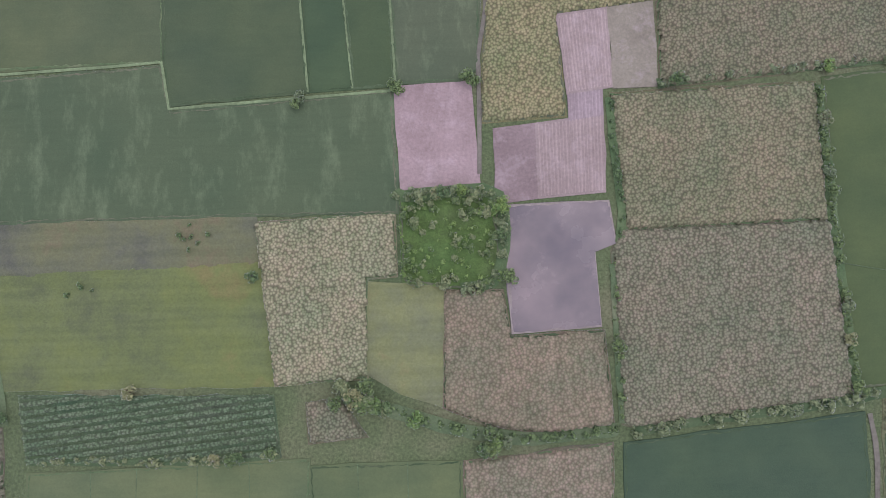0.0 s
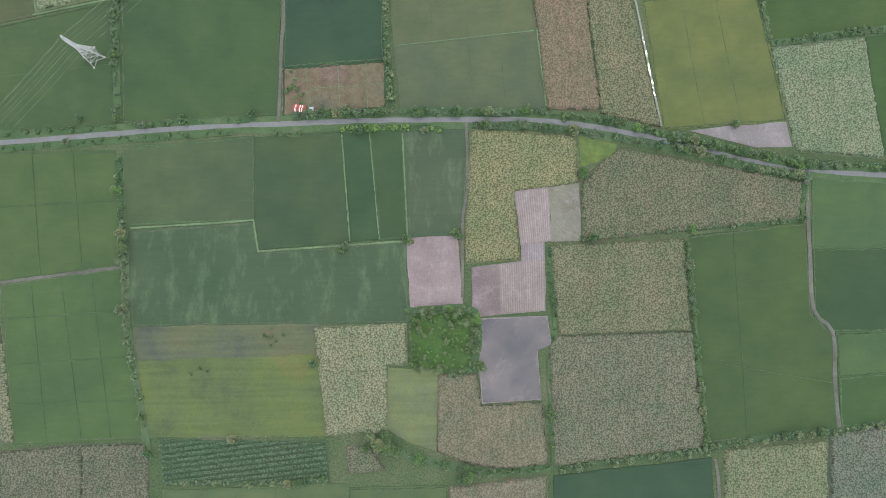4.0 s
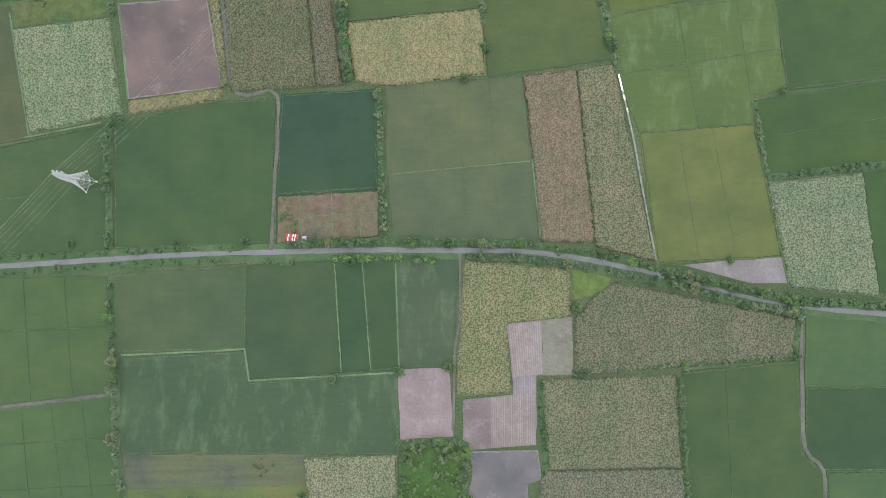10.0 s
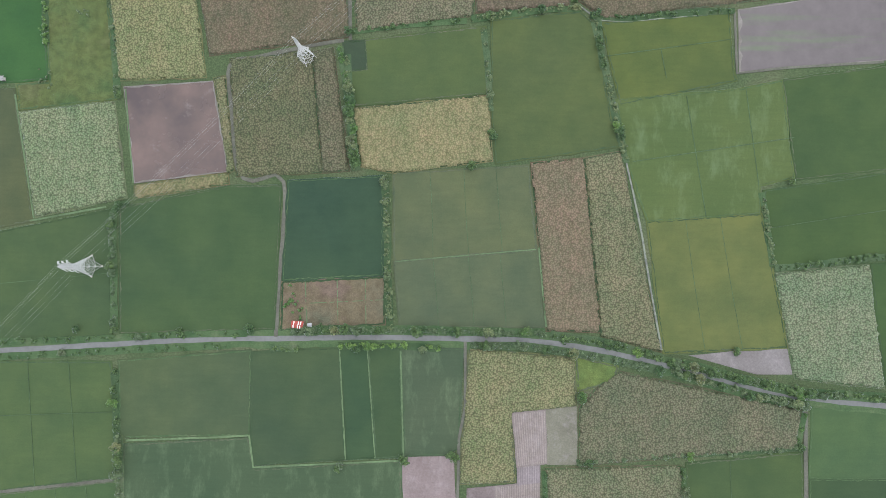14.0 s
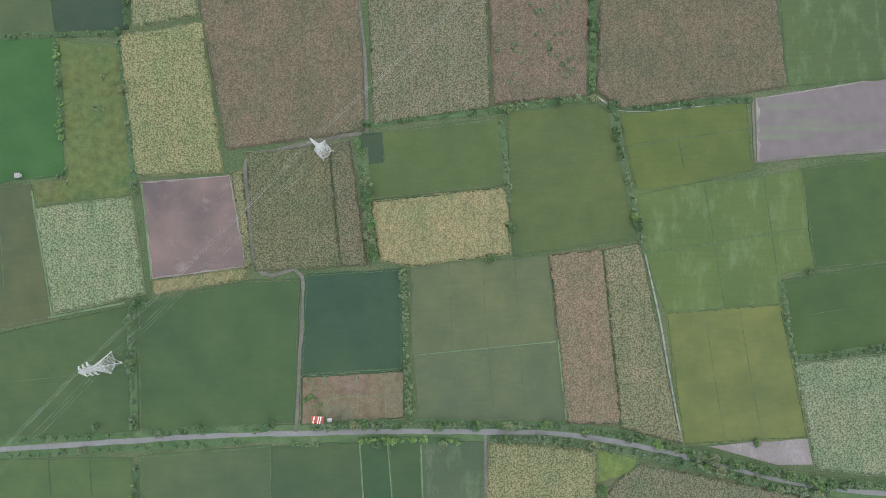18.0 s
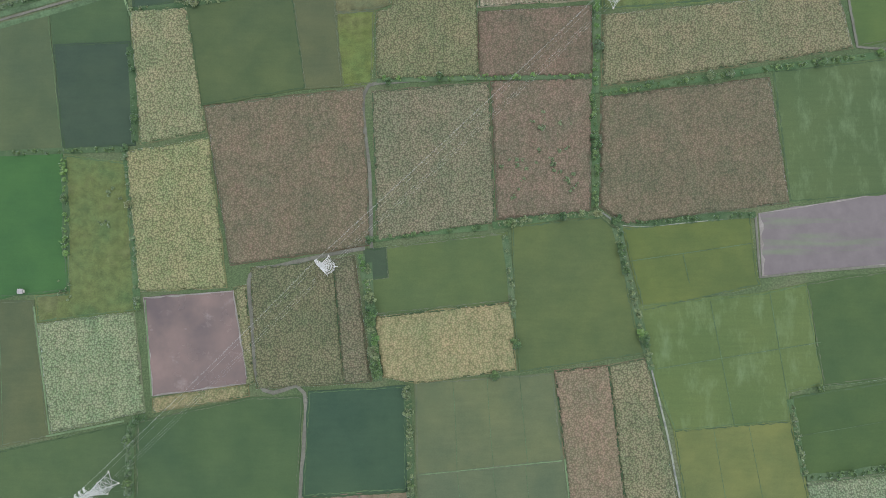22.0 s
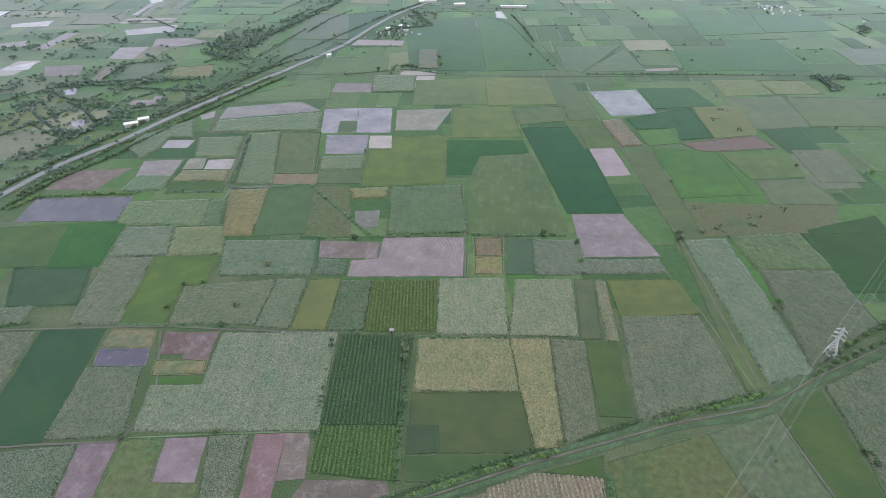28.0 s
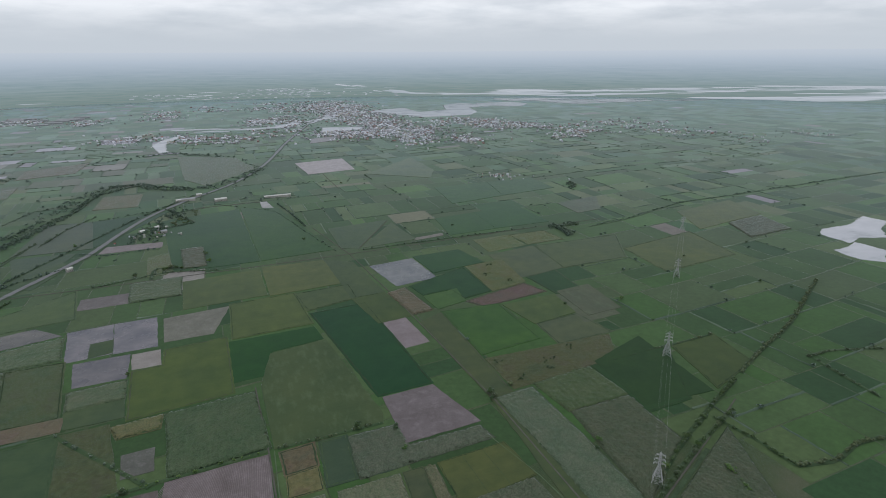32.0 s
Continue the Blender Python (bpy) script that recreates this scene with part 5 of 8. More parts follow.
crop("paddy", (65, 100, 47), (-476.6, 681.8), (-404.8, 691.6), (-387.5, 624.0), (-446.8, 620.3))
crop("paddy", (50, 100, 43), (-402.6, 691.6), (-349.5, 697.7), (-341.9, 624.3), (-383.8, 622.4))
crop("soil", (142, 128, 132), (107.9, 718.5), (160.4, 720.4), (178.0, 648.1), (105.8, 645.2))
crop("mottled", (80, 108, 58), (18.7, 847.6), (79.3, 856.2), (98.5, 695.0), (94.6, 680.8), (3.1, 682.4), (3.0, 786.0))
crop("paddy", (33, 84, 44), (78.4, 935.7), (150.7, 940.5), (160.8, 724.8), (105.0, 722.8))
crop("paddy", (40, 92, 45), (-23.0, 894.3), (73.2, 895.8), (77.1, 862.3), (17.6, 855.2), (14.5, 806.1), (-24.8, 804.1))
crop("paddy", (85, 115, 50), (-91.0, 905.0), (-26.1, 909.4), (-25.8, 784.2), (-117.5, 775.1), (-121.5, 867.0), (-91.0, 868.5))
crop("water", (138, 133, 143), (-200.8, 996.6), (-153.2, 1001.5), (-146.1, 919.6), (-190.8, 915.4))
crop("water", (138, 133, 144), (-151.5, 1001.5), (-104.7, 1002.3), (-99.8, 918.6), (-144.3, 917.9))
crop("paddy", (75, 105, 60), (-169.7, 952.0), (-150.0, 954.2), (-148.0, 923.1), (-167.6, 919.3))
crop("water", (130, 124, 132), (-181.5, 908.6), (-127.0, 909.5), (-126.3, 855.9), (-174.2, 855.2))
crop("soil", (190, 180, 175), (-124.6, 907.8), (-96.6, 908.3), (-94.2, 872.0), (-121.8, 871.6))
crop("soil", (146, 144, 130), (-96.0, 994.2), (-17.6, 1001.6), (-39.8, 926.6), (-92.9, 925.8))
crop("water", (112, 108, 106), (-343.3, 1000.4), (-240.3, 1023.3), (-206.1, 990.4), (-341.2, 958.7))
crop("cane", (100, 125, 85), (-339.5, 951.1), (-204.7, 982.4), (-196.9, 924.1), (-334.4, 914.9))
crop("cane", (95, 118, 80), (-280.8, 907.0), (-247.6, 916.2), (-219.7, 777.3), (-259.8, 776.7))
crop("meadow", (90, 105, 66), (-244.6, 916.3), (-191.9, 917.1), (-177.5, 803.1), (-224.0, 802.3))
crop("meadow", (130, 118, 95), (-221.4, 799.7), (-173.7, 800.4), (-173.2, 780.6), (-217.8, 779.9))
crop("cane", (105, 125, 88), (-175.8, 844.5), (-126.2, 849.8), (-124.5, 815.0), (-172.4, 811.4))
crop("paddy", (78, 108, 65), (-171.9, 808.7), (-125.5, 812.2), (-123.0, 782.7), (-167.7, 782.0))
crop("cane", (130, 138, 88), (-129.7, 767.3), (-89.2, 770.5), (-90.5, 750.8), (-122.7, 747.9))
crop("meadow", (92, 102, 66), (-170.2, 771.7), (-133.6, 772.3), (-117.6, 677.5), (-162.3, 676.8))
crop("paddy", (70, 105, 60), (-219.4, 765.9), (-172.7, 771.7), (-164.4, 681.7), (-212.5, 676.0))
crop("cane", (80, 108, 66), (-84.8, 770.5), (-7.3, 776.8), (-2.5, 684.3), (-79.6, 678.1), (-81.4, 724.4))
crop("soil", (120, 120, 112), (-117.3, 721.6), (-92.6, 723.1), (-91.7, 692.0), (-114.9, 690.6))
crop("cane", (130, 132, 86), (-262.2, 761.5), (-222.6, 765.9), (-214.2, 676.0), (-241.0, 675.6))
crop("water", (86, 82, 98), (-466.5, 740.1), (-364.8, 747.7), (-360.4, 699.3), (-461.3, 695.6))
crop("cane", (105, 130, 86), (-363.3, 735.9), (-279.2, 743.1), (-270.9, 692.3), (-355.7, 694.1))
crop("cane", (85, 115, 75), (-276.0, 740.8), (-260.9, 743.4), (-253.2, 692.6), (-270.9, 692.3))
crop("paddy", (70, 115, 50), (-445.1, 692.7), (-395.8, 693.5), (-380.8, 625.4), (-417.2, 626.5))
crop("paddy", (45, 87, 51), (-394.6, 693.5), (-351.1, 694.2), (-346.5, 625.1), (-379.3, 624.5))
crop("paddy", (85, 110, 72), (-508.6, 690.7), (-448.6, 694.8), (-430.9, 645.9), (-476.4, 642.5))
crop("cane", (108, 125, 98), (-343.4, 686.0), (-296.5, 688.8), (-285.0, 641.9), (-336.4, 639.3))
crop("cane", (115, 130, 86), (-292.3, 686.8), (-247.0, 689.6), (-232.8, 644.5), (-282.3, 641.9))
crop("paddy", (55, 92, 54), (-412.1, 618.1), (-345.4, 620.8), (-332.0, 572.1), (-386.9, 567.7))
crop("soil", (122, 104, 98), (-466.5, 804.0), (-396.4, 812.0), (-414.4, 761.6), (-468.8, 760.7))
crop("soil", (178, 170, 178), (-384.5, 888.5), (-350.4, 890.7), (-352.2, 867.9), (-383.3, 867.4))
crop("soil", (150, 140, 140), (-389.0, 830.8), (-345.3, 834.4), (-342.8, 797.7), (-382.7, 794.4))
crop("soil", (145, 145, 125), (-336.9, 837.5), (-317.4, 840.8), (-312.7, 813.4), (-335.5, 811.6))
crop("soil", (185, 175, 175), (-312.0, 834.9), (-282.2, 838.4), (-279.1, 812.5), (-309.6, 812.0))
crop("cane", (130, 138, 98), (-332.1, 806.1), (-280.7, 806.9), (-277.2, 785.5), (-334.7, 781.9))
crop("paddy", (65, 102, 45), (-334.4, 779.3), (-275.6, 780.3), (-272.4, 760.1), (-331.9, 756.7))
crop("water", (138, 142, 148), (194.2, 1073.0), (267.2, 1081.3), (273.3, 988.1), (208.1, 979.2))
crop("paddy", (48, 94, 55), (272.8, 1086.1), (353.4, 1089.8), (365.9, 1020.3), (277.3, 1008.5))
crop("paddy", (40, 87, 51), (226.3, 969.8), (325.8, 1009.2), (323.6, 911.6), (279.9, 902.5), (274.7, 938.9), (233.0, 934.6))
crop("paddy", (68, 116, 50), (231.6, 929.2), (281.1, 935.4), (276.4, 895.8), (234.8, 885.3))
crop("paddy", (62, 114, 42), (235.4, 874.1), (311.6, 867.5), (311.4, 764.4), (234.0, 755.9))
crop("meadow", (105, 112, 62), (332.9, 1011.4), (397.8, 1018.8), (385.1, 921.2), (327.4, 910.0))
crop("meadow", (115, 95, 86), (279.2, 890.9), (380.1, 915.9), (392.8, 879.8), (292.7, 867.2))
crop("paddy", (85, 115, 55), (318.6, 860.0), (397.0, 864.3), (390.5, 806.7), (327.8, 799.0))
crop("paddy", (90, 112, 72), (329.9, 796.4), (391.2, 801.3), (399.5, 744.4), (326.3, 743.3))
crop("mottled", (98, 114, 80), (401.2, 861.3), (447.7, 862.0), (440.7, 781.4), (387.6, 778.0))
crop("paddy", (45, 87, 51), (397.7, 935.5), (452.3, 945.4), (445.1, 865.0), (404.0, 867.5))
crop("paddy", (88, 112, 70), (390.3, 1044.5), (479.6, 1057.1), (468.5, 949.3), (391.7, 939.0))
crop("paddy", (85, 112, 62), (485.3, 1054.9), (653.6, 1053.2), (590.7, 949.4), (470.7, 947.5))
crop("meadow", (105, 118, 62), (402.3, 1127.7), (470.6, 1128.9), (471.1, 1068.3), (399.5, 1060.3))
crop("meadow", (108, 118, 62), (474.2, 1128.9), (546.7, 1127.6), (551.2, 1069.6), (478.7, 1068.4))
crop("soil", (172, 155, 160), (154.8, 876.0), (185.2, 879.7), (190.3, 806.2), (160.3, 803.0))
crop("cane", (125, 122, 95), (189.3, 959.6), (215.7, 967.7), (225.5, 885.2), (198.4, 881.5))
crop("paddy", (75, 105, 50), (139.2, 958.8), (183.9, 963.3), (195.2, 879.9), (151.3, 876.0))
crop("paddy", (82, 106, 60), (199.6, 856.5), (232.4, 871.0), (227.5, 678.9), (204.9, 677.6))
crop("meadow", (95, 100, 64), (234.0, 744.1), (390.5, 738.5), (361.1, 689.9), (233.8, 683.0))
crop("cane", (105, 126, 96), (208.7, 673.8), (249.2, 676.4), (250.9, 598.4), (248.4, 506.9), (211.5, 495.2), (211.8, 582.7))
crop("paddy", (82, 108, 60), (203.7, 673.7), (207.1, 673.8), (210.9, 582.7), (209.2, 493.5), (193.8, 489.0), (196.4, 555.0))
crop("cane", (84, 110, 62), (256.0, 681.4), (325.3, 686.4), (329.4, 629.5), (261.6, 628.5))
crop("cane", (88, 103, 72), (263.2, 626.0), (328.6, 627.0), (325.1, 557.6), (261.0, 518.1), (250.3, 509.2))
crop("paddy", (48, 87, 42), (329.8, 686.5), (434.3, 691.1), (379.8, 601.2), (326.0, 599.6))
crop("paddy", (88, 115, 58), (-74.3, 1117.3), (31.6, 1126.8), (31.6, 1021.3), (-72.3, 1015.3))
crop("paddy", (88, 116, 55), (-15.9, 1005.8), (67.7, 1011.3), (74.3, 907.6), (-18.7, 902.7))
crop("paddy", (98, 120, 60), (39.1, 1132.1), (130.8, 1128.4), (142.4, 1023.1), (38.0, 1017.1))
crop("paddy", (84, 112, 60), (69.8, 1007.2), (144.9, 1012.5), (144.4, 962.7), (76.4, 946.6))
crop("paddy", (75, 105, 60), (135.3, 1128.5), (173.1, 1101.4), (183.9, 967.1), (139.2, 964.5))
crop("cane", (100, 122, 84), (-144.6, 1136.9), (-78.2, 1140.6), (-78.7, 1068.6), (-141.0, 1065.2))
crop("soil", (135, 125, 125), (-202.9, 1102.7), (-145.4, 1103.6), (-143.6, 1065.2), (-202.6, 1064.2))
crop("paddy", (85, 118, 62), (-319.3, 1057.7), (-215.1, 1138.3), (-200.5, 1037.0), (-341.2, 1017.3))
crop("soil", (228, 214, 217), (227.7, 2033.5), (379.7, 2058.5), (372.6, 1865.4), (235.7, 1844.9))
crop("paddy", (98, 128, 78), (387.5, 1787.0), (586.8, 1986.7), (576.5, 1763.2), (528.8, 1666.0))
crop("meadow", (125, 125, 90), (-5.5, 1318.1), (29.4, 1327.1), (33.0, 1277.5), (-10.1, 1272.6))
crop("paddy", (45, 90, 54), (-239.5, 1535.6), (-135.3, 1527.7), (-193.5, 1397.0), (-222.0, 1352.6))
crop("meadow", (110, 121, 88), (-106.1, 2309.8), (63.9, 2214.5), (107.1, 1981.1), (-30.0, 1804.9), (-80.8, 1902.4))
crop("paddy", (78, 110, 66), (177.3, 1300.2), (295.5, 1315.0), (199.4, 1163.6), (175.0, 1177.9))
crop("paddy", (82, 112, 68), (300.4, 1292.4), (306.8, 1175.6), (210.7, 1166.9), (216.2, 1179.1))
crop("soil", (192, 186, 192), (-683, 1401), (-593, 1445), (-582, 1393), (-661, 1365))
crop("water", (175, 172, 182), (-786.2, 1157.2), (-746.3, 1203.0), (-732.3, 1158.7), (-767.2, 1151.7))
crop("soil", (215, 210, 216), (-940.8, 1441.5), (-872.4, 1474.0), (-859.1, 1429.2), (-926.4, 1417.6))
crop("soil", (222, 218, 222), (-746.1, 1660.5), (-733.0, 1716.2), (-711.2, 1648.3), (-730.9, 1634.7))
crop("water", (150, 150, 165), (-541.0, 945.3), (-528.7, 957.4), (-516.3, 930.9), (-531.5, 926.7))
crop("water", (150, 150, 165), (-620.3, 1059.4), (-604.5, 1077.7), (-593.2, 1047.9), (-607.4, 1045.0))
crop("paddy", (70, 105, 55), (-329.0, 1201.6), (-266.7, 1291.4), (-239.7, 1266.1), (-275.6, 1171.5))
crop("paddy", (55, 97, 57), (-116.4, 1485.8), (27.4, 1521.6), (36.2, 1168.0), (-88.0, 1170.6))
crop("paddy", (62, 104, 55), (35.4, 1527.2), (107.8, 1502.8), (157.3, 1177.5), (42.1, 1168.2))
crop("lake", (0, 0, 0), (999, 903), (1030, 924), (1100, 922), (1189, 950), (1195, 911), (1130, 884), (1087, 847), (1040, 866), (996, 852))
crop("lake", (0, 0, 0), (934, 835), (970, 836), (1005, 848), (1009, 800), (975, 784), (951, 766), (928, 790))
crop("paddy", (46, 82, 37), (340.2, 693.0), (419.6, 719.4), (409.7, 603.9), (333.1, 609.6))
crop("paddy", (70, 100, 45), (440.9, 688.0), (505.1, 690.3), (493.0, 627.5), (419.9, 605.1))
crop("mottled", (96, 112, 78), (409.7, 871.4), (462.3, 875.5), (453.5, 795.4), (403.4, 792.8))
crop("paddy", (90, 115, 55), (617.0, 983.5), (792.1, 1013.7), (764.0, 888.0), (605.5, 872.3))
crop("paddy", (95, 118, 58), (877.1, 1129.7), (1053.2, 1158.1), (1021.1, 1051.6), (825.3, 1018.9))
crop("soil", (180, 175, 182), (-1599.2, 2781.0), (-1527.8, 2932.3), (-1402.8, 2871.0), (-1456.4, 2707.7))
crop("soil", (158, 148, 150), (-909.2, 1284.6), (-836.9, 1326.6), (-816.7, 1287.2), (-892.1, 1262.3))
crop("meadow", (118, 112, 84), (-506.4, 2220.4), (-361.2, 2301.4), (-371.9, 2130.8), (-502.0, 2082.8))
crop("meadow", (112, 116, 82), (-617.5, 1903.4), (-472.2, 1962.9), (-465.9, 1839.6), (-599.6, 1803.2))
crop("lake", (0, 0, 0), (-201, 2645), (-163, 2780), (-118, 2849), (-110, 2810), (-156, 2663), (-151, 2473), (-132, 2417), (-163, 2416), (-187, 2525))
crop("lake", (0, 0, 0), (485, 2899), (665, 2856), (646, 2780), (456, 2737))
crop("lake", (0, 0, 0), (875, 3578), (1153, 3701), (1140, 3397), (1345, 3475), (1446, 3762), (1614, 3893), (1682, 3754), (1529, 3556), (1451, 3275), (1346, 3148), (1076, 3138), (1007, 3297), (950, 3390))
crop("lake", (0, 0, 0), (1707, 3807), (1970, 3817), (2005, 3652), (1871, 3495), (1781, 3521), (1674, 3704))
crop("soil", (188, 182, 186), (370.4, 2552.5), (475.6, 2583.4), (442.7, 2471.1), (344.8, 2427.9))
crop("paddy", (42, 84, 52), (-223.4, 1352.2), (-243.7, 1533.9), (-111.5, 1559.1), (-175.2, 1427.1))
crop("paddy", (82, 106, 74), (-340.4, 1349.2), (-322.5, 1537.2), (-248.9, 1533.8), (-223.9, 1348.1))
crop("paddy", (70, 102, 64), (-336.3, 1333.1), (-245.2, 1327.6), (-253.0, 1292.8), (-303.8, 1204.7))
crop("soil", (168, 153, 155), (-208.7, 1309.1), (-200.6, 1344.7), (-111.8, 1338.9), (-112.7, 1307.7))
crop("meadow", (110, 122, 80), (-124.6, 1162.7), (-128.7, 1256.2), (-83.6, 1278.7), (-78.2, 1200.8), (-101.3, 1163.3))
crop("cane", (98, 106, 80), (-80.4, 1278.8), (-46.1, 1279.7), (-42.4, 1176.8), (-74.8, 1176.0))
crop("meadow", (116, 114, 78), (-260.5, 1642.1), (-254.5, 1768.2), (-174.3, 1763.3), (-176.4, 1638.3))
crop("soil", (228, 224, 228), (78.6, 1569.7), (91.9, 1570.0), (100.1, 1506.7), (77.6, 1491.0))
crop("soil", (165, 156, 160), (-626.0, 1219.7), (-636.4, 1283.0), (-586.8, 1291.8), (-582.3, 1217.4))
crop("soil", (152, 140, 142), (-580.3, 1292.0), (-593.3, 1342.7), (-526.9, 1348.5), (-488.4, 1325.3), (-531.3, 1293.2))
crop("meadow", (120, 122, 78), (-521.7, 1352.8), (-525.2, 1404.4), (-481.7, 1410.0), (-468.1, 1354.2))
crop("paddy", (80, 108, 74), (-564.8, 1109.0), (-571.1, 1188.4), (-513.8, 1202.7), (-494.6, 1130.3), (-517.8, 1112.9))
crop("soil", (128, 122, 108), (-600.4, 1105.4), (-609.7, 1171.8), (-591.2, 1178.5), (-585.2, 1108.5))
crop("meadow", (116, 114, 68), (-482.3, 1130.6), (-491.6, 1174.8), (-428.4, 1192.0), (-412.3, 1132.3))
crop("soil", (130, 119, 118), (-683.5, 1125.6), (-714.8, 1175.4), (-653.8, 1186.4), (-634.6, 1135.4))
crop("soil", (155, 141, 146), (-492.8, 1009.0), (-493.1, 1025.0), (-464.2, 1028.0), (-467.5, 1044.5), (-455.1, 1042.4), (-454.8, 1007.7))
crop("paddy", (84, 112, 64), (-447.1, 1028.4), (-451.0, 1044.9), (-424.4, 1052.8), (-421.2, 1024.4))
crop("cane", (95, 108, 82), (904.9, 1025.5), (1006.1, 1039.3), (980.4, 951.0), (867.8, 942.9))


def braids(n, spread_by, lo, hi, *line):
    """Long pale pools lying along a braided river."""
    rnd = random.Random(int(abs(line[0][0] + line[-1][1])))
    P = [Vector(p) for p in line]
    lengths = [(b - a).length for a, b in zip(P, P[1:])]
    for k in range(n):
        d = (k + rnd.random()) / n * sum(lengths)
        i = 0
        while i < len(lengths) - 1 and d > lengths[i]:
            d -= lengths[i]
            i += 1
        along = (P[i + 1] - P[i]).normalized()
        side = Vector((-along.y, along.x))
        c = P[i] + along * d + side * rnd.gauss(0, spread_by)
        along = (along + side * rnd.uniform(-0.2, 0.2)).normalized()
        length, width = rnd.uniform(lo, hi), rnd.uniform(0.16, 0.3)
        outline = []
        for j in range(10):
            a = 2 * math.pi * j / 10
            q = c + along * math.cos(a) * length * rnd.uniform(0.75, 1.1) + side * math.sin(a) * length * width * rnd.uniform(0.6, 1.2)
            away = q - Vector(CENTRE)
            outline.append(tuple(q if away.length < 4600 else Vector(CENTRE) + away * (4600 / away.length)))
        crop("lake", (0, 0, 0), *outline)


braids(12, 28, 60, 130, (-90, 3010), (120, 2990), (300, 2990), (430, 3090), (560, 3280), (640, 3460))
braids(5, 50, 130, 260, (2600, 3620), (2779, 3574), (3131, 3456), (3300, 3380))
braids(14, 70, 110, 260, (2063, 4074), (2217, 3850), (2415, 3613), (2780, 3574))
braids(7, 40, 60, 130, (1560, 3560), (1700, 3680), (1960, 3700))

crop("cane", (100, 122, 84), (-345, 896), (-290, 900), (-283, 842), (-331, 841))
crop("cane", (94, 116, 82), (-427, 867), (-424, 900), (-376, 953), (-357, 898), (-386, 897), (-387, 862), (-396, 837))
crop("cane", (96, 122, 86), (-384, 758), (-380, 794), (-340, 794), (-341, 762))
crop("paddy", (56, 104, 52), (392, 1285), (480, 1295), (470, 1178), (377, 1173))
crop("paddy", (52, 102, 54), (484, 1295), (591, 1307), (589, 1178), (474, 1178))
crop("paddy", (62, 108, 58), (496, 1547), (640, 1551), (610, 1408), (474, 1384))
crop("paddy", (64, 108, 62), (645, 1551), (771, 1554), (765, 1430), (615, 1409))
crop("mottled", (98, 118, 84), (688, 1291), (804, 1312), (743, 1216), (682, 1209))
crop("soil", (150, 142, 132), (305, 1181), (366, 1190), (363, 1176), (307, 1169))
crop("soil", (168, 164, 166), (-372, 970), (-357, 988), (-351, 965), (-364, 957))
lane("track", 2.4, (-356, 1002), (-347, 951), (-339, 914), (-291, 915))
lane("track", 2.4, (-287, 901), (-277, 841), (-274, 798), (-268, 772), (-219, 770))

# hedges
hedge(4.0, 1.6, 2.8, (112, 1539), (128, 1438), (139, 1335))
hedge(13.0, 1.6, 2.6, (143, 1737), (237, 1739))
hedge(15.0, 1.6, 2.8, (387, 1621), (392, 1431))
hedge(6.0, 1.6, 2.8, (375, 1776), (377, 1692))
for dx, dy in ((0, 0), (6, 2), (12, 3)):
    hedge(2.8, 2.0, 3.2, (573 + dx, 1150 + dy), (578 + dx, 1120 + dy), (570 + dx, 1080 + dy))
    hedge(3.2, 1.8, 3.0, (606, 1138 + dx), (634, 1138 + dx))
    hedge(4.2, 1.8, 3.2, (800 + dx, 1400 + dy), (822 + dx, 1430 + dy), (826 + dx, 1460 + dy))
hedge(3.2, 1.9, 3.2, (-519, 774), (-504, 797), (-497, 825), (-486, 848), (-476, 877), (-462, 901), (-445, 919))
hedge(3.6, 2.2, 3.2, (-499, 826), (-489, 850), (-479, 877), (-466, 900))
hedge(4.0, 1.6, 3.0, (-436, 948), (-425, 963), (-412, 980), (-404, 1001), (-378, 1046), (-351, 1100))
hedge(3.4, 1.6, 2.9, (-491, 746), (-480, 784), (-463, 814), (-446, 864), (-421, 906), (-393, 968), (-360, 1040), (-314, 1125))
hedge(3.0, 1.3, 2.5, (-473, 743), (-448, 747), (-418, 750), (-388, 752), (-361, 755))
hedge(2.6, 1.7, 3.0, (-483, 718), (-475, 729), (-471, 741))
hedge(3.0, 1.5, 3.0, (-613, 976), (-560, 928), (-530, 902), (-505, 911), (-504, 939), (-546, 988), (-588, 1019))
hedge(3.4, 1.4, 2.8, (-640, 1065), (-594, 1030), (-532, 1009), (-519, 1016))
hedge(3.4, 1.5, 2.8, (-358.9, 1422.3), (-328.2, 1564.3), (-286.3, 1653.8), (-272.8, 1789.4), (-245.0, 1882.9), (-196.1, 1876.2), (-169.6, 1829.8), (-126.3, 1786.2), (-65.0, 1766.3))
hedge(5, 1.5, 2.8, (-370.8, 1469.3), (-350.7, 1563.7), (-294.8, 1623.0))
hedge(3.2, 1.6, 3.0, (-604.7, 1099.8), (-540.2, 1106.8), (-513.5, 1115.7), (-425.8, 1117.9))
hedge(3.6, 1.6, 3.0, (-540.1, 1082.8), (-467.2, 1069.2), (-385.9, 1061.2))
hedge(3.4, 1.5, 2.8, (-584.4, 1114.0), (-581.1, 1188.2), (-538.5, 1205.3))
hedge(6, 1.5, 2.8, (-688.9, 1511.5), (-586.6, 1416.3), (-518.3, 1395.7))
hedge(6, 1.5, 2.8, (-248.9, 1533.8), (-156.0, 1568.9), (-77.3, 1593.7))
hedge(6, 1.4, 2.6, (-112.1, 1300.1), (-195.5, 1294.3), (-244.4, 1323.6))
hedge(3, 1.5, 3.0, (-109.6, 1570.2), (-79.9, 1501.9), (-59.1, 1448.7), (-106.6, 1428.9), (-143.6, 1437.1))
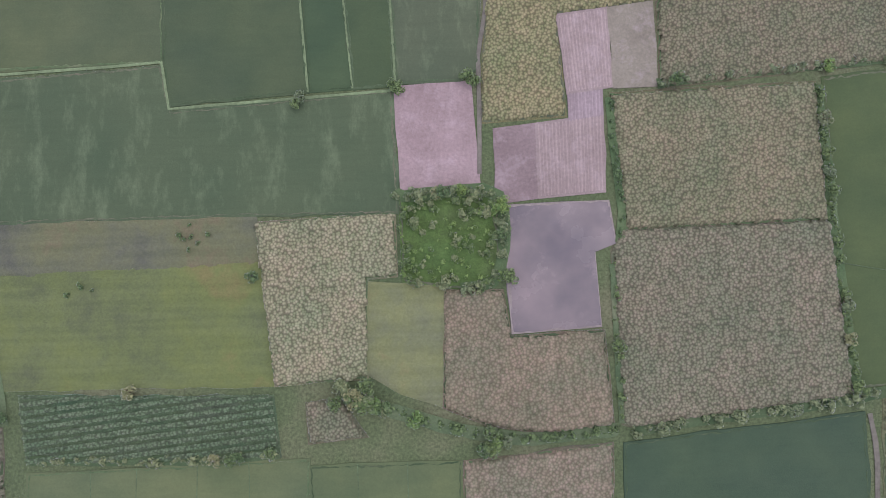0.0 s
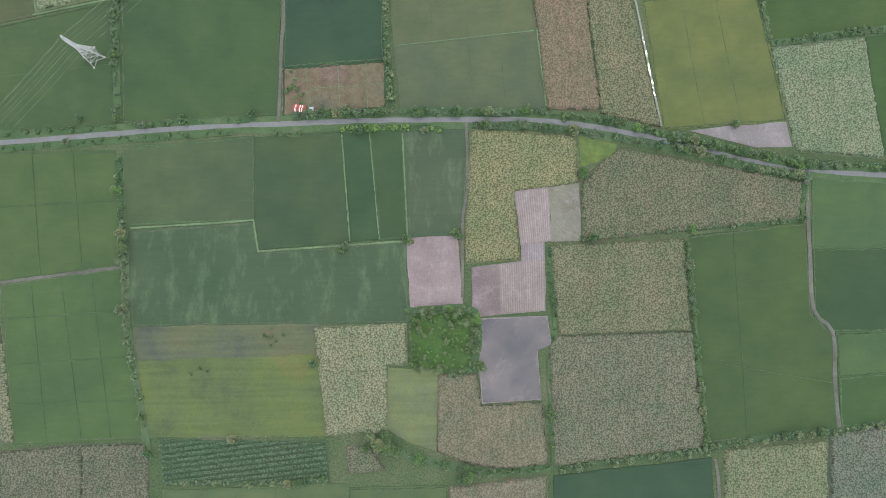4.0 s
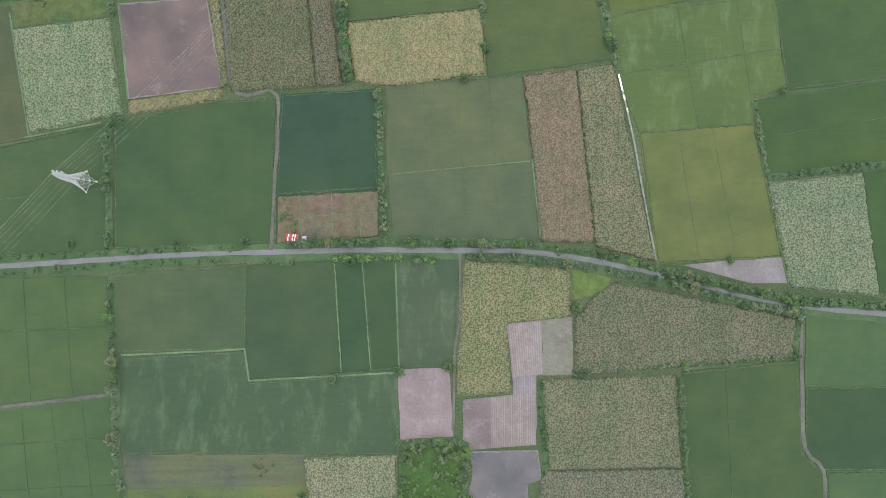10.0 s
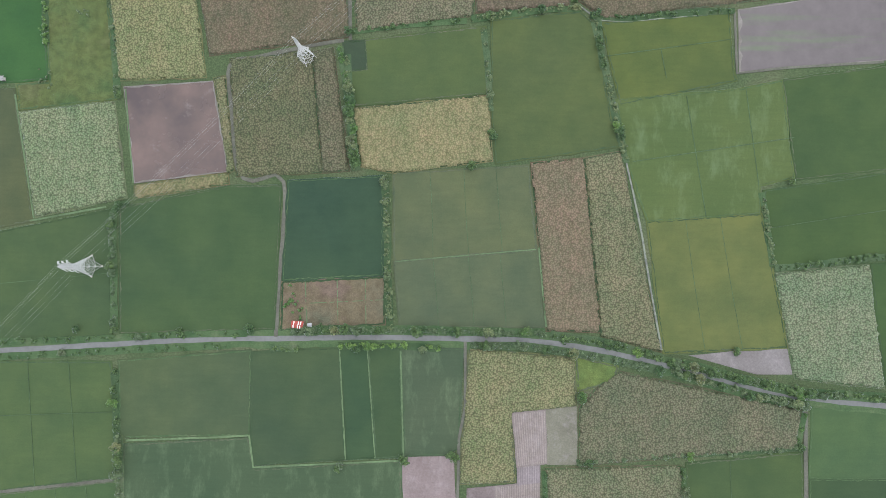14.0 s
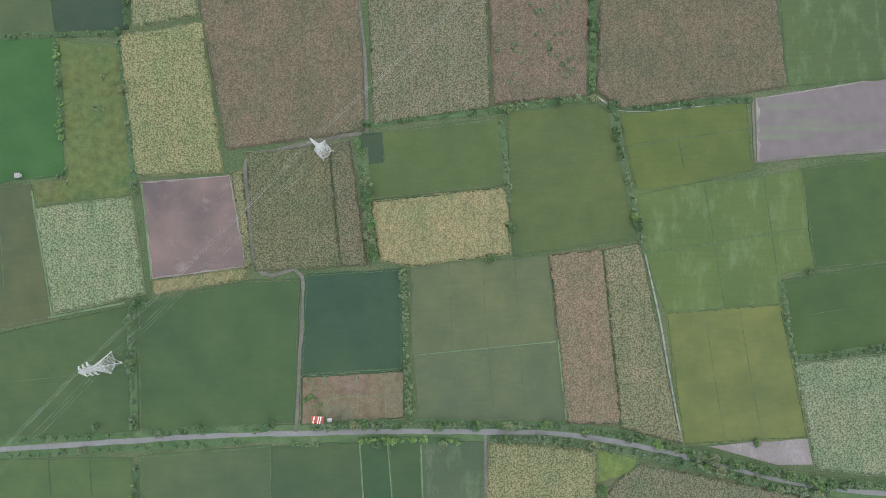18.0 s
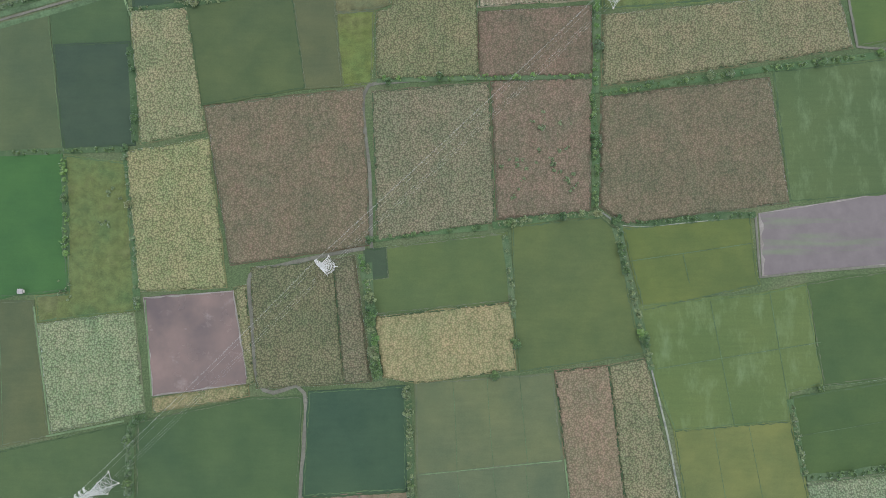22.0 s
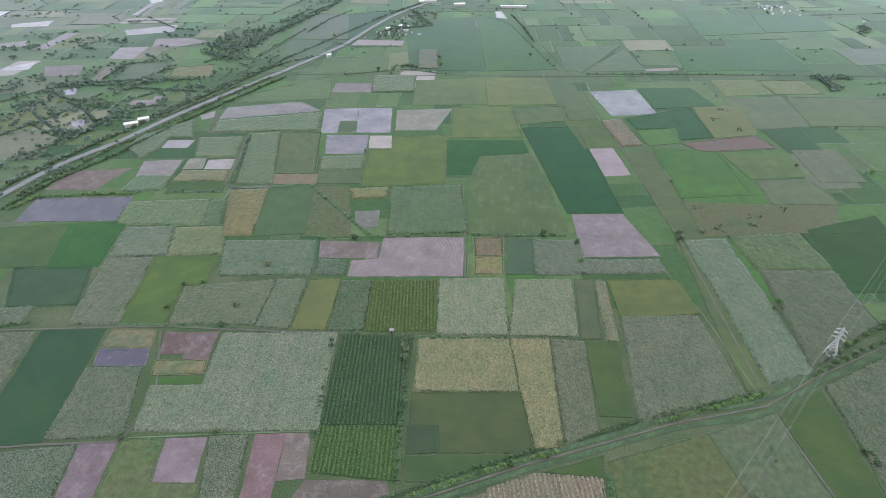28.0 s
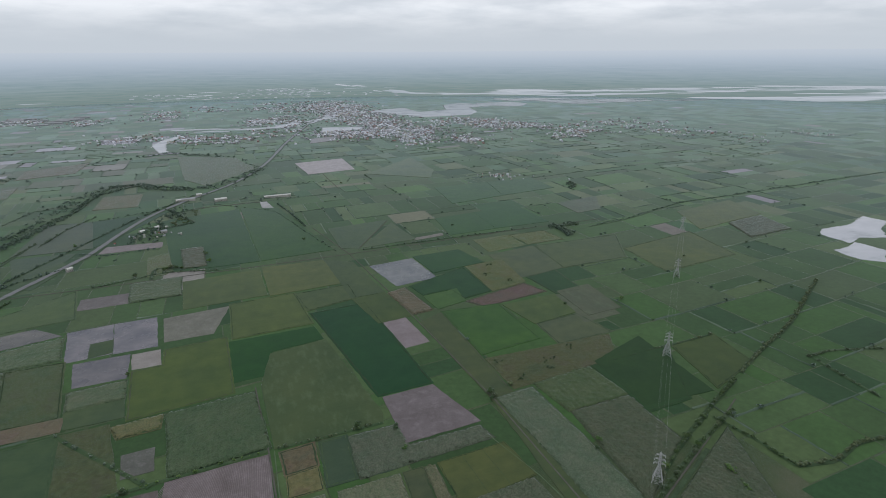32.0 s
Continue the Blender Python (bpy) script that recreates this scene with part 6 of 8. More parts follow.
hedge(2.6, 1.3, 2.8, (-88.6, 24.3), (-58.3, 25.5), (-32.8, 25.5), (-7.3, 25.7), (24.6, 25.1), (54.9, 24.8))
hedge(3.0, 1.3, 2.8, (58.1, 23.6), (85.2, 20.3), (104.3, 16.1), (121.8, 11.2))
hedge(2.6, 1.5, 3.2, (124.1, 9.3), (142.5, 6.3), (161.6, 1.4), (177.5, -2.2), (196.6, -6.7), (222.0, -8.1), (260.2, -10.2))
hedge(2.6, 1.5, 3.0, (125.0, 4.9), (148.9, -2.5), (174.3, -9.2), (202.9, -14.0))
hedge(3.2, 1.2, 2.6, (13.5, 17.4), (37.4, 17.6), (56.5, 15.9), (85.2, 11.8), (120.3, 5.1))
hedge(6, 0.9, 2.2, (-274.9, 14.7), (-249.4, 16.2), (-185.7, 19.4), (-153.9, 21.4), (-112.5, 22.7))
hedge(6, 0.8, 1.8, (-268.2, 6.8), (-249.2, 8.0), (-217.4, 10.2), (-185.6, 12.1), (-121.9, 15.7))
hedge(4.5, 1.0, 2.2, (-99.6, 14.6), (-83.6, 14.5))
hedge(4.0, 1.0, 2.2, (-61.4, 16.3), (-29.5, 16.6), (-4.0, 15.6))
hedge(3.0, 1.2, 2.6, (-190.0, 91.0), (-190.0, 76.9), (-189.3, 60.9), (-188.6, 44.9), (-187.7, 22.0))
hedge(5.0, 1.0, 2.2, (-186.6, 1.4), (-185.3, -26.1), (-183.9, -58.2))
hedge(3.6, 1.2, 2.6, (-184.0, -35.8), (-182.6, -58.2), (-181.9, -90.0), (-178.1, -112.1))
hedge(4.4, 1.0, 2.2, (-178.1, -112.1), (-173.3, -137.3), (-168.6, -166.9))
hedge(2.8, 1.1, 2.4, (-36.5, 111.9), (-35.3, 91.3), (-34.4, 72.1), (-33.8, 49.7), (-32.2, 25.8))
hedge(3.0, 1.2, 2.6, (-59.0, 181.6), (-57.1, 158.9), (-55.5, 136.2), (-52.6, 115.3))
hedge(3.0, 0.9, 1.8, (177.2, 105.7), (180.0, 90.3), (181.9, 74.3), (183.5, 64.1))
hedge(3.4, 0.9, 2.0, (184.7, 62.8), (206.5, 65.0), (228.9, 68.4), (254.5, 70.6))
hedge(4.0, 1.0, 2.2, (83.4, 212.5), (85.1, 189.6), (87.1, 175.0))
hedge(3.4, 1.0, 2.0, (73.4, -47.5), (95.0, -44.7), (117.1, -43.2), (133.0, -42.1), (161.6, -40.3), (201.2, -37.3))
hedge(3.2, 1.0, 2.2, (132.6, -49.7), (135.2, -81.0), (136.9, -115.8), (141.2, -164.3))
hedge(2.8, 1.1, 2.4, (59.9, -174.3), (91.4, -170.3), (122.9, -167.3), (141.8, -164.6), (167.1, -160.2), (192.4, -157.6), (217.6, -155.7), (239.2, -152.4))
hedge(3.0, 1.2, 2.8, (-47.8, -154.0), (-36.9, -162.0), (-21.3, -167.0), (-2.7, -172.6), (22.3, -176.3), (53.7, -173.8))
hedge(2.6, 1.2, 2.6, (-25.4, -85.4), (-21.4, -87.1), (-0.7, -85.7), (13.5, -87.9), (14.6, -106.8), (10.5, -119.3), (-1.5, -121.6))
hedge(3.4, 0.9, 1.8, (-158.6, -179.5), (-127.9, -180.1), (-96.7, -180.8), (-68.5, -179.2))
hedge(3.0, 0.8, 1.6, (55.8, -52.2), (56.7, -72.9), (58.6, -95.2), (57.3, -106.2))
hedge(5, 0.8, 1.8, (54.9, -114.0), (55.3, -142.2), (56.3, -171.7))
hedge(5, 0.8, 1.8, (201.8, -18.4), (196.7, -38.2))
hedge(3.0, 1.2, 2.4, (-63.4, 186.2), (-59.8, 169.5), (-56.5, 150.3), (-54.2, 131.0), (-52.2, 116.6))
hedge(3.0, 1.1, 2.4, (69.2, 282.7), (70.4, 260.0), (71.3, 237.3), (70.2, 213.1))
hedge(3.4, 1.0, 2.2, (11.8, 202.4), (31.7, 205.6), (54.2, 208.9), (74.1, 209.9))
hedge(3.6, 0.9, 2.0, (79.2, 205.7), (102.3, 204.4), (131.3, 207.7), (161.8, 209.3))
hedge(6, 0.8, 1.8, (-56.6, 194.6), (-29.4, 198.5), (9.2, 201.8))
hedge(4.2, 0.9, 2.0, (-199.4, 246.7), (-195.0, 220.9), (-191.5, 191.9), (-188.9, 156.5))
hedge(4.2, 0.9, 2.2, (-234.4, 241.8), (-231.9, 214.4), (-230.3, 185.4))
hedge(3.4, 1.1, 2.4, (-181.0, 95.1), (-189.0, 92.5), (-190.1, 79.8))
hedge(4.5, 0.9, 1.8, (18.8, 196.9), (22.0, 169.6), (23.0, 150.3))
hedge(4, 0.9, 2.0, (81.8, 201.8), (87.8, 176.1), (95.7, 140.8), (100.4, 121.6))
hedge(5, 0.8, 1.6, (-280.5, 243.4), (-248.3, 245.1), (-200.1, 246.7))
hedge(3.6, 1.0, 2.4, (79.1, 410.3), (74.6, 378.2), (73.7, 339.7), (72.9, 310.1), (71.7, 279.8))
hedge(4.6, 0.9, 2.0, (-198.9, 307.1), (-195.8, 280.3), (-194.0, 251.1))
hedge(6, 0.9, 2.0, (-55.1, 287.3), (-11.4, 288.9), (69.6, 290.0))
hedge(5, 0.9, 2.0, (75.7, 279.8), (123.2, 287.1), (171.1, 294.4), (219.3, 300.7), (260.8, 305.5))
hedge(6, 0.8, 1.6, (-199.3, 329.1), (-167.2, 332.6), (-115.8, 340.7))
hedge(2.8, 0.9, 2.0, (-41.6, 405.1), (-16.8, 414.6), (18.5, 426.3), (50.9, 436.5))
hedge(3.2, 0.9, 2.0, (-202.8, 349.7), (-143.7, 371.1), (-73.0, 393.1))
hedge(2.8, 1.0, 2.2, (123.2, 460.9), (154.1, 470.3), (204.0, 484.7))
hedge(2.3, 0.8, 1.7, (-320.6, 318.5), (-284.5, 327.7), (-206.8, 351.3), (-120.1, 382.2), (-43.6, 407.8))
hedge(2.3, 0.8, 1.7, (-43.6, 407.8), (26.8, 434.3), (68.1, 447.3), (133.0, 469.1), (204.5, 486.4))
hedge(3.6, 1.0, 2.6, (246.5, 503.7), (281.2, 521.1), (340.4, 547.4), (403.8, 571.9))
hedge(4.4, 1.0, 2.4, (-52.4, 534.5), (-49.1, 482.8), (-50.1, 444.8), (-49.8, 415.2))
hedge(6, 0.9, 2.2, (80.7, 421.0), (77.5, 376.2), (74.4, 344.2))
hedge(5, 1.0, 2.0, (-108.5, 536.0), (-107.2, 488.0), (-107.5, 444.4))
hedge(9, 1.0, 2.2, (-288.2, 547.3), (-244.2, 547.6), (-188.6, 547.3))
hedge(6, 0.8, 1.8, (-104.6, 542.0), (-40.2, 537.9), (28.2, 538.4))
hedge(9, 1.0, 2.2, (-356.2, 548.8), (-381.9, 543.8))
hedge(6, 1.0, 2.0, (251.8, 442.1), (245.1, 403.7), (269.8, 390.5))
hedge(2.2, 1.3, 2.8, (-490.8, 717.9), (-467.5, 785.1), (-431.2, 846.5), (-395.4, 933.5), (-348.0, 1025.9), (-289.6, 1131.8))
hedge(2.3, 1.4, 3.0, (-530.1, 722.9), (-518.5, 762.4), (-495.4, 836.5), (-458.0, 904.2), (-419.3, 995.1), (-367.9, 1090.1), (-321.4, 1186.1))
hedge(6, 1.0, 2.4, (-264.3, 766.4), (-271.4, 822.5), (-282.0, 908.7))
hedge(7, 1.0, 2.2, (-174.2, 772.9), (-93.5, 672.0))
hedge(8, 1.0, 2.0, (-149.2, 673.1), (-71.7, 676.2), (-4.8, 680.2))
hedge(7, 1.0, 2.2, (3.6, 680.4), (95.6, 679.8))
hedge(6, 1.0, 2.4, (-465.6, 747.3), (-418.2, 751.7), (-369.8, 754.9))
hedge(6, 1.0, 2.0, (-327.4, 758.0), (-271.4, 758.9))
hedge(6, 1.2, 2.4, (-196.4, 1143.8), (-102.7, 1170.2), (-24.1, 1148.6))
hedge(5, 1.5, 2.8, (-692.8, 1003.3), (-638.8, 1076.7), (-554.3, 1089.6))
hedge(5, 1.5, 2.8, (-611.8, 897.9), (-592.8, 934.4), (-576.0, 968.1), (-552.3, 1053.9))
hedge(6, 1.5, 3, (-557.2, 836.0), (-530.5, 867.1), (-515.6, 923.5))
hedge(5, 1.5, 3, (-546.0, 985.6), (-501.9, 1026.6), (-449.2, 1082.0))
hedge(6, 1.5, 3, (-599.4, 943.7), (-551.4, 908.2), (-510.7, 892.1))
hedge(6, 1.5, 3, (-500.4, 936.9), (-488.9, 987.1), (-442.1, 1010.1))
hedge(6, 1.5, 3, (-385.9, 1083.7), (-308.7, 1202.2), (-237.6, 1255.3))
hedge(5, 1.6, 3, (-310.6, 1384.6), (-284.0, 1491.3), (-245.8, 1575.3))
hedge(6, 1.5, 2.6, (-450.5, 1198.2), (-417.9, 1250.2), (-367.8, 1227.2), (-318.1, 1416.3))
hedge(8, 1.5, 2.6, (-467.6, 1389.1), (-376.3, 1665.0), (-273.9, 1752.0))
hedge(5, 1.5, 3, (-451.5, 947.7), (-383.9, 1078.6), (-327.1, 1195.2), (-254.9, 1343.3), (-160.1, 1537.9), (-58.6, 1701.5))
hedge(2.6, 2, 4, (-436.5, 1215.1), (-409.1, 1287.3), (-366.6, 1414.9), (-303.7, 1591.4), (-277.4, 1774.3), (-194.4, 1873.1), (-76.5, 1788.0))
hedge(2.6, 2, 4, (-478.2, 1266.6), (-422.2, 1232.5), (-388.6, 1226.6))
hedge(2.6, 2, 4, (-482.3, 1304.5), (-416.1, 1275.8), (-382.2, 1307.4))
hedge(4, 2, 4, (-643.8, 1084.5), (-528.3, 1092.9), (-420.2, 1123.3))
hedge(4, 2, 4, (-554.2, 985.4), (-521.4, 1080.0), (-493.9, 1180.9))
hedge(4, 2, 3.5, (574.9, 1151.0), (586.9, 1142.9), (586.9, 1097.7), (592.8, 1090.3))
hedge(4, 2, 3.5, (571.0, 1131.4), (605.8, 1143.4), (621.1, 1138.3))
hedge(9, 1.5, 3, (788.9, 1425.3), (821.7, 1449.3), (790.2, 1390.2))
hedge(12, 1.2, 2.6, (-28.1, 1599.6), (99.2, 1476.9), (142.8, 1248.5), (160.7, 1168.5))
hedge(14, 1.2, 2.6, (206.2, 1155.0), (358.9, 1156.4), (546.0, 1153.0))
hedge(12, 1.5, 3, (-119.9, 1146.0), (-114.5, 1191.6), (-78.9, 1183.2))
hedge(3.2, 1.2, 2.8, (272.2, 525.9), (326.4, 554.7), (355.8, 567.9), (392.6, 585.2), (446.5, 608.3))
hedge(5, 1.4, 3.0, (462.7, 615.5), (520.6, 639.7), (619.3, 677.0), (780.5, 759.0))
hedge(12, 1.5, 3, (637.0, 1113.6), (761.5, 1132.9), (930.2, 1184.5), (1109.6, 1192.6), (1424.4, 1209.0), (1797.7, 1223.9))
hedge(5, 1.2, 2.4, (557.7, 610.2), (593.6, 609.8), (650.7, 590.9))
hedge(5, 1.0, 2.2, (559.9, 605.3), (553.7, 564.8), (548.2, 528.9))
hedge(4, 1.0, 2.2, (376.4, 570.0), (384.1, 530.1), (385.8, 494.9))
hedge(4, 1.2, 2.6, (385.8, 494.9), (421.5, 487.0), (460.1, 493.7), (509.2, 486.8))
hedge(4, 1.2, 2.8, (334.3, 520.4), (330.7, 501.0), (323.8, 475.4))
hedge(6, 1.0, 2.2, (410.1, 689.9), (450.7, 689.6), (503.9, 690.9))
scatter(200, 1.6, 3.2, (-465.6, 1247.7), (-475.8, 1321.6), (-444.6, 1363.1), (-406.9, 1421.0), (-385.8, 1348.0), (-392.4, 1260.1), (-394.4, 1192.9), (-429.4, 1214.6))
scatter(60, 1.6, 3.0, (-112.9, 1581.3), (-56.5, 1571.6), (-47.0, 1453.7), (-101.2, 1438.2))
scatter(60, 1.5, 2.8, (-619.9, 1024.2), (-591.8, 1073.8), (-529.4, 971.5), (-526.1, 886.8))
scatter(60, 1.0, 2.2, (15.5, 281.3), (65.9, 283.3), (64.2, 214.4), (17.6, 210.9))
scatter(90, 1.0, 2.4, (83.9, 366.5), (207.5, 380.8), (211.7, 346.0), (82.1, 334.1))
scatter(14, 0.8, 1.6, (89.2, 425.9), (193.5, 462.5), (206.5, 390.0), (85.8, 378.3))
scatter(20, 0.8, 1.6, (-173.4, -96.5), (-80.1, -95.3), (-77.2, -123.7), (-159.2, -121.9))
scatter(24, 0.7, 1.4, (-232.2, 240.2), (-201.6, 237.0), (-192.8, 156.5), (-240.8, 150.1))
scatter(40, 0.9, 1.8, (237.1, 740.7), (383.9, 735.0), (360.3, 694.0), (236.8, 687.0))
scatter(20, 0.9, 1.8, (336.7, 1003.3), (390.5, 1008.2), (382.1, 928.1), (332.3, 913.5))
scatter(26, 0.7, 1.5, (-92.5, 50.5), (-81.5, 51.0), (-80.5, 29.0), (-92.5, 28.0))
scatter(12, 0.6, 1.1, (-195.2, 243.5), (-155.0, 250.0), (-143.2, 169.4), (-184.8, 167.8))

# single trees
tree(-143.1, 1171.2, 4.0)
tree(-102.7, 1181.4, 4.0)
tree(-95.3, 1187.8, 4.0)
tree(-85.0, 1181.8, 4.0)
tree(-77.7, 1175.9, 4.0)
tree(-41.8, 1234.4, 4.0)
tree(-37.9, 1195.5, 4.0)
tree(-251.4, 1368.1, 4.0)
tree(-45.4, -156.0, 4.6)
tree(-40.8, -159.6, 4.2)
tree(-36.9, -162.4, 3.6)
tree(-47.6, -161.2, 3.2)
tree(-30.2, -164.6, 2.6)
tree(9.1, -178.0, 3.4)
tree(13.4, -176.4, 3.0)
tree(4.6, -179.4, 2.8)
tree(-110.9, 25.9, 3.0)
tree(-60.4, -52.0, 3.0)
tree(75.8, -10.5, 3.0)
tree(96.0, 139.4, 3.0)
tree(12.5, 119.5, 3.0)
tree(-50.5, 15.1, 3.0)
tree(-13.6, 14.9, 3.0)
tree(-189.9, 60.2, 3.0)
tree(-186.0, 94.6, 3.0)
tree(94.3, 141.7, 3.0)
tree(23.6, 137.1, 2.6)
tree(-80.6, 25.3, 2.6)
tree(-71.1, 27.0, 2.6)
tree(136.8, -43.0, 2.6)
tree(-22.4, -47.8, 2.6)
tree(5.5, -45.0, 2.6)
tree(-208.2, 24.0, 2.6)
tree(-150.8, 23.6, 2.6)
tree(161.6, 16.0, 2.6)
tree(-41.6, -160.3, 4.5)
tree(-36.8, -155.8, 4.5)
tree(8.2, -178.4, 3.4)
tree(15.9, -117.9, 3.4)
tree(15.0, -91.1, 3.4)
tree(-168.6, -163.8, 3.4)
tree(-121.5, -155.5, 3.4)
tree(-77.1, -114.9, 3.4)
tree(-58.8, -49.7, 3.4)
tree(-23.7, -46.3, 3.4)
tree(2.8, -43.7, 3.4)
tree(140.4, -161.2, 3.4)
tree(74.6, -10.8, 3.4)
tree(95.7, 142.4, 2.6)
tree(97.2, 136.0, 2.6)
tree(12.4, 118.3, 2.6)
tree(24.6, 135.9, 2.6)
tree(-187.9, 156.5, 2.6)
tree(-198.4, 247.4, 2.6)
tree(-193.8, 264.6, 2.6)
tree(193.7, 112.1, 2.6)
tree(22.0, 204.3, 2.6)
tree(-58.2, 194.6, 2.6)
tree(-56.5, 150.9, 2.6)
tree(2.8, 375.9, 2.6)
tree(95.9, 141.0, 2.6)
tree(13.0, 119.0, 2.6)
tree(-48.4, 286.3, 2.6)
tree(-162.0, 333.0, 2.6)
tree(-100.3, 343.4, 2.6)
tree(102.9, 285.2, 2.6)
tree(3.4, 376.4, 2.6)
tree(-253.0, 570.4, 2.6)
tree(-234.7, 601.6, 2.6)
tree(-195.9, 570.8, 2.6)
tree(-251.1, 598.4, 2.6)
tree(136.3, 464.8, 2.6)
tree(247.5, 441.0, 2.6)
tree(-22.6, 415.5, 2.6)
tree(-160.6, 335.6, 2.6)
tree(251.1, 574.3, 2.6)
tree(-144.4, 374.4, 2.6)
tree(202.6, 673.4, 2.6)
tree(103.5, 666.5, 2.6)
tree(-171.5, 448.0, 2.6)
tree(-230.9, 442.4, 2.6)
tree(246.9, 439.5, 2.6)
tree(-110.1, 671.7, 3.0)
tree(73.3, 679.5, 3.0)
tree(105.1, 670.2, 3.0)
tree(102.4, 638.1, 3.0)
tree(208.5, 676.7, 3.0)
tree(231.9, 688.9, 3.0)
tree(-447.2, 880.9, 3.0)
tree(-466.5, 834.0, 3.0)
tree(-124.7, 860.6, 3.0)
tree(-254.1, 569.0, 3.0)
tree(-141.9, 1169.1, 3.5)
tree(-89.5, 1192.3, 3.5)
tree(-98.8, 1182.6, 3.5)
tree(206.1, 683.4, 3.5)
tree(73.9, 681.7, 3.5)
tree(-112.8, 673.5, 3.5)
tree(-185.6, 626.6, 3.5)
tree(290.6, 1685.0, 3.5)
tree(121.8, 1247.9, 3.5)
tree(401.8, 1225.0, 3.0)
tree(677.0, 910.8, 3.0)
tree(601.6, 848.7, 3.0)
tree(831.1, 923.5, 3.0)
tree(392.4, 829.4, 3.0)
tree(472.9, 814.6, 3.0)
tree(695.7, 783.8, 3.0)
tree(717.5, 751.5, 3.0)
tree(1268.7, 1332.7, 3.0)
tree(621.6, 1128.6, 3.0)
tree(259.6, 583.2, 3.0)
tree(208.8, 679.1, 3.0)


# ---------------------------------------------------------------- pylons and cables
def make_pylon():
    root = new("transmission_tower", None)
    H, B, W = 29.0, 4.2, 0.95
    waist = 15.5

    def half(z):
        return B + (W - B) * z / waist if z < waist else W + (0.5 - W) * (z - waist) / (H - waist)

    corners = ((-1, -1), (1, -1), (1, 1), (-1, 1))
    for sx, sy in corners:
        bm = bmesh.new()
        zs = (0, waist, H - 2.2)
        for a, b in zip(zs, zs[1:]):
            bar(bm, (sx * half(a), sy * half(a), a), (sx * half(b), sy * half(b), b), 0.26)
        part("leg", bm, M_STEEL, root)
    levels = (0, 4.2, 7.8, 10.8, 13.2, 15.5, 17.6, 19.6, 21.6, 23.6, 25.4, 26.8)
    for k in range(4):
        (ax, ay), (bx, by) = corners[k], corners[(k + 1) % 4]
        bm = bmesh.new()
        for a, b in zip(levels, levels[1:]):
            ha, hb = half(a), half(b)
            bar(bm, (ax * ha, ay * ha, a), (bx * hb, by * hb, b), 0.14)
            bar(bm, (bx * ha, by * ha, a), (ax * hb, ay * hb, b), 0.14)
            bar(bm, (ax * hb, ay * hb, b), (bx * hb, by * hb, b), 0.14)
        part("bracing", bm, M_STEEL, root)
    bm = bmesh.new()
    for sx, sy in corners:
        bar(bm, (sx * half(26.8), sy * half(26.8), 26.8), (0, 0, H), 0.2)
    part("peak", bm, M_STEEL, root)
    for z, reach in ((17.6, 4.4), (21.6, 3.9), (25.4, 3.4)):
        for side in (-1, 1):
            bm = bmesh.new()
            h = half(z)
            tip = Vector((side * (reach), 0, z + 0.25))
            for sy in (-1, 1):
                bar(bm, (side * h, sy * h, z), tip, 0.2)
                bar(bm, (side * h, sy * h, z + 1.5), tip, 0.14)
                for t in (0.33, 0.66):
                    lowp, upp = Vector((side * h, sy * h, z)).lerp(tip, t), Vector((side * h, sy * h, z + 1.5)).lerp(tip, t)
                    bar(bm, lowp, upp, 0.12)
                    bar(bm, lowp, Vector((side * h, -sy * h, z)).lerp(tip, t), 0.12)
            arm = part("cross_arm", bm, M_STEEL, root)
            bm = bmesh.new()
            for k in range(7):
                bmesh.ops.create_cone(bm, cap_ends=True, segments=8, radius1=0.17, radius2=0.08, depth=0.2, matrix=Matrix.Translation((tip.x, 0, tip.z - 0.25 - 0.22 * k)))
            part("insulator", bm, M_GLASS, arm)
    for sx, sy in corners:
        bm = bmesh.new()
        block(bm, sx * B - 0.5, sy * B - 0.5, -0.1, sx * B + 0.5, sy * B + 0.5, 0.45)
        part("footing", bm, M_WALL, root)
    return tagged(root, "white-grey lattice steel power transmission tower standing among fields", "pylon", "pylons")


PYLONS = [(-321.0, -60.1), (-201.2, 59.6), (-81.3, 179.3), (83.1, 336.8), (269.4, 524.3), (420.1, 674.6), (601.6, 848.7), (783.1, 1022.7)]
ANGLE = math.degrees(math.atan2(459, 462))
first_pylon = make_pylon()
first_pylon.matrix_basis = pose(*PYLONS[0], 0, 0, 0, ANGLE - 90)
for x, y in PYLONS[1:]:
    copy_thing(first_pylon, pose(x, y, 0, 0, 0, ANGLE - 90))


def make_cables():
    across = Vector((math.cos(radians(ANGLE - 90)), math.sin(radians(ANGLE - 90))))
    for (x0, y0), (x1, y1) in zip(PYLONS, PYLONS[1:]):
        for off, z in ((-4.4, 16.1), (4.4, 16.1), (-3.9, 20.1), (3.9, 20.1), (-3.4, 23.9), (3.4, 23.9), (0, 29.0)):
            bm = bmesh.new()
            pts = []
            for k in range(15):
                t = k / 14
                pts.append(Vector((x0 + (x1 - x0) * t + across.x * off, y0 + (y1 - y0) * t + across.y * off, z - 18.0 * t * (1 - t))))
            tube(bm, pts, 0.034)
            ob = part("power_cable", bm, M_CABLE)
            tagged(ob, "thin grey power cable sagging between two lattice towers", "cable", "power cables")


make_cables()


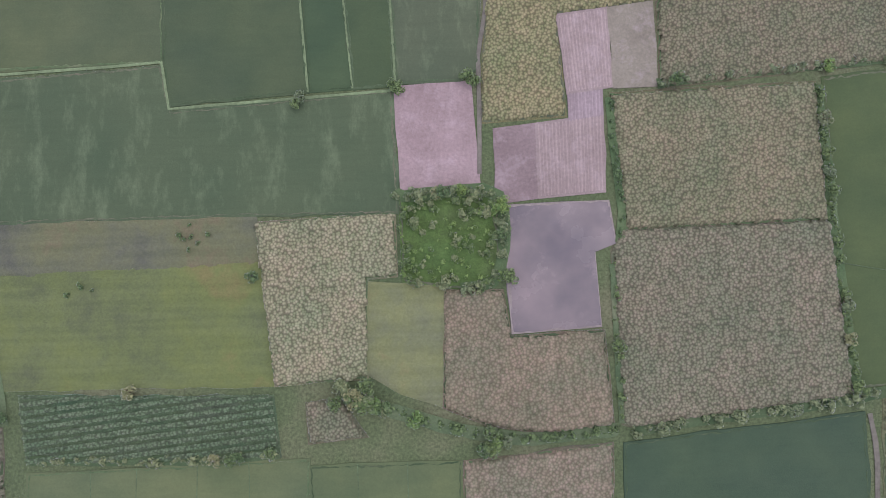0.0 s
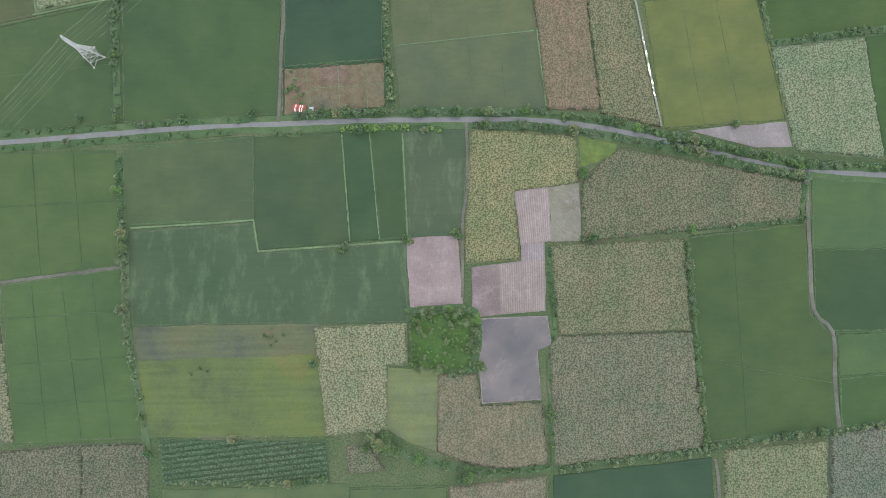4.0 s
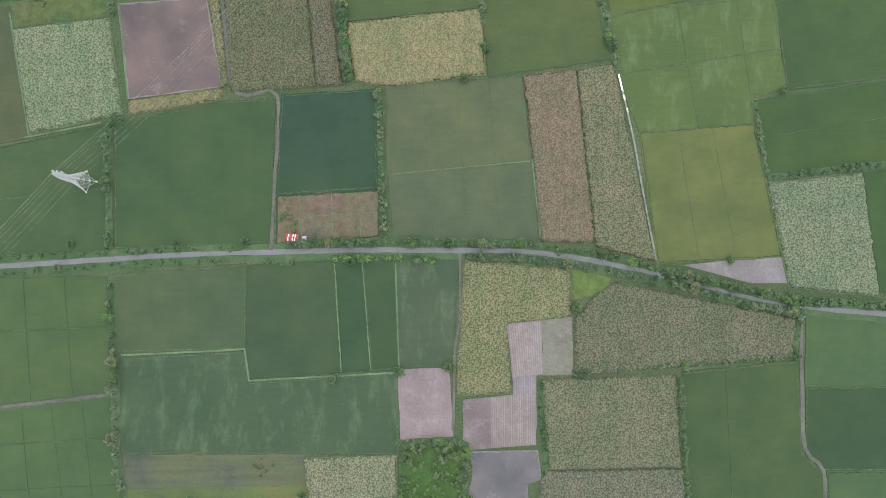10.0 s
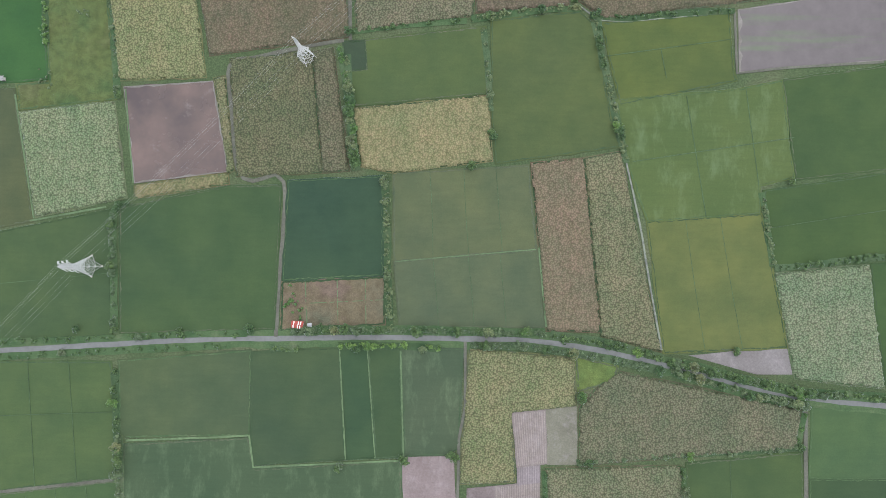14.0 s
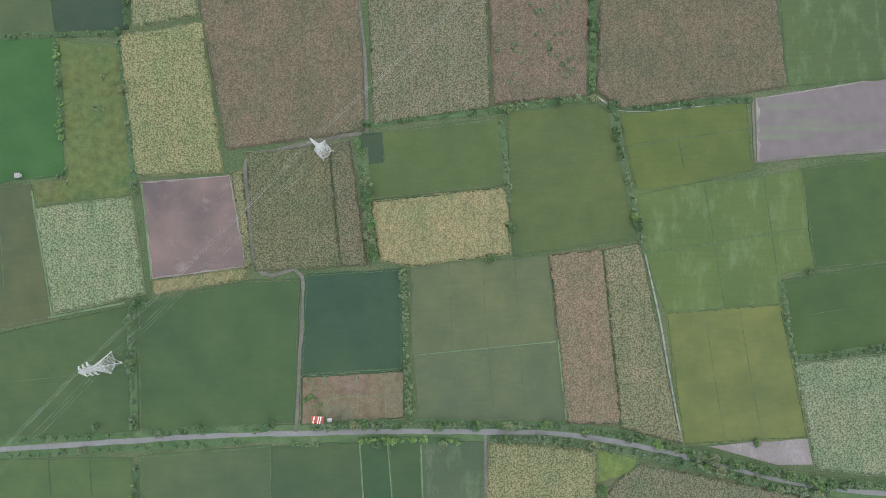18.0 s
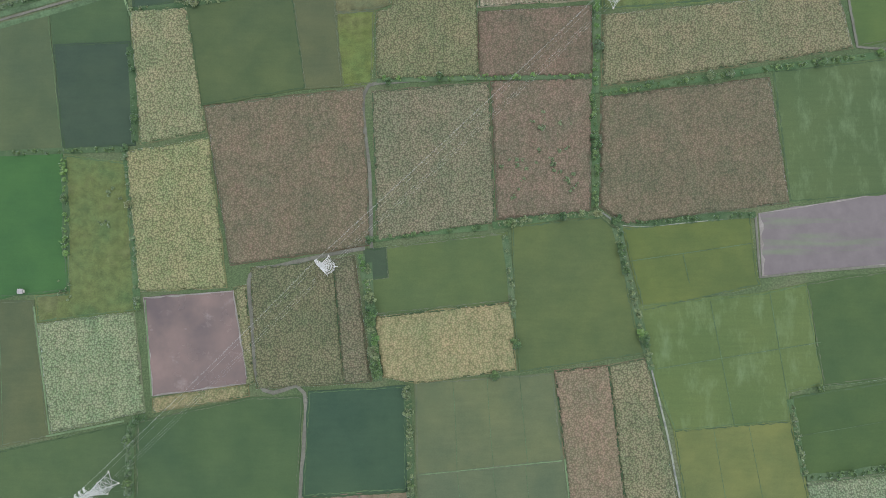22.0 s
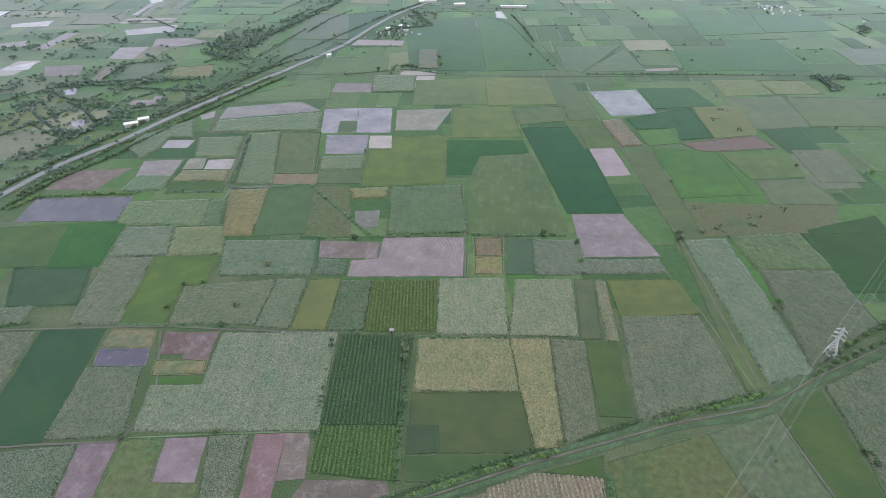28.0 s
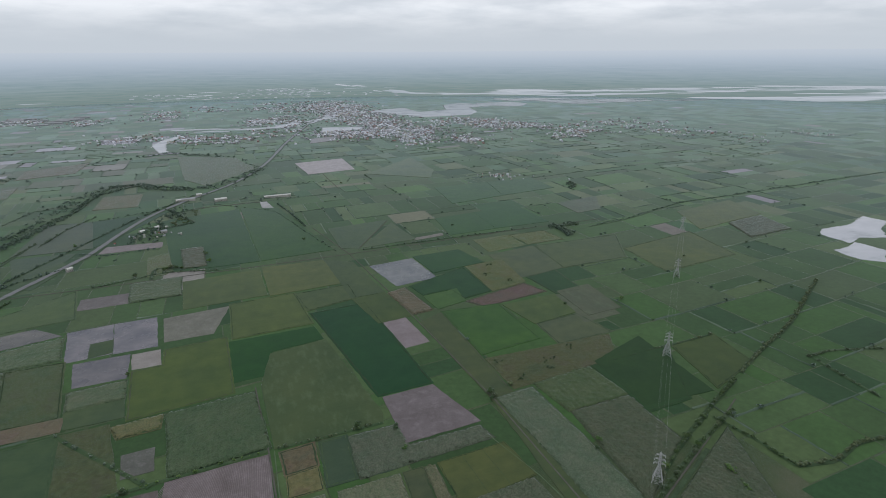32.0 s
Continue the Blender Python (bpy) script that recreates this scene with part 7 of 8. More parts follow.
# ---------------------------------------------------------------- buildings
def make_house(w, d, h, pitch, roof_mat, wall_mat, name="house"):
    root = new(name, None)
    bm = bmesh.new()
    block(bm, -w / 2, -d / 2, 0, w / 2, d / 2, h)
    wall = part("wall", bm, wall_mat, root)
    for side in (-1, 1):
        bm = bmesh.new()
        e, t = 0.5, 0.12
        a, b = (-w / 2 - e, side * (d / 2 + e), h - 0.1), (w / 2 + e, side * (d / 2 + e), h - 0.1)
        c, g = (w / 2 + e, 0, h + pitch), (-w / 2 - e, 0, h + pitch)
        lo = [bm.verts.new(p) for p in (a, b, c, g)]
        hi = [bm.verts.new((p[0], p[1], p[2] + t)) for p in (a, b, c, g)]
        bm.faces.new(lo)
        bm.faces.new(hi)
        for k in range(4):
            bm.faces.new((lo[k], lo[(k + 1) % 4], hi[(k + 1) % 4], hi[k]))
        bmesh.ops.recalc_face_normals(bm, faces=bm.faces)
        part("roof", bm, roof_mat, root)
    for side in (-1, 1):
        bm = bmesh.new()
        v = [bm.verts.new(p) for p in ((side * w / 2, -d / 2, h), (side * w / 2, d / 2, h), (side * w / 2, 0, h + pitch - 0.05), (side * (w / 2 - 0.2), -d / 2, h), (side * (w / 2 - 0.2), d / 2, h), (side * (w / 2 - 0.2), 0, h + pitch - 0.05))]
        for f in ((0, 1, 2), (3, 5, 4), (0, 3, 4, 1), (1, 4, 5, 2), (2, 5, 3, 0)):
            bm.faces.new([v[i] for i in f])
        part("gable", bm, wall_mat, root)
    bm = bmesh.new()
    block(bm, -0.5, -d / 2 - 0.06, 0, 0.5, -d / 2 + 0.02, 2.05)
    part("door", bm, M_DARK, root)
    for k in (-1, 1):
        bm = bmesh.new()
        block(bm, k * w * 0.3 - 0.5, -d / 2 - 0.05, 1.0, k * w * 0.3 + 0.5, -d / 2 + 0.02, 2.0)
        part("window", bm, M_DARK, root)
    return root


def make_farmhouse():
    root = make_house(5.8, 3.2, 2.6, 0.9, M_ROOFRED, M_WALL, "farmhouse")
    for k in (0, 2, 3):
        for side in (-1, 1):
            bm = bmesh.new()
            x = -2.5 + 1.25 * k + (0.3 if side > 0 else 0)
            z0, z1 = 2.66, 3.70
            y0, y1 = side * 1.95, side * 0.15
            v = [bm.verts.new(p) for p in ((x, y0, z0), (x + 0.62, y0, z0), (x + 0.62, y1, z1), (x, y1, z1))]
            u = [bm.verts.new((q.co.x, q.co.y, q.co.z + 0.05)) for q in v]
            bm.faces.new(u)
            for a in range(4):
                bm.faces.new((v[a], v[(a + 1) % 4], u[(a + 1) % 4], u[a]))
            bmesh.ops.recalc_face_normals(bm, faces=bm.faces)
            part("roof_sheet", bm, M_WHITE, root, "weathered white roof sheet")
    root.matrix_basis = pose(-83.9, 28.1, 0, 0, 0, -4)
    tagged(root, "small roadside farmhouse with a patched red and white sheet roof", "house", "houses")


make_farmhouse()
shed = make_house(1.5, 1.2, 2.0, 0.3, M_ROOFGREY, M_WHITE, "shed")
shed.matrix_basis = pose(-77.2, 27.9, 0, 0, 0, 5)
tagged(shed, "tiny grey-white sheet-metal shed beside a farmhouse", "shed", "houses")
hut = make_house(2.6, 2.4, 2.6, 0.5, M_OLDSHEET, M_WALL, "hut")
hut.matrix_basis = pose(-63.8, 543.0, 0, 0, 0, 0)
tagged(hut, "small grey-roofed field hut at the corner of a maize field", "hut", "houses")
pump = make_house(2.1, 1.8, 2.4, 0.3, M_OLDSHEET, M_WALL, "pump_house")
pump.matrix_basis = pose(-253.8, 165.1, 0, 0, 0, 3)
tagged(pump, "grey-white pump house at the edge of a bright green paddy", "pump house", "houses")
for x, y, w, d, a, lab in ((-452, 933, 17, 8, 28, "long white-roofed farm store by the main road"), (-442, 949, 14, 7, 28, "white-roofed shed by the main road"),
                           (-3, 1625, 26, 14, 10, "large white-roofed works beside the main road"), (121, 1604, 60, 7, 0, "long low white shed in open fields"),
                           (-72, 1654, 30, 14, 5, "grey-roofed yard building beside the main road"), (-150, 1412, 9, 6, 40, "small white roadside house"),
                           (-126, 1432, 8, 6, 40, "small white roadside house"), (-112, 1398, 10, 6, 15, "small grey roadside house"), (-238, 1236, 9, 5, 45, "small white roadside store with a yard"),
                           (-92, 1648, 12, 7, 20, "white workshop by the main road"), (-48, 1692, 12, 8, 10, "white workshop by the main road")):
    b = make_house(w, d, 5.0, 1.6, M_WHITE if "white" in lab else M_ROOFGREY, M_WALL, "farm_store")
    b.matrix_basis = pose(x, y, 0, 0, 0, a)
    tagged(b, lab, "building", "houses")


# quarters of the town and the hamlets round it: outline, number of houses, number of small roofs
TOWN = [
    (((425, 2507), (567, 2440), (906, 2523), (1026, 2774), (887, 2965), (984, 3379), (700, 3700), (560, 3300), (660, 2900), (440, 2680)), 120, 900),
    (((770, 4380), (984, 3879), (860, 3500), (600, 3560), (500, 3900)), 16, 330),
    (((1242, 3031), (1346, 2880), (1392, 2699), (1476, 2542), (1448, 2400), (1174, 2532), (1060, 2800), (1000, 3030)), 40, 280),
    (((712, 2444), (839, 2484), (762, 2196), (642, 2220)), 16, 70),
    (((906, 2416), (977, 2419), (970, 2231), (880, 2172)), 16, 60),
    (((1405, 2367), (1560, 2339), (1520, 2246), (1405, 2294)), 12, 40),
    (((1246, 2184), (1413, 2245), (1384, 2178), (1238, 2147)), 8, 24),
    (((660, 1566), (730, 1573), (753, 1624), (689, 1628)), 12, 14),
    (((-396, 2819), (-223, 2947), (-211, 2778), (-371, 2726)), 14, 50),
    (((-200, 2780), (-60, 2860), (60, 2760), (-60, 2560), (-130, 2640)), 14, 60),
    (((-167, 1401), (-141, 1435), (-113, 1460), (-113, 1371), (-150, 1349)), 8, 5),
    (((-948, 3886), (-812, 3930), (-738, 3580), (-871, 3607)), 8, 60),
    (((-622, 3633), (-491, 3723), (-460, 3482), (-568, 3404)), 8, 45),
    (((-297, 3950), (-157, 4118), (-145, 3571), (-251, 3535)), 10, 70),
    (((-4, 4348), (63, 4351), (158, 3885), (-4, 3883)), 4, 40),
    (((-1641, 2415), (-1551, 2614), (-1433, 2384), (-1400, 1990), (-1500, 1900)), 14, 90),
    (((-1585, 2748), (-1590, 2929), (-1421, 2903), (-1406, 2707)), 8, 160),
    (((-2201, 3578), (-2022, 3818), (-1500, 3613), (-1586, 3341), (-2000, 3200)), 10, 230),
    (((-2300, 2200), (-1800, 2500), (-1700, 2100), (-1900, 1800)), 8, 120),
    (((1700, 2150), (1960, 2250), (1950, 2000), (1760, 1980)), 8, 30),
    (((2200, 1900), (2420, 1960), (2400, 1760), (2240, 1760)), 6, 24),
    (((200, 3300), (420, 3500), (480, 3330), (260, 3180)), 6, 70),
    (((391, 4471), (757, 4486), (1001, 4496), (904, 3655), (411, 3636), (239, 4002)), 10, 260),
    (((198, 3378), (514, 3277), (352, 2751), (195, 2620), (181, 2745)), 8, 150),
    (((-64, 2834), (158, 2763), (189, 2553), (-36, 2545)), 8, 60),
    (((405, 2697), (666, 2743), (596, 2473), (378, 2466)), 10, 100),
    (((1630, 2651), (2118, 2447), (1919, 2239), (1464, 2406)), 8, 60),
    (((2002, 2007), (2149, 1939), (1851, 1699), (1724, 1758)), 6, 20),
]


def spread(quarter, n, rnd):
    """Random places inside an outline, gathered into loose blocks."""
    P = np.array(quarter, float)
    lo, hi = P.min(0), P.max(0)
    hearts, got = [], []
    while len(hearts) < max(3, n // 6):
        x, y = rnd.uniform(lo[0], hi[0]), rnd.uniform(lo[1], hi[1])
        if inside(np.array([x]), np.array([y]), quarter)[0]:
            hearts.append((x, y))
    for k in range(n):
        x, y = rnd.choice(hearts)
        loose = rnd.choice((16, 16, 24, 24, 80))
        got.append((x + rnd.gauss(0, loose), y + rnd.gauss(0, loose)))
    gx, gy = np.array([p[0] for p in got]), np.array([p[1] for p in got])
    wet = np.zeros(len(got), bool)
    for q in FAR_WATER:
        wet |= inside(gx, gy, q)
    return [p for p, w in zip(got, wet) if not w]


FAR_WATER = [q for q in FIELD_SHAPES if min(p[1] for p in q) > 2000]


def make_town():
    rnd = random.Random(77)
    kinds = []
    for k in range(6):
        t = make_house(rnd.uniform(9, 16), rnd.uniform(8, 12), (3.2, 6.4, 3.4, 6.2, 9.2, 4.0)[k], 1.2, (M_ROOFGREY, M_WHITE, M_ROOFRED, M_WHITE, M_WALL, M_ROOFGREY)[k], (M_WHITE, M_WALL)[k % 2], "town_house")
        tagged(t, ("grey-roofed", "white flat-fronted", "red-roofed", "pale two-storey", "tall plastered", "low grey")[k] + " house in a distant town", "house", "town houses")
        kinds.append(t)
    spots = []
    for quarter, n, w in TOWN:
        for x, y in spread(quarter, n, rnd):
            spots.append((x, y, rnd.choice((0, 0, 20, 90, 70))))
    for i, (x, y, a) in enumerate(spots):
        s = rnd.uniform(0.34, 0.68) * (0.55 if y < 2000 else 1.0)
        m = pose(x, y, 0, 0, 0, a + rnd.uniform(-8, 8)) @ Matrix.Diagonal((s, s, rnd.uniform(0.9, 1.3) * (0.55 if y < 2000 else 1.0), 1))
        if i < 6:
            kinds[i].matrix_basis = m
        else:
            t = copy_thing(kinds[rnd.randrange(6)], Matrix.Identity(4))
            t.matrix_basis = m


make_town()


def make_roofs():
    """The mass of small roofs of the distant town."""
    rng = np.random.RandomState(31)
    rnd = random.Random(13)
    m, nt, b = material("town_roofs", 0.7, 0.3)
    g = nt.nodes.new("ShaderNodeNewGeometry")
    c = ramp(nt, g.outputs["Random Per Island"], [(0.0, (0.84, 0.85, 0.90)), (0.22, (0.60, 0.61, 0.66)), (0.50, (0.42, 0.42, 0.45)), (0.74, (0.34, 0.31, 0.31)), (0.88, (0.40, 0.27, 0.25)), (0.93, (0.76, 0.76, 0.80))], True)
    nt.links.new(c, b.inputs["Base Color"])
    verts, faces = [], []
    for quarter, houses, n in TOWN:
        for x, y in spread(quarter, int(2.3 * n), rnd):
            k = 0.45 if y < 2000 else 1.0
            w, d, h, a = k * rng.uniform(2.0, 7.0), k * rng.uniform(2.0, 4.6), k * rng.uniform(2.0, 5.0), rng.choice((0.1, 0.5, 1.6))
            ca, sa = math.cos(a), math.sin(a)
            p = len(verts)
            for z in (0, h):
                verts += [(x + u * w * ca - v * d * sa, y + u * w * sa + v * d * ca, z) for u, v in ((-1, -1), (1, -1), (1, 1), (-1, 1))]
            verts += [(x - w * ca, y - w * sa, h + 1.5), (x + w * ca, y + w * sa, h + 1.5)]
            faces += [(p, p + 1, p + 5, p + 4), (p + 1, p + 2, p + 6, p + 5), (p + 2, p + 3, p + 7, p + 6), (p + 3, p, p + 4, p + 7),
                      (p + 4, p + 5, p + 9, p + 8), (p + 6, p + 7, p + 8, p + 9), (p + 5, p + 6, p + 9), (p + 7, p + 4, p + 8)]
    me = bpy.data.meshes.new("town_roofs")
    me.from_pydata(verts, [], faces)
    me.materials.append(m)
    tagged(new("town_roofs", me), "mass of small white, grey and red roofs of a distant town", "houses", "", "stuff")


make_roofs()


def make_sheds():
    """Long pale sheds and greenhouses strung out over the plain to the north-west."""
    rng = np.random.RandomState(47)
    verts, faces = [], []
    for x0, y0, x1, y1, n in ((-2700, 3900, -2357, 3706, 14), (-2357, 3706, -1828, 3551, 22), (-1938, 4374, -1492, 4151, 16), (-1492, 4151, -868, 3764, 20), (-868, 3764, -500, 3667, 10), (-1650, 2950, -1400, 2700, 12)):
        for k in range(n):
            t = rng.rand()
            x, y = x0 + (x1 - x0) * t + rng.normal(0, 60), y0 + (y1 - y0) * t + rng.normal(0, 90)
            w, d, h = rng.uniform(14, 48), rng.uniform(7, 15), rng.uniform(4, 8)
            p = len(verts)
            verts += [(x + sx * w, y + sy * d, z) for z in (0, h) for sx, sy in ((-1, -1), (1, -1), (1, 1), (-1, 1))]
            verts += [(x - w, y, h + 3), (x + w, y, h + 3)]
            faces += [(p, p + 1, p + 5, p + 4), (p + 1, p + 2, p + 6, p + 9, p + 5), (p + 2, p + 3, p + 7, p + 6), (p + 3, p, p + 4, p + 8, p + 7), (p + 4, p + 5, p + 9, p + 8), (p + 6, p + 7, p + 8, p + 9)]
    me = bpy.data.meshes.new("distant_sheds")
    me.from_pydata(verts, [], faces)
    me.materials.append(M_ROOFGREY)
    tagged(new("distant_sheds", me), "long pale grey sheds strung out over the far plain", "sheds", "", "stuff")


make_sheds()


def make_far_marks():
    """Glowing flat shapes for pools and roofs of the plain too far off to shift, set on the backdrop where the lines of
    sight to them meet it.
    """
    rng = np.random.RandomState(58)

    def meet(x, y, r):
        dx, dy = x - CENTRE[0], y - CENTRE[1]
        d = math.hypot(dx, dy)
        return CENTRE[0] + dx / d * r, CENTRE[1] + dy / d * r, 321.0 * (1 - r / d)

    # Water shine and haze are put into these self-lit colours.
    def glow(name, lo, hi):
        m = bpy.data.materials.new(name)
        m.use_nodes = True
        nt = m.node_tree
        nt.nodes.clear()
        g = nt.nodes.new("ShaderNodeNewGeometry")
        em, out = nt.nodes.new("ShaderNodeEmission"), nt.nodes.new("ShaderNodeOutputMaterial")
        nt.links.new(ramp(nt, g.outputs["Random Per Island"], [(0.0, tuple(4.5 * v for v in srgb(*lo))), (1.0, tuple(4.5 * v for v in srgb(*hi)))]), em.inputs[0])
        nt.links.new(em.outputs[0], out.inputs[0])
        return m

    verts, faces = [], []
    for n, wide, lo, hi, line in ((60, 90, 140, 380, ((3131, 3456), (3523, 3319), (3919, 3180), (4374, 3076), (4672, 2990), (5050, 2800))),
                                  (64, 330, 140, 440, ((2400, 4700), (2678, 4618), (3198, 4524), (3960, 4311), (4749, 4090), (5310, 3792), (5684, 3595), (6000, 3400))),
                                  (20, 60, 110, 300, ((1545, 6822), (1565, 5796), (1601, 5249), (1742, 4986), (1912, 4752), (2075, 4747), (2400, 4600))),
                                  (16, 300, 60, 160, ((-3400, 4700), (-2500, 5000), (-900, 5000), (200, 5500), (1100, 5800), (1900, 5900)))):
        P = [Vector(p) for p in line]
        for k in range(n):
            i = min(range(len(P) - 1), key=lambda j: abs(j + 0.5 - (k + 0.5) / n * (len(P) - 1)))
            along = (P[i + 1] - P[i])
            c = P[i] + along * rng.rand()
            along.normalize()
            side = Vector((-along.y, along.x))
            c += side * rng.normal(0, wide)
            length, slim, j0 = rng.uniform(lo, hi), rng.uniform(0.14, 0.36), len(verts)
            ring = []
            for j in range(14):
                a = 2 * math.pi * j / 14
                q = c + along * math.cos(a) * length * rng.uniform(0.7, 1.1) + side * math.sin(a) * length * slim * rng.uniform(0.4, 1.3)
                away = q - Vector(CENTRE)
                ring.append(q if away.length > 4715 else Vector(CENTRE) + away * (4715 / away.length))
            verts += [meet(q.x, q.y, 4684.0 - 0.05 * k) for q in ring]
            faces.append(tuple(range(j0, j0 + 14)))
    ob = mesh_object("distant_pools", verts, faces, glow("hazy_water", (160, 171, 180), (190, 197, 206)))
    tagged(ob, "glowing braided river pool shapes on the backdrop, colours paled for haze", "backdrop", "", "structure")
    verts, faces = [], []
    for x0, y0, x1, y1, n in ((400, 4750, 1050, 6200, 150), (-500, 4750, 400, 5800, 90), (-3600, 3600, -1600, 5200, 70), (1100, 4750, 1600, 5600, 30)):
        for k in range(n):
            x, y = rng.uniform(x0, x1), rng.uniform(y0, y1)
            if math.hypot(x - CENTRE[0], y - CENTRE[1]) < 4760:
                continue
            p, w, h, j = meet(x, y, 4676.0), rng.uniform(4, 15), rng.uniform(2, 5), len(verts)
            e = Vector((y - CENTRE[1], CENTRE[0] - x)).normalized() * w
            verts += [(p[0] - e.x, p[1] - e.y, p[2]), (p[0] + e.x, p[1] + e.y, p[2]), (p[0] + e.x, p[1] + e.y, p[2] + h), (p[0] - e.x, p[1] - e.y, p[2] + h)]
            faces.append((j, j + 1, j + 2, j + 3))
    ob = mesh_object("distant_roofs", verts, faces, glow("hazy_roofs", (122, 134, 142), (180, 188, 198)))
    tagged(ob, "glowing roof shapes scattered on the backdrop, colours paled for haze", "backdrop", "", "structure")


make_far_marks()


# ---------------------------------------------------------------- fields out to the horizon
def far_material(name, table, gain):
    m, nt, b = material(name, 0.8, 0.25, 0.0, 0.62)
    g = nt.nodes.new("ShaderNodeNewGeometry")
    c = ramp(nt, g.outputs["Random Per Island"], [(k / len(table), tuple(gain * v * ALBEDO for v in srgb(*q))) for k, q in enumerate(table)], True)
    big = ramp(nt, noise_node(nt, 0.012, 6, 0.6), [(0.3, 0.84), (0.7, 1.16)])
    fine = ramp(nt, noise_node(nt, 0.15, 6, 0.75), [(0.3, 0.8), (0.7, 1.2)])
    nt.links.new(mixed(nt, mixed(nt, c, big), fine), b.inputs["Base Color"])
    return m


def strip_row(verts, faces, a, b, rng, wide, tall):
    """A low ragged line of shrubs from a to b."""
    d = math.hypot(b[0] - a[0], b[1] - a[1])
    n = max(2, int(d / 9))
    nx, ny = -(b[1] - a[1]) / d, (b[0] - a[0]) / d
    for j in range(n + 1):
        t = j / n
        x, y = a[0] + (b[0] - a[0]) * t, a[1] + (b[1] - a[1]) * t
        w, h = wide * rng.uniform(0.5, 1.3), tall * rng.uniform(0.15, 1.2)
        verts += [(x + nx * w, y + ny * w, 0.0), (x + rng.uniform(-1, 1), y + rng.uniform(-1, 1), h), (x - nx * w, y - ny * w, 0.0)]
        if j:
            k = len(verts) - 6
            faces += [(k, k + 3, k + 4, k + 1), (k + 1, k + 4, k + 5, k + 2)]


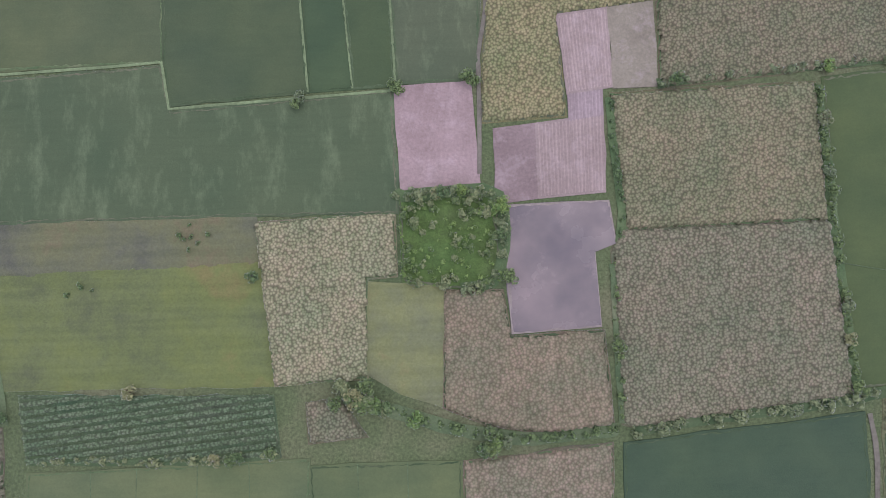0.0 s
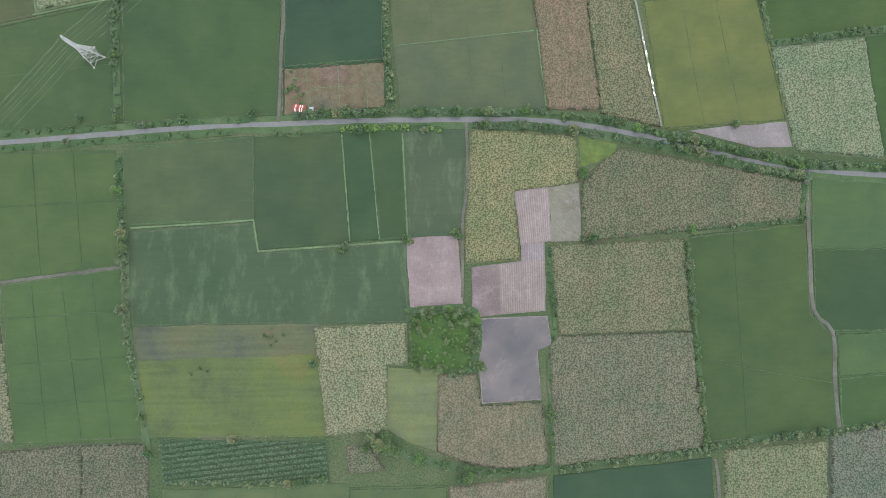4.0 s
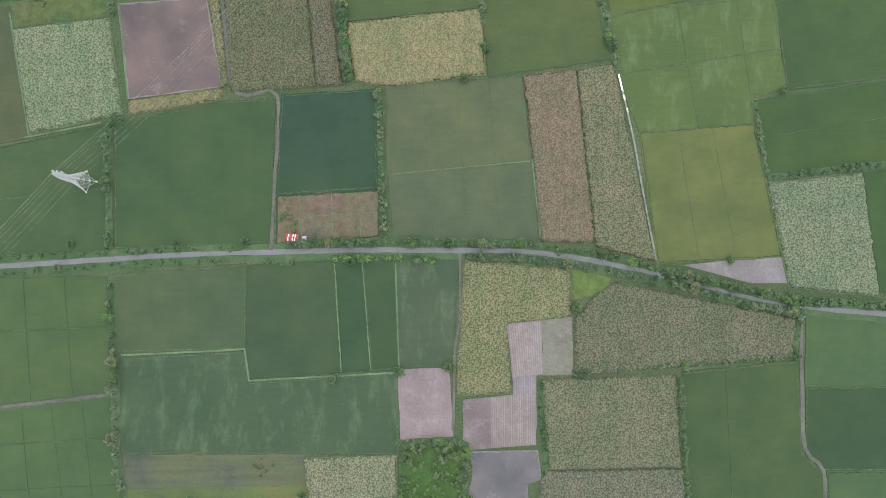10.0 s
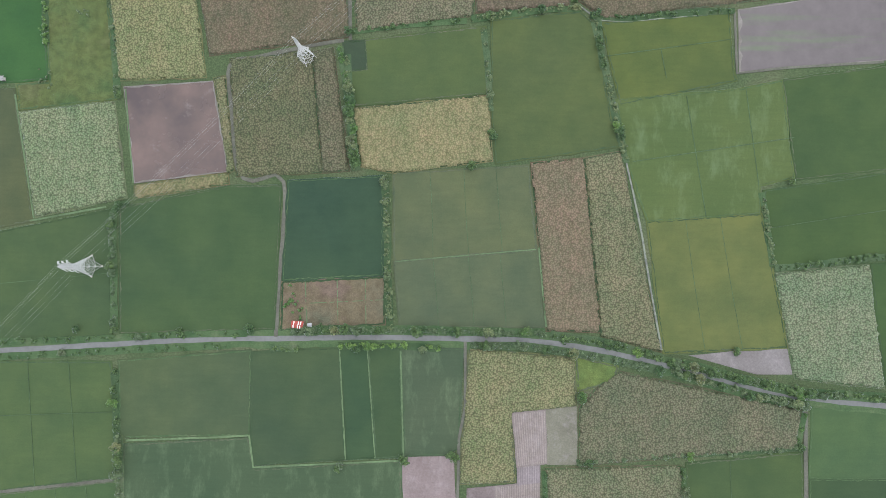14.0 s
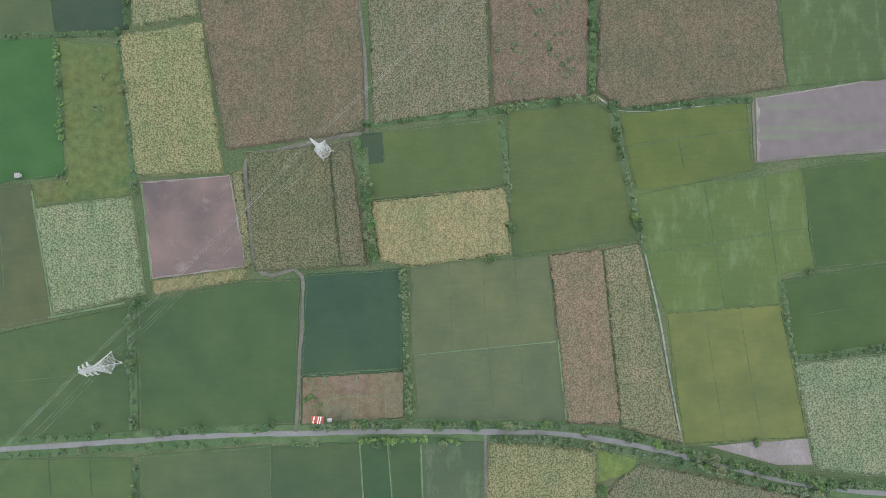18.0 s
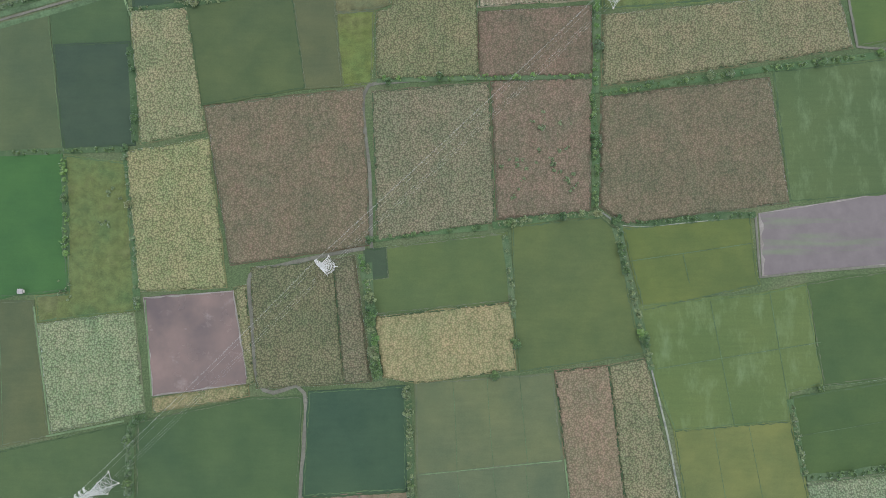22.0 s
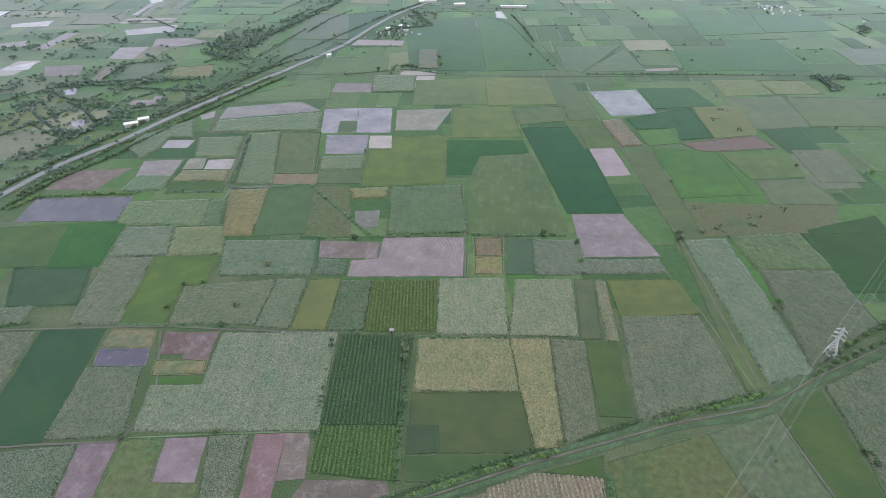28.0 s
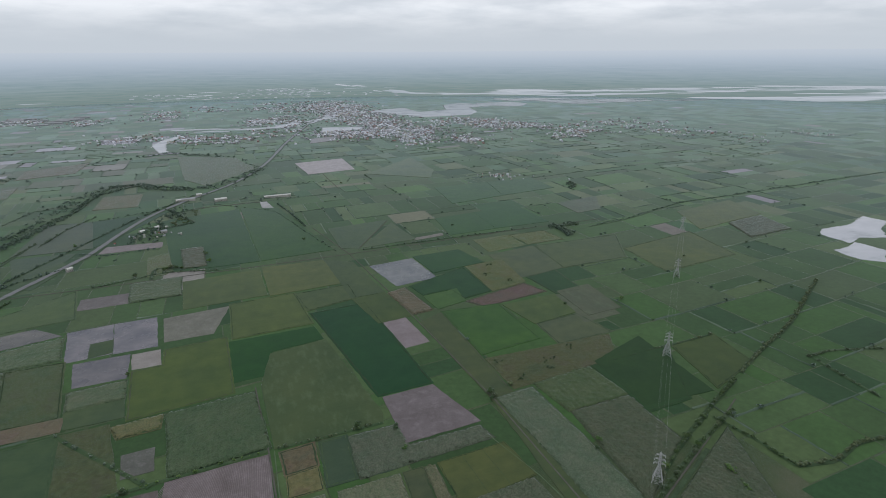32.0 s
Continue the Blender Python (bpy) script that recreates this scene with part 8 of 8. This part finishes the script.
def make_far_fields():
    rng = np.random.RandomState(12)
    fresh = [(68, 98, 58), (78, 108, 64), (86, 114, 70), (70, 102, 60), (90, 112, 72), (80, 113, 64), (94, 117, 74), (58, 92, 56), (74, 110, 58), (84, 106, 70)]
    mixed_crop = [(66, 98, 60), (78, 108, 66), (86, 114, 70), (70, 104, 62), (94, 114, 76), (78, 112, 62), (96, 117, 76), (60, 94, 58), (84, 116, 64), (102, 114, 82), (72, 106, 60), (82, 106, 68)]
    # Haze is painted into the next three palettes: each paler and bluer.
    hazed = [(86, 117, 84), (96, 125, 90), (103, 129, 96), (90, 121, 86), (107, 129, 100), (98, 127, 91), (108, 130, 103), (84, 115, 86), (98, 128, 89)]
    more_hazed = [(r + 8, g + 7, b + 19) for r, g, b in hazed]
    misty = [(r + 4, g + 4, b + 18) for r, g, b in more_hazed]
    tired = [(88, 109, 76), (102, 112, 86), (76, 105, 68), (112, 116, 96), (82, 111, 68), (96, 109, 82), (68, 97, 64), (106, 117, 78), (86, 103, 78)]
    wet = [(158, 152, 160), (142, 134, 138), (184, 180, 188), (132, 126, 118), (150, 146, 140), (126, 128, 104)]
    kinds = {
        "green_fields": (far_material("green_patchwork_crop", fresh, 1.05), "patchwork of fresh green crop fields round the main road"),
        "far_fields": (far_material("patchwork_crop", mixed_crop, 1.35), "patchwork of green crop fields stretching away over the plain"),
        "distant_fields": (far_material("hazed_patchwork_crop", hazed, 1.25), "patchwork of distant crop fields with haze painted into their colours"),
        "dry_fields": (far_material("more_hazed_patchwork_crop", more_hazed, 1.6), "patchwork of farther fields with stronger haze painted into their colours"),
        "misty_fields": (far_material("most_hazed_patchwork_crop", misty, 1.7), "patchwork of farthest fields with blue haze painted into their colours"),
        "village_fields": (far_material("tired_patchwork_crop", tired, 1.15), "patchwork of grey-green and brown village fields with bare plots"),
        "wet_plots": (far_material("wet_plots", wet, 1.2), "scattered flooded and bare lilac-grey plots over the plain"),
    }
    cells = {k: ([], []) for k in kinds}
    shapes = [(np.array(s).min(0) - 4, np.array(s).max(0) + 4) for s in FIELD_SHAPES]
    hedges = []
    ca, sa = math.cos(radians(4)), math.sin(radians(4))

    def place(u, v):
        a = u + 10 * math.sin(v / 190.0) + v * 0.06
        return a * ca - v * sa, a * sa + v * ca + 6 * math.sin(u / 130.0)

    v = -1000.0
    while v < 5000:
        dv = rng.uniform(50, 110)
        u = -5000.0
        while u < 5000:
            du = rng.uniform(45, 130)
            n = rng.choice((1, 1, 2, 2, 3))
            across = rng.rand() < 0.6
            for k in range(n):
                a0, a1 = (u + du * k / n, u + du * (k + 1) / n) if across else (u, u + du)
                b0, b1 = (v, v + dv) if across else (v + dv * k / n, v + dv * (k + 1) / n)
                g = 1.5 if n == 1 else 0.7
                q = np.array([place(*p) for p in ((a0 + g, b0 + g), (a1 - g, b0 + g), (a1 - g, b1 - g), (a0 + g, b1 - g))])
                mid = q.mean(0)
                gone = np.hypot(mid[0] - CENTRE[0], mid[1] - CENTRE[1])
                if gone > REACH + 60 or (-290 < mid[0] < 240 and -290 < mid[1] < 560):
                    continue
                lo, hi = q.min(0), q.max(0)
                z = 0.05
                if mid[1] < 1500 and any((lo[0] < h[0]) and (hi[0] > l[0]) and (lo[1] < h[1]) and (hi[1] > l[1]) and
                                         inside(np.append(q[:, 0], mid[0]), np.append(q[:, 1], mid[1]), s).any() for s, (l, h) in zip(FIELD_SHAPES, shapes)):
                    if mid[1] < 590:
                        continue
                    z = 0.02
                west = mid[0] < -420 - 0.12 * mid[1] or (mid[0] < -100 and mid[1] > 1900)
                if mid[1] > 850 and rng.rand() < (0.11 if west else 0.008):
                    kind = "wet_plots"
                # farther cells draw the palettes with more haze in them
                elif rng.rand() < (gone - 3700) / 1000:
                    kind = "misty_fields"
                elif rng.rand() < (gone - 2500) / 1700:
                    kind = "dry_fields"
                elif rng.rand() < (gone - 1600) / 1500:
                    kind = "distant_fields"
                elif west:
                    kind = "village_fields"
                elif rng.rand() < (1350 - gone) / 300 or (not west and rng.rand() < 0.5):
                    kind = "green_fields"
                else:
                    kind = "far_fields"
                vs, fs = cells[kind]
                j = len(vs)
                vs += [(x, y, z) for x, y in q]
                fs.append((j, j + 1, j + 2, j + 3))
                if rng.rand() < 0.7:
                    hedges.append((q[0], q[1]))
                if rng.rand() < 0.5:
                    hedges.append((q[1], q[2]))
            u += du
        v += dv
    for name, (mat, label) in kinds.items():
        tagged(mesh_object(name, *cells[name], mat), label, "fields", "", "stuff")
    spots, rows_v, rows_f = [], [], []
    for a, b in hedges:
        d = math.hypot(a[0] - CENTRE[0], a[1] - CENTRE[1])
        if a[1] < 150 or d > 2700 or abs(a[0]) > 0.95 * (a[1] + 200):
            continue
        px, py = np.linspace(a[0], b[0], 7), np.linspace(a[1], b[1], 7)
        if any(px.min() < h[0] and px.max() > l[0] and py.min() < h[1] and py.max() > l[1] and inside(px, py, s).any() for s, (l, h) in zip(FIELD_SHAPES, shapes)):
            continue
        if rng.rand() < 0.55:
            strip_row(rows_v, rows_f, a, b, rng, 1.4, 1.6)
        n = int(np.hypot(*(b - a)) / rng.uniform(22, 110))
        for k in range(n):
            x, y = a + (b - a) * rng.rand()
            spots.append((x, y, rng.uniform(1.6, 4.0), -0.2))
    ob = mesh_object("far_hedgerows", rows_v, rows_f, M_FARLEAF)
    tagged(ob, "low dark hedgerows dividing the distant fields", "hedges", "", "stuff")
    for quarter, houses, n in TOWN:
        c = np.array(quarter, float)
        for k in range(int(0.4 * n)):
            x, y = rng.uniform(c.min(0) - 30, c.max(0) + 30)
            spots.append((x, y, rng.uniform(2.2, 5.0), -0.3))
    # woods along the old river bed and in the villages west of the main road
    for wood, n in ((((-494, 1304), (-463, 1386), (-397, 1456), (-352, 1560), (-328, 1458), (-377, 1367), (-375, 1271), (-398, 1203), (-445, 1235)), 200),
                    (((-180, 1330), (-120, 1330), (-95, 1480), (-60, 1560), (-110, 1570), (-150, 1450)), 130)):
        c = np.array(wood, float)
        x, y = rng.uniform(c[:, 0].min(), c[:, 0].max(), 3 * n), rng.uniform(c[:, 1].min(), c[:, 1].max(), 3 * n)
        ok = inside(x, y, wood)
        spots += [(p, q, rng.uniform(2.4, 5.0), -0.3) for p, q in zip(x[ok], y[ok])][:n]
    for line, n, wide in ((((-99, 2350), (-9, 2289), (72, 2147), (106, 1974), (77, 1887), (-10, 1788), (-62, 1768)), 260, 14),
                          (((-62, 1768), (-155, 1821), (-192, 1879), (-255, 1877), (-306, 1760), (-357, 1569)), 190, 9),
                          (((-539, 2060), (-400, 2235), (-250, 2330), (-130, 2400)), 90, 10), (((-560, 780), (-520, 880), (-470, 980), (-420, 1100), (-340, 1240)), 170, 16),
                          (((-620, 860), (-640, 1000), (-600, 1120), (-520, 1240)), 150, 18), (((-760, 980), (-700, 1100), (-560, 1180)), 110, 18), (((-900, 1250), (-760, 1300), (-640, 1330)), 60, 14)):
        P = np.array(line, float)
        for k in range(n):
            i = rng.randint(len(P) - 1)
            x, y = P[i] + (P[i + 1] - P[i]) * rng.rand() + rng.normal(0, wide, 2)
            spots.append((x, y, rng.uniform(2.2, 5.2), -0.3))
    for cx, cy, sx, sy, n in ((-620, 950, 120, 140, 480), (-760, 1250, 200, 190, 260), (-1200, 2100, 500, 400, 260)):
        for k in range(n // 8):
            x, y, a = rng.normal(cx, sx), rng.normal(cy, sy), rng.uniform(0, math.pi)
            for j in range(rng.randint(4, 14)):
                u = rng.normal(0, 15)
                spots.append((x + u * math.cos(a) + rng.normal(0, 3), y + u * math.sin(a) + rng.normal(0, 3), rng.uniform(1.8, 4.4), -0.3))
    sx, sy = np.array([s[0] for s in spots]), np.array([s[1] for s in spots])
    taken = np.zeros(len(spots), bool)
    for s in FIELD_SHAPES:
        taken |= inside(sx, sy, s)
    spots = [s for s, t in zip(spots, taken) if not t]
    for name, keep, mat, label in (("far_trees", lambda d: d < 1350, M_FARLEAF, "scattered green trees and bushes over the far plain, haze put into leaf colour"),
                                   ("distant_trees", lambda d: d >= 1350, M_HAZELEAF, "scattered trees near the horizon, stronger haze put into leaf colour")):
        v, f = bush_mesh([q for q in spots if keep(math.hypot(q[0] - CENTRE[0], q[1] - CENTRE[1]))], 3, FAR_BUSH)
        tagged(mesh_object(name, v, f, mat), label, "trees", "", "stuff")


make_far_fields()
